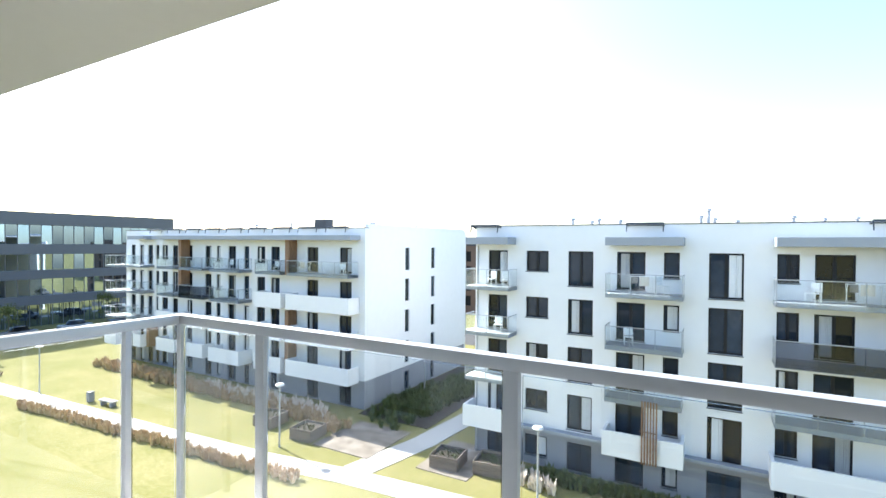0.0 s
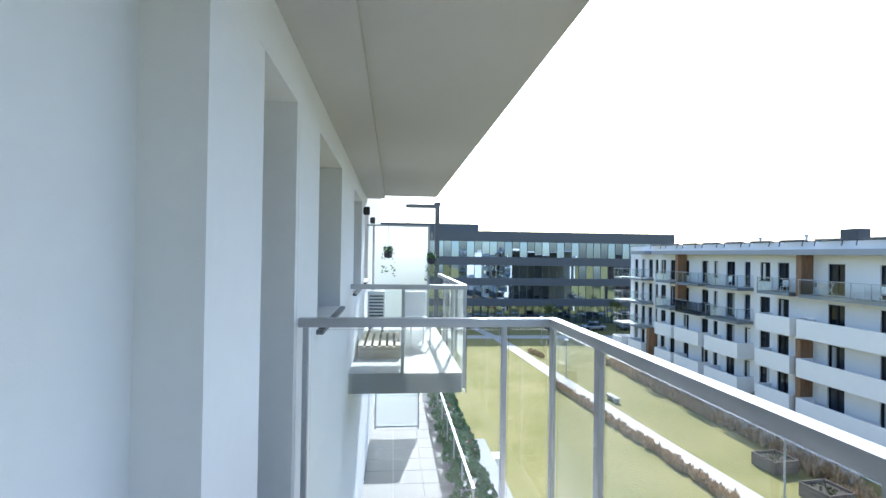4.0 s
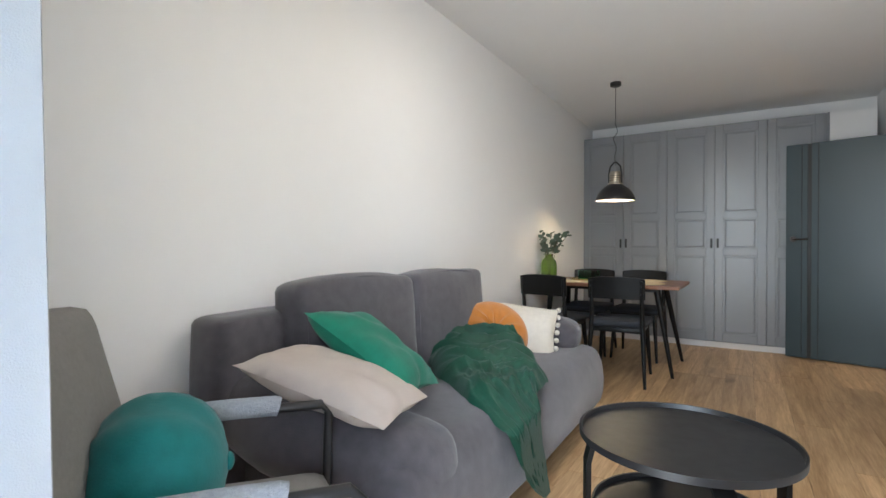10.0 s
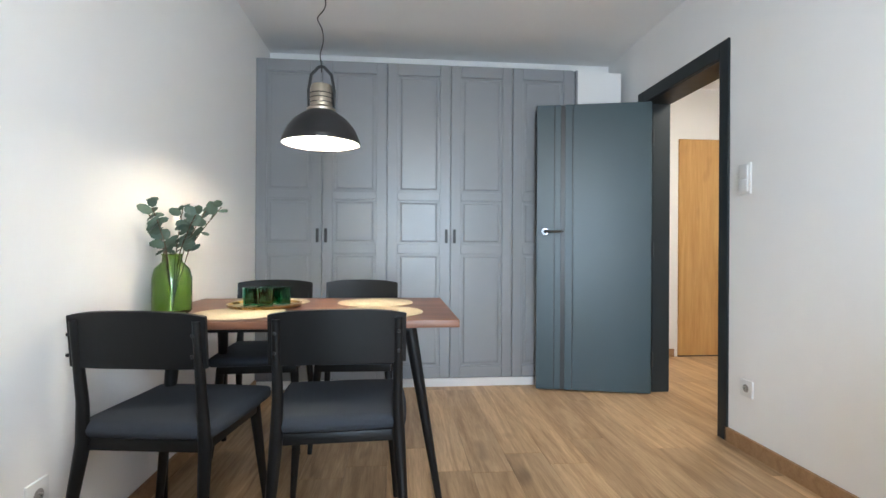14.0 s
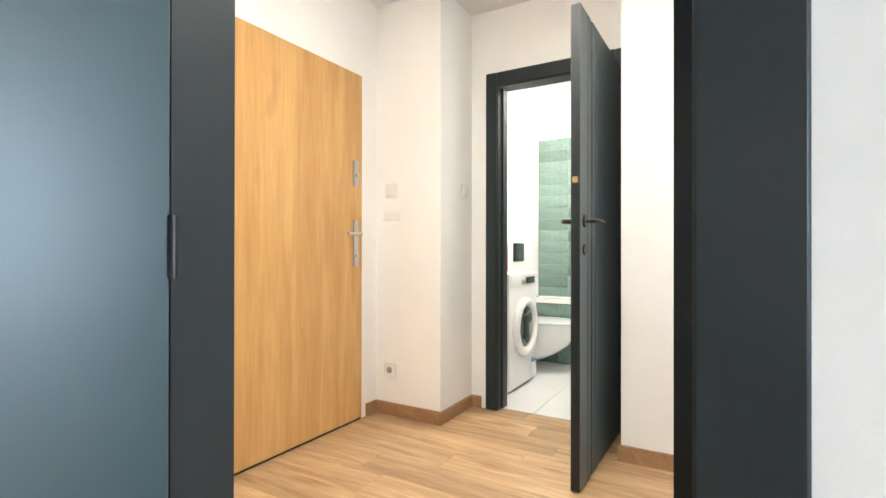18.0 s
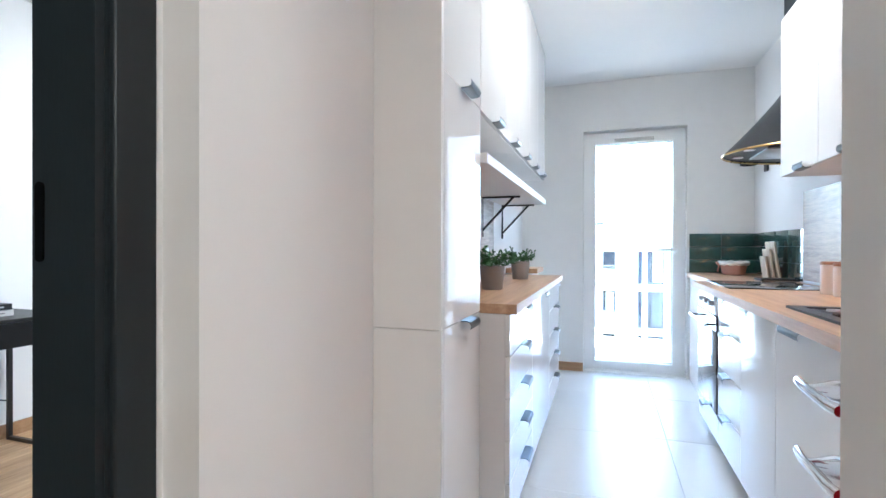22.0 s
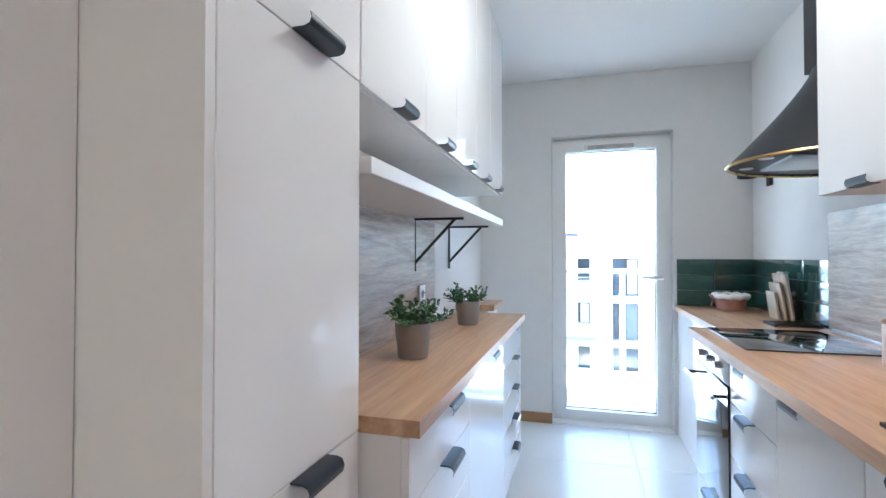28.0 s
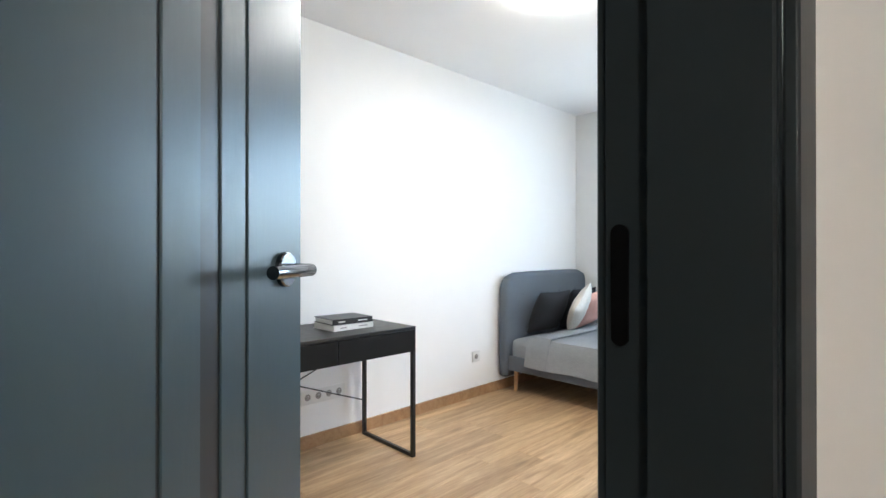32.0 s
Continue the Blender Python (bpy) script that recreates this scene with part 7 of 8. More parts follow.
def far_balcony(house, x0, x1, z, y, depth, kind):
    """Slab with a glass or a white solid parapet; z is its floor."""
    w = round(x1 - x0, 2)
    m = Matrix.Translation((x0, y, z))
    s = shared_part("balcony", ("bs", w, depth), lambda: boxes((0, 0.002, -0.24, w, depth, 0.0)), M_CANOPY if kind != "white" else M_FACADE, house, m)
    if kind == "white":
        shared_part("parapet", ("bp", w, depth), lambda: boxes((-0.1, depth - 0.10, -0.30, w + 0.1, depth + 0.05, 1.02), (-0.1, 0.002, -0.30, 0.05, depth - 0.1, 1.02), (w - 0.05, 0.002, -0.30, w + 0.1, depth - 0.1, 1.02)), M_FACADE, s, Matrix.Identity(4), "solid white parapet")
        return s
    n = max(2, round(w / 1.5))
    g = shared_part("glass_parapet", ("bg", w, depth, kind), lambda: boxes((0.02, depth + 0.01, -0.2, w - 0.02, depth + 0.03, 1.02), (0.0, 0.05, -0.2, 0.02, depth, 1.02), (w - 0.02, 0.05, -0.2, w, depth, 1.02)), M_SMOKE if kind == "smoke" else M_PALEGLASS, s, Matrix.Identity(4), "glass balcony parapet")
    g.visible_shadow = False
    shared_part("handrail", ("bh", w, depth), lambda: boxes((-0.01, depth - 0.01, 1.03, w + 0.01, depth + 0.05, 1.07), (-0.01, 0.05, 1.03, 0.03, depth - 0.01, 1.07), (w - 0.03, 0.05, 1.03, w + 0.01, depth - 0.01, 1.07), *[(k * (w - 0.04) / n, depth - 0.03, 0.0, k * (w - 0.04) / n + 0.04, depth + 0.005, 1.03) for k in range(n + 1)]), M_RAIL, s, Matrix.Identity(4))
    return s


def slat_screen(house, x0, x1, z0, z1, y):
    w, h = round(x1 - x0, 2), round(z1 - z0, 2)
    n = round(w / 0.14)
    for k in range(n):
        shared_part("slat", ("sl", h), lambda: boxes((0, 0, 0, 0.075, 0.06, h)), M_SLAT, house, Matrix.Translation((x0 + k * 0.14, y, z0)))
    shared_part("slat_rail", ("sr", w), lambda: boxes((0, -0.05, 0, w, -0.002, 0.06)), M_SLAT, house, Matrix.Translation((x0, y, z0 + h * 0.5)))


def roof_hatch(house, x, y, z, w):
    """A tilted glazed hatch on struts at the roof's edge."""
    t = Matrix.Translation((x, y, z + 0.22)) @ pose(0, 0, 0, 14)
    f = shared_part("roof_hatch", ("rh", w), lambda: boxes((0, -1.5, 0.42, 0.08, 0, 0.50), (w - 0.08, -1.5, 0.42, w, 0, 0.50), (0.08, -0.08, 0.42, w - 0.08, 0, 0.5), (0.08, -1.5, 0.42, w - 0.08, -1.42, 0.5), (0.0, -1.46, -0.25, 0.05, -1.40, 0.42), (w - 0.05, -1.46, -0.25, w, -1.40, 0.42), (0.0, -0.06, 0.0, 0.05, 0.0, 0.42), (w - 0.05, -0.06, 0.0, w, 0.0, 0.42)), M_ANTHRA, house, t)
    shared_part("hatch_pane", ("rp", w), lambda: boxes((0.08, -1.42, 0.45, w - 0.08, -0.08, 0.47)), M_FARGLASS, f, Matrix.Identity(4))


def roof_pipe(house, x, y, z, h):
    shared_part("vent_pipe", ("vp", h), lambda: tube([(0, 0, 0), (0, 0, h), (0, 0, h + 0.02), (0, 0, h + 0.15)], 0.1, 10, radii=[0.09, 0.09, 0.16, 0.14]), M_RAIL, house, Matrix.Translation((x, y, z)))


def house_shell(name, label, x0, x1, y, depth, top, holes):
    b = thing(name, label, "apartment building", pose(0, 0, 0))
    part("front_wall", boxes(*holed(x0, x1, -9.7, top, y - 0.32, y, [h for h in holes if h[2] > -9.8])), M_FACADE, b, "white rendered facade", smooth=False)
    part("plinth", boxes(*holed(x0 + 0.02, x1 - 0.02, G - 0.1, -9.7, y - 0.30, y - 0.03, [h for h in holes if h[2] < -9.8])), M_BASE, b, "grey rendered ground floor", smooth=False)
    # solid dark block, its colour stands for the unlit rooms
    part("interior", boxes((x0 + 0.4, y - 0.9, G, x1 - 0.4, y - 0.5, top - 0.6)), M_CORE, b, "dark block standing in for the unlit rooms behind the glass", smooth=False)
    part("parapet_cap", boxes((x0 - 0.03, y - 0.40, top, x1 + 0.03, y + 0.03, top + 0.05)), M_ANTHRA, b, "dark parapet capping", smooth=False)
    part("roof", boxes((x0 + 0.3, y - depth + 0.3, top - 0.5, x1 - 0.3, y - 0.42, top - 0.3)), M_BASE, b, "flat roof", smooth=False)
    part("back_wall", boxes((x0, y - depth, G - 0.1, x1, y - depth + 0.3, top)), M_FACADE, b, smooth=False)
    return b


def end_wall(b, x0, x1, y, depth, top, holes=()):
    """Side wall along y with slit windows given as (from the front, width, bottom, top)."""
    for_wall = [(-h[0] - h[1], -h[0], h[2], h[3]) for h in holes]
    bm = bmesh.new()
    for q in holed(-depth + 0.31, -0.33, -9.7, top, 0, x1 - x0, for_wall):
        bm_box(bm, x0, y + q[0], q[2], x1, y + q[3], q[5])
    part("end_wall", bm, M_FACADE, b, "plain white end wall", smooth=False)
    bm = bmesh.new()
    for q in holed(-depth + 0.31, -0.33, G - 0.1, -9.7, 0, x1 - x0, [h for h in for_wall if h[2] < -9.8]):
        bm_box(bm, x0 + 0.02, y + q[0], q[2], x1 - 0.02, y + q[3], q[5])
    part("end_plinth", bm, M_BASE, b, "grey rendered plinth", smooth=False)


STOREYS = [1.14 - 2.83 * k for k in range(5)]       # tops of the windows, storey by storey

# the white building straight across
BY, BX1 = -28.7, 15.45
cols = []
for base in (0.0, -22.0):
    cols += [(13.25, 14.55, 2.1, base), (10.6, 12.0, 1.25, base), (7.95, 9.4, 2.05, base), (5.15, 6.65, 2.1, base), (3.45, 4.22, 1.4, base), (0.53, 2.08, 2.35, base), (-1.75, -0.85, 1.4, base), (-3.85, -2.33, 2.1, base)]
bw, k = [], 0
for z in STOREYS:
    for a, b, h, base in cols:
        low = -10.1 > z or z > -9.9
        bw.append((a + base, b + base, max(z - h, G + 0.15), z))
hb = house_shell("apartment_building", "white five-storey apartment block with glass balconies and dark windows", -30.0, BX1, BY, 13.0, 2.66, bw)
end_wall(hb, BX1 - 0.32, BX1, BY, 13.0, 2.66, [(3 + 3 * q, 0.8, z - 1.6, z) for q in range(3) for z in STOREYS[:4]])
for i, (a, b, c, d) in enumerate(bw):
    far_window(hb, a, b, c, d, BY, i * 7 + i // 5)
for base in (0.0, -22.0):
    for i, z in enumerate(STOREYS[:4]):
        fl = z - 2.22
        far_balcony(hb, 12.6 + base, 15.5 + base, fl, BY, 1.4, "glass" if i < 3 else "white")
        far_balcony(hb, 3.2 + base, 7.0 + base, fl, BY, 1.4, "glass" if i < 3 else "white")
        far_balcony(hb, -7.2 + base, -0.7 + base, fl, BY, 1.4, ("glass", "smoke", "glass", "white")[i])
    for a, b in ((12.7, 15.55), (3.2, 7.05), (-7.2, -0.7)):
        part("canopy", box(a + base, BY + 0.002, 1.50, b + base, BY + 1.35, 1.95, 0.01, 1), M_CANOPY, hb, "grey canopy over the balconies")
        roof_hatch(hb, a + base + 1.0, BY + 0.6, 2.05, 1.9)
    slat_screen(hb, -6.1 + base, -5.1 + base, -3.9, 1.5, BY + 1.46)
    slat_screen(hb, 4.3 + base, 5.2 + base, -9.9, -6.6, BY + 1.58)
    part("ledge", boxes((-0.6 + base, BY + 0.002, -9.72, 12.4 + base, BY + 0.5, -9.55)), M_CANOPY, hb, "grey ledge over the ground floor", smooth=False)
for x, d, h in ((10.2, 4, 0.5), (9.4, 6, 0.4), (8.7, 5, 0.5), (7.0, 3, 0.3), (2.6, 4, 0.5), (2.2, 4, 0.9), (1.9, 5, 0.4), (0.7, 6, 0.3), (-1.9, 4, 0.4), (-3.4, 5, 0.3), (-5.0, 6, 0.4)):
    roof_pipe(hb, x, BY - d, 2.36, h + 0.3)
part("roof_box", box(-8.0, BY - 6, 2.3, -6.4, BY - 4.4, 3.9, 0.02, 1), M_RAIL, hb, "ventilation box on the roof")
part("downpipe", rod((15.30, BY + 0.06, G), (15.30, BY + 0.06, 1.4), 0.05), M_RAIL, hb)

# the white building further along, with its plain end wall towards the cross path
AX0, AX1, AY = 26.5, 61.5, -31.1
aw = []
cols = [(27.9, 29.2, 2.1), (31.6, 32.9, 2.1), (36.3, 37.4, 2.1), (38.2, 39.3, 1.5), (40.4, 41.1, 2.1), (42.3, 43.4, 2.1), (44.6, 45.2, 1.5), (46.0, 47.0, 2.1), (49.1, 50.0, 1.5), (51.6, 52.5, 2.1), (53.4, 54.4, 1.5), (55.0, 55.6, 1.5), (56.2, 57.1, 2.1), (57.9, 58.7, 2.1), (59.6, 60.5, 2.1)]
for z in STOREYS:
    for a, b, h in cols:
        aw.append((a, b, max(z - h, G + 0.15), z))
ha = house_shell("apartment_building", "white five-storey apartment block with solid and glass balconies", AX0, AX1, AY, 18.0, 2.75, aw)
end_wall(ha, AX0, AX0 + 0.32, AY, 18.0, 3.1, [(q, 0.7, max(z - 2.05, G + 0.15), z) for q in (5.8, 10.4) for z in STOREYS])
for q in (5.8, 10.4):
    for z in STOREYS:
        bm = boxes((AX0 + 0.14, AY - q - 0.7, max(z - 2.05, G + 0.15), AX0 + 0.17, AY - q, z))
        w = part("window", bm, M_FARGLASS, ha, "narrow slit window", smooth=False)
        part("frame", boxes((AX0 + 0.10, AY - q - 0.7, max(z - 2.05, G + 0.15), AX0 + 0.14, AY - q - 0.63, z), (AX0 + 0.10, AY - q - 0.07, max(z - 2.05, G + 0.15), AX0 + 0.14, AY - q, z)), M_ANTHRA, w, smooth=False)
for i, (a, b, c, d) in enumerate(aw):
    far_window(ha, a, b, c, d, AY, i * 5 + i // 7)
for i, z in enumerate(STOREYS[:4]):
    fl = z - 2.22
    far_balcony(ha, 27.2, 34.0, fl, AY, 1.3, "glass" if i == 0 else "white")
    far_balcony(ha, 34.8, 38.0, fl, AY, 1.3, "glass" if i < 1 else "white")
    far_balcony(ha, 40.0, 44.2, fl, AY, 1.5, "glass" if i < 2 else "white")
    far_balcony(ha, 45.6, 49.4, fl, AY, 1.3, ("glass", "smoke", "white", "white")[i])
    far_balcony(ha, 50.2, 53.2, fl, AY, 1.3, "glass" if i < 2 else "white")
    far_balcony(ha, 55.9, 58.9, fl, AY, 1.5, "glass" if i < 3 else "white")
    far_balcony(ha, 59.4, 61.6, fl, AY, 2.2, "glass" if i < 3 else "white")
for x, z0, z1 in ((34.1, -1.3, 2.1), (34.1, -9.9, -4.4), (49.5, -3.4, 2.1), (55.2, -9.9, -6.8)):
    part("wood_strip", box(x, AY + 0.002, z0, x + 0.45, AY + 1.0, z1, 0.01, 1), M_SLAT, ha, "brown wooden fin between the balconies")
part("canopy", box(27.0, AY + 0.002, 1.75, 54.2, AY + 1.3, 2.15, 0.01, 1), M_CANOPY, ha, "grey eaves slab over the top balconies")
part("canopy", box(55.6, AY + 0.002, 1.75, 58.9, AY + 1.3, 2.15, 0.01, 1), M_CANOPY, ha, "grey eaves slab over the top balconies")
for k in range(9):
    roof_hatch(ha, 28.2 + 3.2 * k, AY + 0.5, 2.2, 2.2)
for x, d, h in ((28.2, 3, 0.4), (29.5, 5, 0.5), (30.6, 6, 0.4), (34.5, 3, 0.4), (38.0, 3, 0.5), (43, 3, 0.4), (28.0, 10, 0.4), (30, 13, 0.4)):
    roof_pipe(ha, x, AY - d, 2.4, h + 0.4)
part("roof_box", box(33.0, AY - 3.4, 2.2, 34.4, AY - 2.4, 3.7, 0.02, 1), M_ANTHRA, ha, "tilted dark panel on the roof", at=Matrix.Identity(4))

# banded office building at the end of the garden
of = thing("office_building", "dark grey office building with long bands of reflecting glass", "office building", pose(0, 0, -0.7))
OX, OY0, OY1 = 95.0, -57.0, 30.0
bands = [(6.7, 4.7), (1.7, 0.1), (-2.4, -3.8), (-6.4, -7.8)]
for z1, z0 in bands:
    part("spandrel", boxes((OX - 0.5, OY0, z0, OX + 0.4, OY1, z1)), M_OFFICE, of, "dark grey cladding band", smooth=False)
part("core", boxes((OX + 1.0, OY0 + 0.1, G + 0.7, OX + 22, OY1 - 0.1, 6.2)), M_OFFICE, of, "dark building body", smooth=False)
part("penthouse", boxes((OX + 3, -17.6, 6.2, OX + 12, 3.5, 8.2)), M_OFFICE, of, "plant room on the roof", smooth=False)
for (za, zb) in ((4.7, 1.7), (0.1, -2.4), (-3.8, -6.4), (-7.8, -11.9)):
    y = OY0 + 0.2
    n = 0
    while y < OY1 - 1:
        w = 1.5
        shared_part("glazing", ("og", round(za - zb, 1)), lambda: boxes((0, 0.04, 0, 0.1, w - 0.04, za - zb)), M_OFFGLASS, of, Matrix.Translation((OX + (0.0 if za > -7 else 0.7), y, zb)) @ pose(0, 0, 0, 0, 0.55 + 0.75 * math.sin(n * 2.7 + za), 0.6 * math.sin(n * 1.9 + za)))
        shared_part("mullion", ("om", round(za - zb, 1)), lambda: boxes((0, -0.04, 0, 0.12, 0.04, za - zb)), M_OFFICE, of, Matrix.Translation((OX - 0.06, y, zb)))
        y += w
        n += 1
hc = thing("brown_building", "brown clad apartment block far behind", "apartment building", pose(0, 0, 0))
part("wall", boxes(*holed(2.0, 54.0, G, 1.2, -86.3, -86.0, [(4 + 4 * i, 5.6 + 4 * i, -10.6 + 2.9 * j, -8.6 + 2.9 * j) for i in range(12) for j in range(4)])), M_BRICKFAR, hc, smooth=False)
# dark filling seen through the openings, painted as unlit rooms
part("core", boxes((2.3, -98, G, 53.7, -86.8, 1.0)), M_CORE, hc, smooth=False)
part("roof", boxes((1.8, -98.2, 1.2, 54.2, -85.8, 1.5)), M_ANTHRA, hc, smooth=False)


# ---- planting ----
def tufts(name, spots, h0, h1, spread, material, label, blades=16, seed=1):
    rnd = random.Random(seed)
    v, f = [], []
    for x, y in spots:
        h = rnd.uniform(h0, h1)
        for _ in range(blades):
            a, r = rnd.uniform(0, 6.283), rnd.uniform(0.15, 1) * spread
            bx, by = x + math.cos(a) * r * 0.35, y + math.sin(a) * r * 0.35
            tx, ty, tz = x + math.cos(a) * r, y + math.sin(a) * r, G + h * rnd.uniform(0.6, 1)
            w = rnd.uniform(0.04, 0.09)
            px, py = -math.sin(a) * w, math.cos(a) * w
            mx, my, mz = (bx + tx) / 2, (by + ty) / 2, G + h * 0.55
            i = len(v)
            v += [(bx - px * 0.5, by - py * 0.5, G), (bx + px * 0.5, by + py * 0.5, G), (mx - px, my - py, mz), (mx + px, my + py, mz), (tx, ty, tz)]
            f += [(i, i + 1, i + 3, i + 2), (i + 2, i + 3, i + 4)]
    me = bpy.data.meshes.new(name)
    me.from_pydata(v, [], f)
    me.materials.append(material)
    return tagged(new(name, me), label, "grass" if "grass" in name else "plants", "", "stuff")


def along(pts, step, wide, seed):
    rnd = random.Random(seed)
    out = []
    for (ax, ay), (bx, by) in zip(pts, pts[1:]):
        d = math.hypot(bx - ax, by - ay)
        for k in range(int(d / step)):
            u = (k + rnd.random()) * step / d
            out.append((ax + (bx - ax) * u + rnd.uniform(-wide, wide), ay + (by - ay) * u + rnd.uniform(-wide, wide)))
    return out


tufts("grass_border", along([(51, -17.4), (46, -17.9), (36, -18.6), (27, -19.3), (22.2, -19.9)], 0.09, 0.30, 3), 0.5, 0.8, 0.34, M_TUFT, "row of dry tan ornamental grasses edging the path", 14, 3)
tufts("grass_border", along([(68, -19.7), (64, -20.3)], 0.12, 0.3, 4), 0.5, 0.8, 0.34, M_TUFT, "row of dry tan ornamental grasses edging the path", 14, 4)
tufts("grass_hedge", along([(60, -27.8), (44, -27.6), (34, -27.8), (25.5, -26.8)], 0.07, 0.7, 5), 0.6, 1.2, 0.45, M_TUFT, "wild border of tan grasses before the building", 14, 5)
tufts("plume_border", along([(42, -28.2), (27.5, -28.0)], 0.16, 0.7, 6), 0.9, 1.4, 0.35, M_PLUME, "pale feathery plumes among the grasses", 16, 6)
tufts("plume_border", along([(9.6, -25.6), (12.0, -26.6)], 0.10, 0.5, 9), 0.5, 1.0, 0.35, M_PLUME, "pale feathery plumes before the ground floor", 16, 9)
tufts("shrub_bed", along([(21.5, -46), (23.2, -36), (23.5, -30.5)], 0.035, 2.2, 7), 0.4, 1.1, 0.5, M_SHRUB, "low green shrubs beside the end wall", 14, 7)
tufts("shrub_bed", along([(-20, -26.8), (11, -27.2)], 0.08, 0.5, 8), 0.4, 0.9, 0.45, M_SHRUB, "low green shrubs before the ground floor", 14, 8)


def planter(x, y, turn):
    p = thing("wooden_planter", "square weathered wooden planter box on the lawn", "planter", pose(x, y, G, 0, 0, turn), "planters on the lawn")
    for k in range(4):
        z = 0.02 + 0.2 * k
        for r in range(4):
            part("plank", box(-0.9, -0.9, z, 0.895, -0.85, z + 0.19, 0.006, 1), M_PLANTER, p, at=pose(0, 0, 0, 0, 0, 90 * r))
    part("soil", boxes((-0.84, -0.84, 0.02, 0.84, 0.84, 0.66)), M_SOIL, p, smooth=False)
    bm = bmesh.new()
    rnd = random.Random(int(x * 10))
    for _ in range(60):
        a, b, h = rnd.uniform(-0.7, 0.7), rnd.uniform(-0.7, 0.7), rnd.uniform(0.05, 0.25)
        v = [bm.verts.new(c) for c in ((a - 0.05, b, 0.66), (a + 0.05, b, 0.66), (a + rnd.uniform(-0.1, 0.1), b + rnd.uniform(-0.1, 0.1), 0.66 + h))]
        bm.faces.new(v)
    tagged(part("seedlings", bm, M_SHRUB, p, smooth=False), "", kind="stuff")


for q in ((30.6, -25.2, 6), (26.4, -24.8, 6), (15.9, -26.0, 6), (13.3, -26.6, 6)):
    planter(*q)


def street_lamp(x, y):
    p = thing("street_lamp", "slim grey garden lamp post with a flat round head", "street lamp", pose(x, y, G), "garden lamps")
    part("pole", rod((0, 0, 0), (0, 0, 4.0), 0.06, 0.045), M_RAIL, p)
    part("head", lathe([(0.02, 4.0), (0.25, 4.06), (0.30, 4.12), (0.22, 4.2), (0.02, 4.22)], 20), M_PLASTIC, p, "flat pale lamp head")


for q in ((54.0, -19.9), (26.8, -22.6), (73, -23), (86, -20), (24.4, -37), (9.6, -24.0)):
    street_lamp(*q)
bn = thing("park_bench", "low pale concrete bench beside the path", "bench", pose(45.2, -21.2, G, 0, 0, 5))
part("seat", box(-0.9, -0.25, 0.36, 0.9, 0.25, 0.48, 0.02), M_PATH, bn)
for x in (-0.7, 0.5):
    part("leg", box(x, -0.22, 0, x + 0.2, 0.22, 0.36), M_BASE, bn)
bi = thing("litter_bin", "small dark grey litter bin beside the bench", "bin", pose(47.6, -21.0, G))
part("body", box(-0.22, -0.22, 0, 0.22, 0.22, 0.75, 0.02), M_BASE, bi)
part("lid", box(-0.24, -0.24, 0.78, 0.24, 0.24, 0.84, 0.01), M_ANTHRA, bi)
part("lid_stem", boxes((-0.2, -0.2, 0.75, -0.16, 0.2, 0.78), (0.16, -0.2, 0.75, 0.2, 0.2, 0.78)), M_ANTHRA, bi, smooth=False)


def parked_car(x, y, turn):
    c = thing("parked_car", "parked grey passenger car on the road", "car", pose(x, y, G + 0.02, 0, 0, turn), "parked cars")
    bm = box(-2.1, -0.85, 0.28, 2.1, 0.85, 0.85, 0.14, 3)
    part("body", bm, M_CARPAINT, c)
    bm = box(-1.25, -0.74, 0.80, 1.0, 0.74, 1.45, 0.05, 2)
    for v in bm.verts:
        if v.co.z > 1.2:
            v.co.x *= 0.68
            v.co.y *= 0.86
    part("cabin", bm, M_FARGLASS, c, "dark car windows")
    part("roof", box(-0.8, -0.6, 1.44, 0.62, 0.6, 1.49, 0.02), M_CARPAINT, c)
    for sx in (-1.3, 1.3):
        for sy in (-0.86, 0.68):
            part("wheel", rod((sx, sy, 0.32), (sx, sy + 0.18, 0.32), 0.32, seg=18), M_TYRE, c)


for q in ((21.5, -63.0, 0), (28, -63.2, 0), (13, -63.1, 180), (87, -44, 90), (87, -37, 90), (87, -30, 90), (87, -51, 90)):
    parked_car(*q)


def young_tree(x, y, h, seed):
    t = thing("young_tree", "young slim tree with a sparse green crown", "tree", pose(x, y, G), "young trees")
    rnd = random.Random(seed)
    bm = tube([(0, 0, 0), (0.03, 0.02, h * 0.5), (0, 0.05, h)], 0.06, 8, radii=[0.07, 0.05, 0.015])
    tips = []
    for _ in range(9):
        z = h * rnd.uniform(0.4, 0.9)
        a, r = rnd.uniform(0, 6.28), rnd.uniform(0.5, 1.1)
        e = (math.cos(a) * r, math.sin(a) * r, z + rnd.uniform(0.3, 0.8))
        tube([(0, 0, z), e], 0.02, 5, bm=bm, radii=[0.025, 0.008])
        tips.append(e)
    part("trunk", bm, M_STEM, t, "thin brown trunk")
    bm = bmesh.new()
    for e in tips + [(0, 0, h)] * 2:
        for _ in range(55):
            c = Vector(e) + Vector((rnd.gauss(0, 0.32), rnd.gauss(0, 0.32), rnd.gauss(0, 0.3)))
            d = Vector((rnd.uniform(-1, 1), rnd.uniform(-1, 1), rnd.uniform(-1, 1))) * 0.11
            n = d.orthogonal()
            bm.faces.new([bm.verts.new(c - d), bm.verts.new(c + n * 0.6), bm.verts.new(c + d), bm.verts.new(c - n * 0.6)])
    part("crown", bm, M_SHRUB, t, "sparse green leaves", smooth=False)


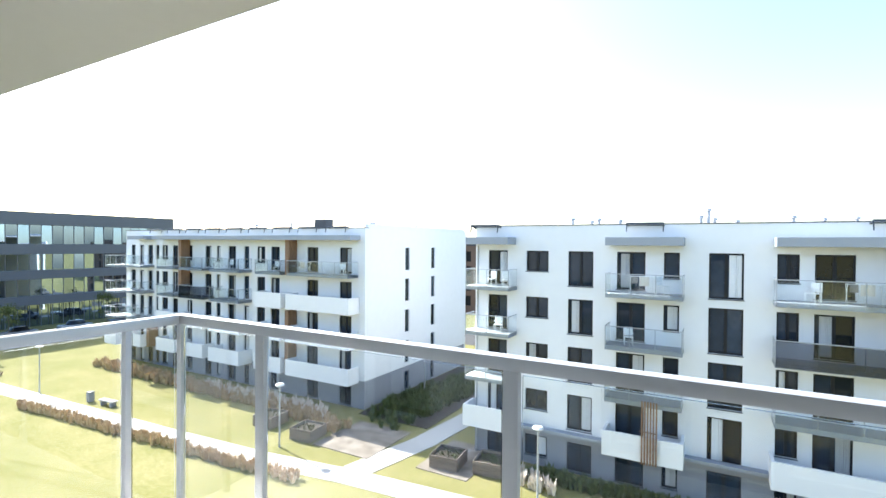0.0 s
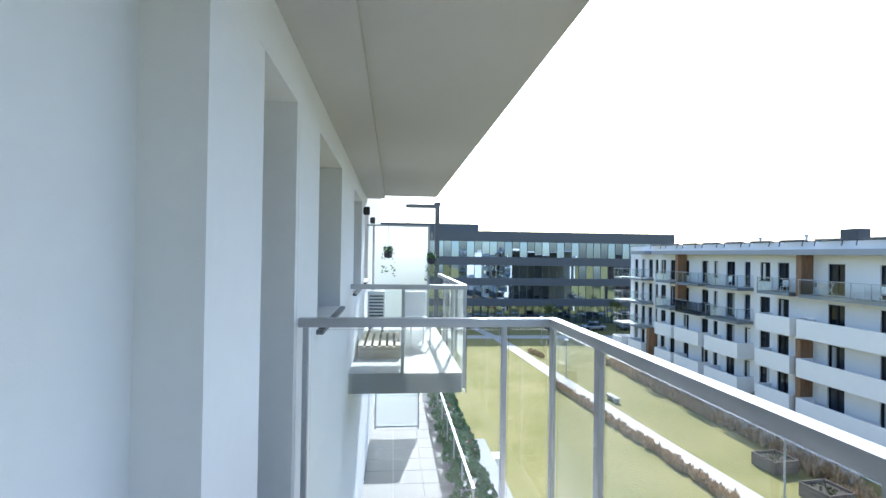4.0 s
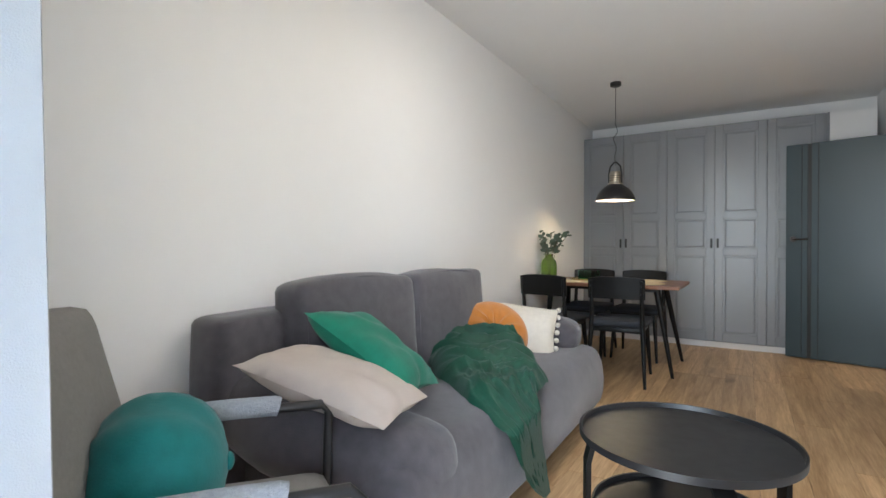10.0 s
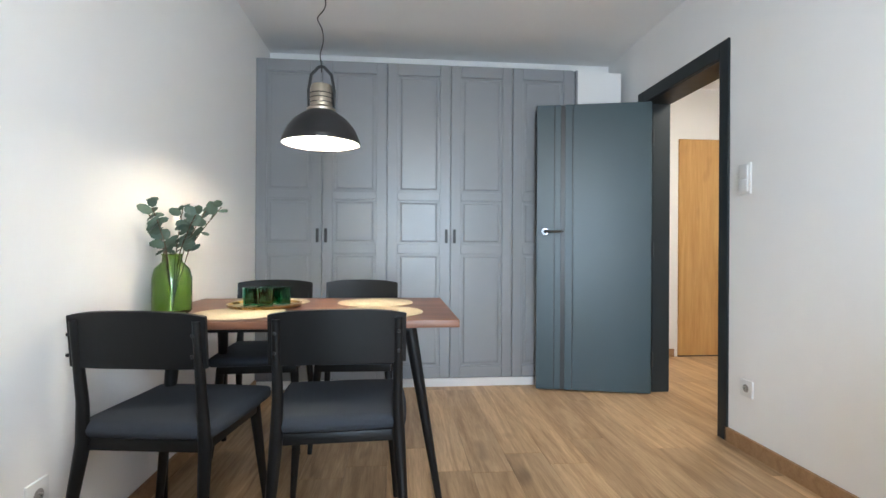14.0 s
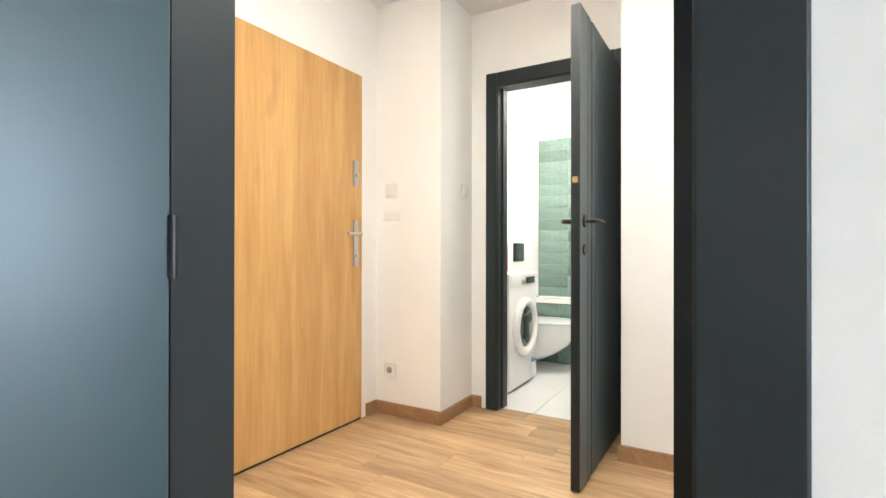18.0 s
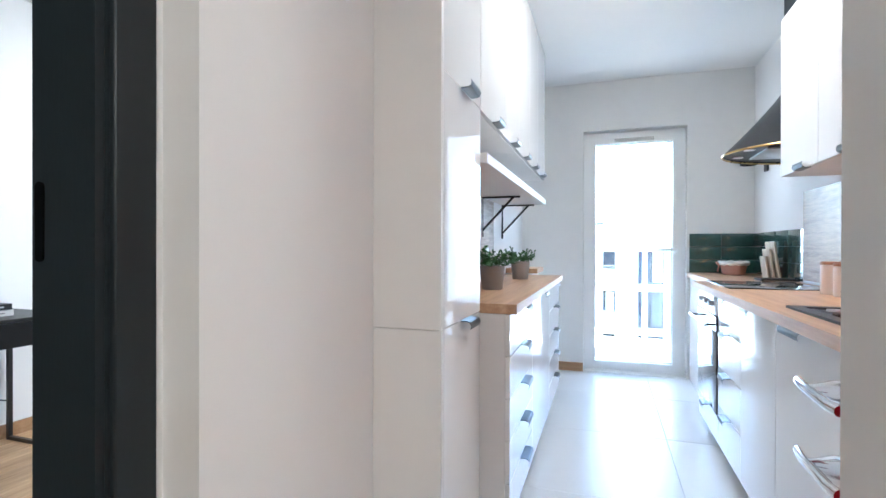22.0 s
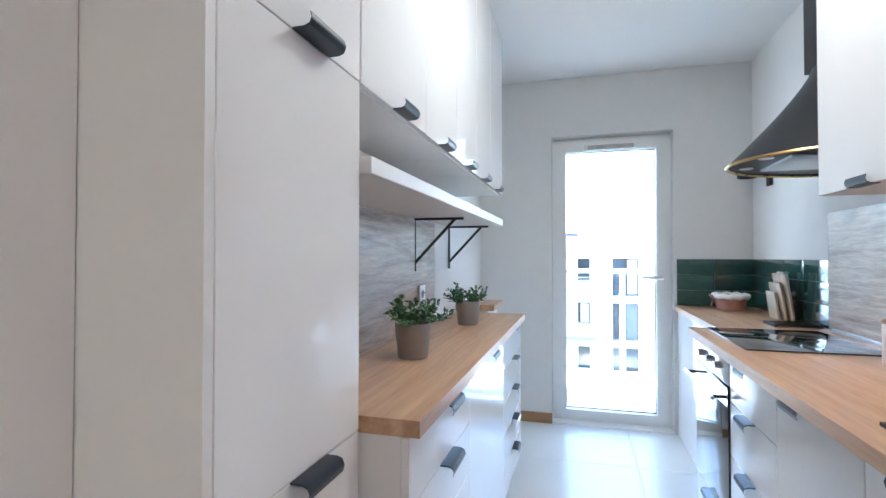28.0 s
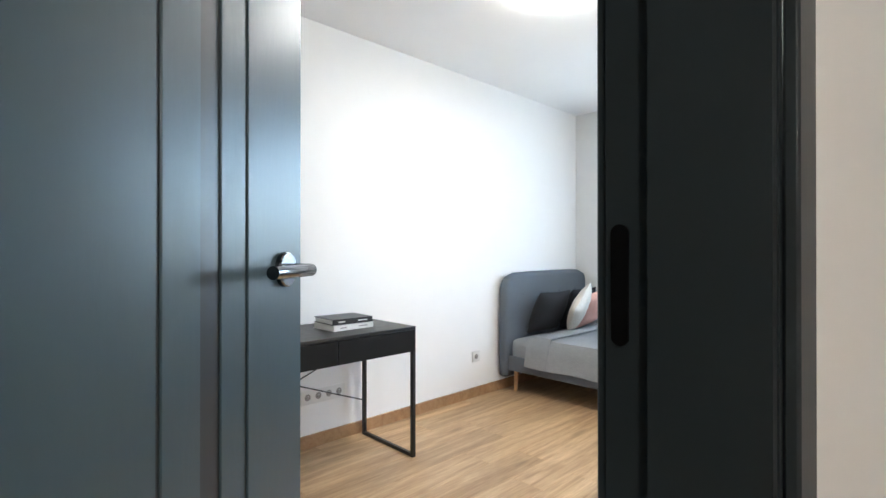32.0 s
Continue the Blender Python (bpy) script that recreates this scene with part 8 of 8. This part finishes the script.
for i, q in enumerate(((84, -40, 5), (84, -28, 4.5), (84, -12, 5), (76, -48, 4), (84, -2, 5), (22, -49, 4.5))):
    young_tree(*q, seed=40 + i)

# ---- the neighbours' balconies along the same facade ----
nb = thing("neighbour_railing", "clear glass balustrade of the neighbouring balcony", "railing", pose(0, 0, -0.03))
NX0, NX1, NY = 7.63, 11.2, -1.53
part("handrail", box(NX0 - 0.03, NY - 0.03, 1.04, NX1, NY + 0.03, 1.10, 0.005), M_RAIL, nb)
part("handrail", box(NX0 - 0.03, NY + 0.031, 1.04, NX0 + 0.03, -0.10, 1.10, 0.005), M_RAIL, nb)
for q in ((NX0, NY), (NX0, -0.75), (NX0 + 1.25, NY), (NX0 + 2.5, NY)):
    part("post", box(q[0] - 0.02, q[1] - 0.02, -0.2, q[0] + 0.02, q[1] + 0.02, 1.04, 0.003), M_RAIL, nb)
for q in ((NX0 - 0.035, NY + 0.05, NX0 - 0.025, -0.14), (NX0 + 0.03, NY - 0.035, NX1 - 0.03, NY - 0.025)):
    g = part("glass_panel", boxes((q[0], q[1], -0.28, q[2], q[3], 1.02)), M_PALEGLASS, nb, "clear glass panel", smooth=False)
    g.visible_shadow = False
for z0, z1, nm in ((-0.03, 2.02, "balcony_partition"), (-3.0, -1.15, "balcony_partition")):
    fp = thing(nm, "frosted glass partition between two balconies", "partition", pose(11.2 if z0 > -1 else 14.0, 0, 0))
    part("pane", boxes((-0.005, -1.30, z0 + 0.08, 0.005, -0.25, z1 - 0.03)), M_FROST, fp, "frosted glass", smooth=False)
    part("frame", boxes((-0.02, -1.34, z1 - 0.03, 0.02, -0.095, z1), (-0.02, -0.25, z0, 0.02, -0.21, z1 - 0.03), (-0.02, -1.34, z0, 0.02, -1.30, z1 - 0.03), (-0.02, -1.30, z0 + 0.04, 0.02, -0.25, z0 + 0.08)), M_RAIL, fp, smooth=False)
sp = thing("steel_post", "dark steel post carrying the balcony edge", "post", pose(12.3, -1.58, 0))
part("post", box(-0.05, -0.05, -0.03, 0.05, 0.05, 2.55), M_OFFICE, sp)
part("bracket", box(-0.05, 0.051, 2.47, 0.05, 0.7, 2.55), M_OFFICE, sp)
part("cap", box(-0.07, -0.07, 2.551, 0.07, 0.07, 2.598), M_OFFICE, sp)

ac = thing("air_conditioner", "white outdoor air-conditioning unit with a louvred front", "air conditioner", pose(10.6, -0.14, -0.03))
part("casing", box(0.0, -0.34, 0.24, 0.32, -0.02, 0.78, 0.02), M_PLASTIC, ac)
for k in range(7):
    part("louvre", boxes((-0.012, -0.31, 0.32 + 0.06 * k, -0.0005, -0.05, 0.345 + 0.06 * k)), M_ANTHRA, ac, smooth=False)
for y in (-0.32, -0.08):
    part("foot", boxes((0.02, y, 0.0, 0.30, y + 0.04, 0.24)), M_ANTHRA, ac, smooth=False)
pb = thing("pallet_bench", "low bench built from a raw wooden pallet", "bench", pose(8.45, -0.74, -0.03))
for k in range(6):
    part("slat", box(0, 0.105 * k, 0.16, 1.3, 0.105 * k + 0.075, 0.185, 0.004, 1), M_PALLET, pb)
for x in (0.0, 0.6, 1.2):
    part("bearer", box(x, 0, 0.0, x + 0.10, 0.60, 0.1595, 0.004, 1), M_PALLET, pb)
bx = thing("balcony_chair", "folded white metal chair on the neighbouring balcony", "chair", pose(9.3, -1.25, -0.03, 0, 0, 15))
part("seat", box(0, 0, 0.42, 0.40, 0.38, 0.45, 0.01), M_PLASTIC, bx)
part("backrest", box(0.36, 0, 0.46, 0.40, 0.38, 0.86, 0.01), M_PLASTIC, bx)
for q in ((0.02, 0.02), (0.36, 0.02), (0.02, 0.34), (0.36, 0.34)):
    part("leg", rod((q[0], q[1], 0), (q[0], q[1], 0.42), 0.014), M_PLASTIC, bx)


def hanging_plant(x, y, z, seed):
    p = thing("hanging_plant", "hanging plant pot in a macrame sling", "plant", pose(x, y, z))
    part("pot", lathe([(0.03, 0), (0.075, 0.02), (0.09, 0.12), (0.085, 0.12), (0.07, 0.10), (0.001, 0.10)], 18, False), M_ANTHRA, p)
    bm = bmesh.new()
    for a in (0, 2.1, 4.2):
        tube([(0.088 * math.cos(a), 0.088 * math.sin(a), 0.11), (0, 0, 0.62)], 0.004, 5, bm=bm)
    part("sling", bm, M_CREAM, p, "knotted cord sling")
    rnd = random.Random(seed)
    bm = bmesh.new()
    for _ in range(130):
        a, r = rnd.uniform(0, 6.28), rnd.uniform(0.02, 0.13)
        c = Vector((math.cos(a) * r, math.sin(a) * r, rnd.uniform(-0.35, 0.2) if r > 0.095 else rnd.uniform(0.1, 0.22)))
        d = Vector((rnd.uniform(-1, 1), rnd.uniform(-1, 1), rnd.uniform(-1, 0.4))) * 0.03
        n = d.orthogonal()
        bm.faces.new([bm.verts.new(c - d), bm.verts.new(c + n * 0.5), bm.verts.new(c + d), bm.verts.new(c - n * 0.5)])
    part("leaves", bm, M_LEAF, p, "trailing green leaves", smooth=False)


hanging_plant(11.0, -0.52, 1.36, 4)
hanging_plant(10.95, -1.36, 1.25, 8)
for x in (10.1, 12.6):
    wl = thing("wall_lamp", "small black box lamp on the white facade", "wall lamp", pose(x, -0.09, 2.12), "facade lamps")
    part("box", box(-0.05, -0.11, 0, 0.05, -0.012, 0.14, 0.004), M_BLACK, wl)
    part("plate", boxes((-0.04, -0.0119, 0.02, 0.04, -0.0005, 0.12)), M_BLACK, wl, smooth=False)

# lower terrace: tiles, flower boxes and a white vent housing
te = thing("terrace_floor", "grey tiled terrace one storey down", "terrace", pose(0, 0, -3.2), kind="structure")
for i in range(13):
    for j in range(3):
        shared_part("tile", "terrace_tile", lambda: boxes((0, 0, 0.001, 0.59, 0.59, 0.02)), M_TILEGREY, te, Matrix.Translation((9.0 + 0.6 * i, -1.88 + 0.6 * j, 0)))
fb = thing("flower_box", "long planter of leafy flowers along the terrace edge", "planter", pose(9.0, -2.28, -3.2))
part("trough", boxes((0, 0, -0.1, 9.6, 0.36, 0.35), ), M_BASE, fb, smooth=False)
rnd = random.Random(12)
for nm, mt, n, sz, lb in (("leaves", M_LEAF, 5200, 0.055, "dense green leaves"), ("red_flowers", M_REDFLOWER, 60, 0.04, "scattered red flowers"), ("pale_flowers", M_PINKFLOWER, 140, 0.035, "scattered pale flowers")):
    bm = bmesh.new()
    for _ in range(n):
        u = rnd.uniform(0, 9.6)
        hump = 0.32 + 0.16 * math.sin(u * 5.1) + 0.1 * math.sin(u * 11.3)
        a = rnd.uniform(0, 3.14)
        c = Vector((u, 0.15 + math.cos(a) * (0.30 + 0.1 * math.sin(u * 7)), 0.30 + math.sin(a) * hump * rnd.uniform(0.75, 1.05)))
        d = Vector((rnd.uniform(-1, 1), rnd.uniform(-1, 1), rnd.uniform(-1, 1))) * sz
        q = d.orthogonal()
        bm.faces.new([bm.verts.new(c - d), bm.verts.new(c + q * 0.6), bm.verts.new(c + d), bm.verts.new(c - q * 0.6)])
    tagged(part(nm, bm, mt, fb, lb, smooth=False), lb, kind="stuff")
lr = thing("terrace_railing", "grey railing of the terrace below", "railing", pose(0, 0, -3.2))
part("handrail", boxes((9.0, -1.93, 1.0, 18.6, -1.89, 1.04)), M_RAIL, lr, smooth=False)
for k in range(9):
    shared_part("post", "terrace_post", lambda: boxes((0, -1.925, 0, 0.04, -1.895, 1.0)), M_RAIL, lr, Matrix.Translation((9.0 + 1.195 * k, 0, 0)))
vb = thing("vent_housing", "white boxed vent housing standing on the lawn", "vent", pose(30.5, -6.8, G))
part("housing", box(-0.42, -0.42, 0, 0.42, 0.42, 1.25, 0.01, 1), M_FACADE, vb)
part("cap", box(-0.50, -0.50, 1.251, 0.50, 0.50, 1.38, 0.01, 1), M_FACADE, vb)
structure("lower_roof", boxes((9.0, -4.2, -5.9, 20.0, -0.1, -5.6)), M_BASE, "grey roof of the lower storey", "roof")

# furniture on the balconies across the lawn
chair = thing("balcony_chair", "white plastic garden chair on a far balcony", "garden chair", pose(13.1, BY + 0.55, STOREYS[0] - 2.22, 0, 0, 35), group="chairs on the far balconies")
part("seat", box(-0.24, -0.24, 0.40, 0.24, 0.24, 0.44, 0.01, 1), M_PVC, chair)
part("backrest", box(-0.24, -0.26, 0.46, 0.24, -0.22, 0.92, 0.01, 1), M_PVC, chair)
for sx in (-0.21, 0.21):
    for sy in (-0.22, 0.21):
        part("leg", box(sx - 0.02, sy - 0.02, 0.0, sx + 0.02, sy + 0.02, 0.40, 0.004, 1), M_PVC, chair)
    part("armrest", box(sx - 0.03, -0.22, 0.62, sx + 0.03, 0.22, 0.65, 0.006, 1), M_PVC, chair)
for bx, by, lvl, turn in ((14.1, BY, 0, -20), (4.2, BY, 0, 60), (13.6, BY, 1, 10), (-2.2, BY, 0, -40), (5.9, BY, 1, 15), (28.4, AY, 0, 20), (30.0, AY, 0, -50), (36.0, AY, 0, 30), (42.4, AY, 0, 0)):
    copy_thing(chair, pose(bx, by + 0.6, STOREYS[lvl] - 2.22, 0, 0, turn))
rack = thing("drying_rack", "white folding drying rack with laundry on a far balcony", "drying rack", pose(5.2, BY + 0.7, STOREYS[0] - 2.22, 0, 0, 4), group="drying racks on the far balconies")
for sx in (-0.6, 0.6):
    for sy in (-1, 1):
        part("leg", rod((sx, -0.28 * sy, 0.0), (sx, 0.28 * sy, 0.92), 0.014), M_PVC, rack)
for k in range(6):
    part("line", rod((-0.6, -0.25 + 0.1 * k, 0.92), (0.6, -0.25 + 0.1 * k, 0.92), 0.007), M_PVC, rack)
part("laundry", sheet(10, 6, lambda u, v: Vector((-0.35 + 0.5 * u, 0.27 + 0.01 * math.sin(u * 9), 0.93 - 0.5 * v)), 0.008), M_CREAM, rack, "pale towel hanging over the line")
part("laundry", sheet(10, 6, lambda u, v: Vector((0.22 + 0.3 * u, 0.27 + 0.01 * math.sin(u * 7), 0.93 - 0.36 * v)), 0.008), M_GREYFABRIC, rack, "grey cloth hanging over the line")
for bx, by, lvl in ((32.6, AY, 0), (-4.0, BY, 0)):
    copy_thing(rack, pose(bx, by + 0.65, STOREYS[lvl] - 2.22, 0, 0, -3))

# ---- floor pieces ----
random.seed(4)


def planks(parent_name, x0, y0, x1, y1, label, wide=0.192, long=1.285):
    f = structure(parent_name, boxes((x0, y0, -0.0135, x1, y1, -0.009)), M_BLACKWOOD, label, "floor")
    cache = {}
    nx = math.ceil((x1 - x0) / wide)
    for i in range(nx):
        a, b = x0 + i * wide, min(x0 + (i + 1) * wide, x1)
        y = y0 - random.uniform(0.1, 1.0)
        while y < y1:
            c, d = max(y, y0), min(y + long, y1)
            if d - c > 0.02:
                key = (round(b - a, 3), round(d - c, 3))
                if key not in cache:
                    cache[key] = mesh_of("plank", box(0.0004, 0.0004, -0.009, b - a - 0.0004, d - c - 0.0004, 0.0, 0.0012, 1), M_OAKFLOOR, False)
                p = new("plank", cache[key])
                p.parent = f
                p.location = (a, c, random.uniform(-0.0003, 0.0))
            y += long
    return f


def tiles(parent_name, x0, y0, x1, y1, sx, sy, material, label):
    f = structure(parent_name, boxes((x0, y0, -0.0135, x1, y1, -0.004)), M_GROUT, label, "floor")
    cache = {}
    for i in range(math.ceil((x1 - x0) / sx)):
        for j in range(math.ceil((y1 - y0) / sy)):
            a, b, c, d = x0 + i * sx, min(x0 + (i + 1) * sx, x1), y0 + j * sy, min(y0 + (j + 1) * sy, y1)
            if b - a < 0.03 or d - c < 0.03:
                continue
            key = (round(b - a, 3), round(d - c, 3))
            if key not in cache:
                cache[key] = mesh_of("tile", box(0.0012, 0.0012, -0.004, b - a - 0.0012, d - c - 0.0012, 0.0, 0.001, 1), material, False)
            t = new("tile", cache[key])
            t.parent = f
            t.location = (a, c, 0)
    return f


planks("floor_living", 0.0, 0.45, 2.94, 6.72, "light oak laminate floor planks in the living room")
planks("floor_hall", 2.94, 4.30, 5.23, 7.15, "light oak laminate floor planks in the hall")
planks("floor_bedroom", 4.92, 0.45, 7.34, 5.56, "light oak laminate floor planks in the bedroom")
tiles("floor_kitchen", 2.94, 0.30, 4.80, 4.30, 0.80, 0.80, M_KTILE, "large pale floor tiles in the kitchen")
tiles("floor_bathroom", 5.23, 5.68, 6.92, 7.15, 0.6, 0.6, M_KTILE, "pale bathroom floor tiles")
tiles("floor_balcony", -1.35, -1.5, 4.2, 0.10, 0.6, 0.6, M_SOFFIT, "grey balcony tiles").location = (0, 0, -0.016)
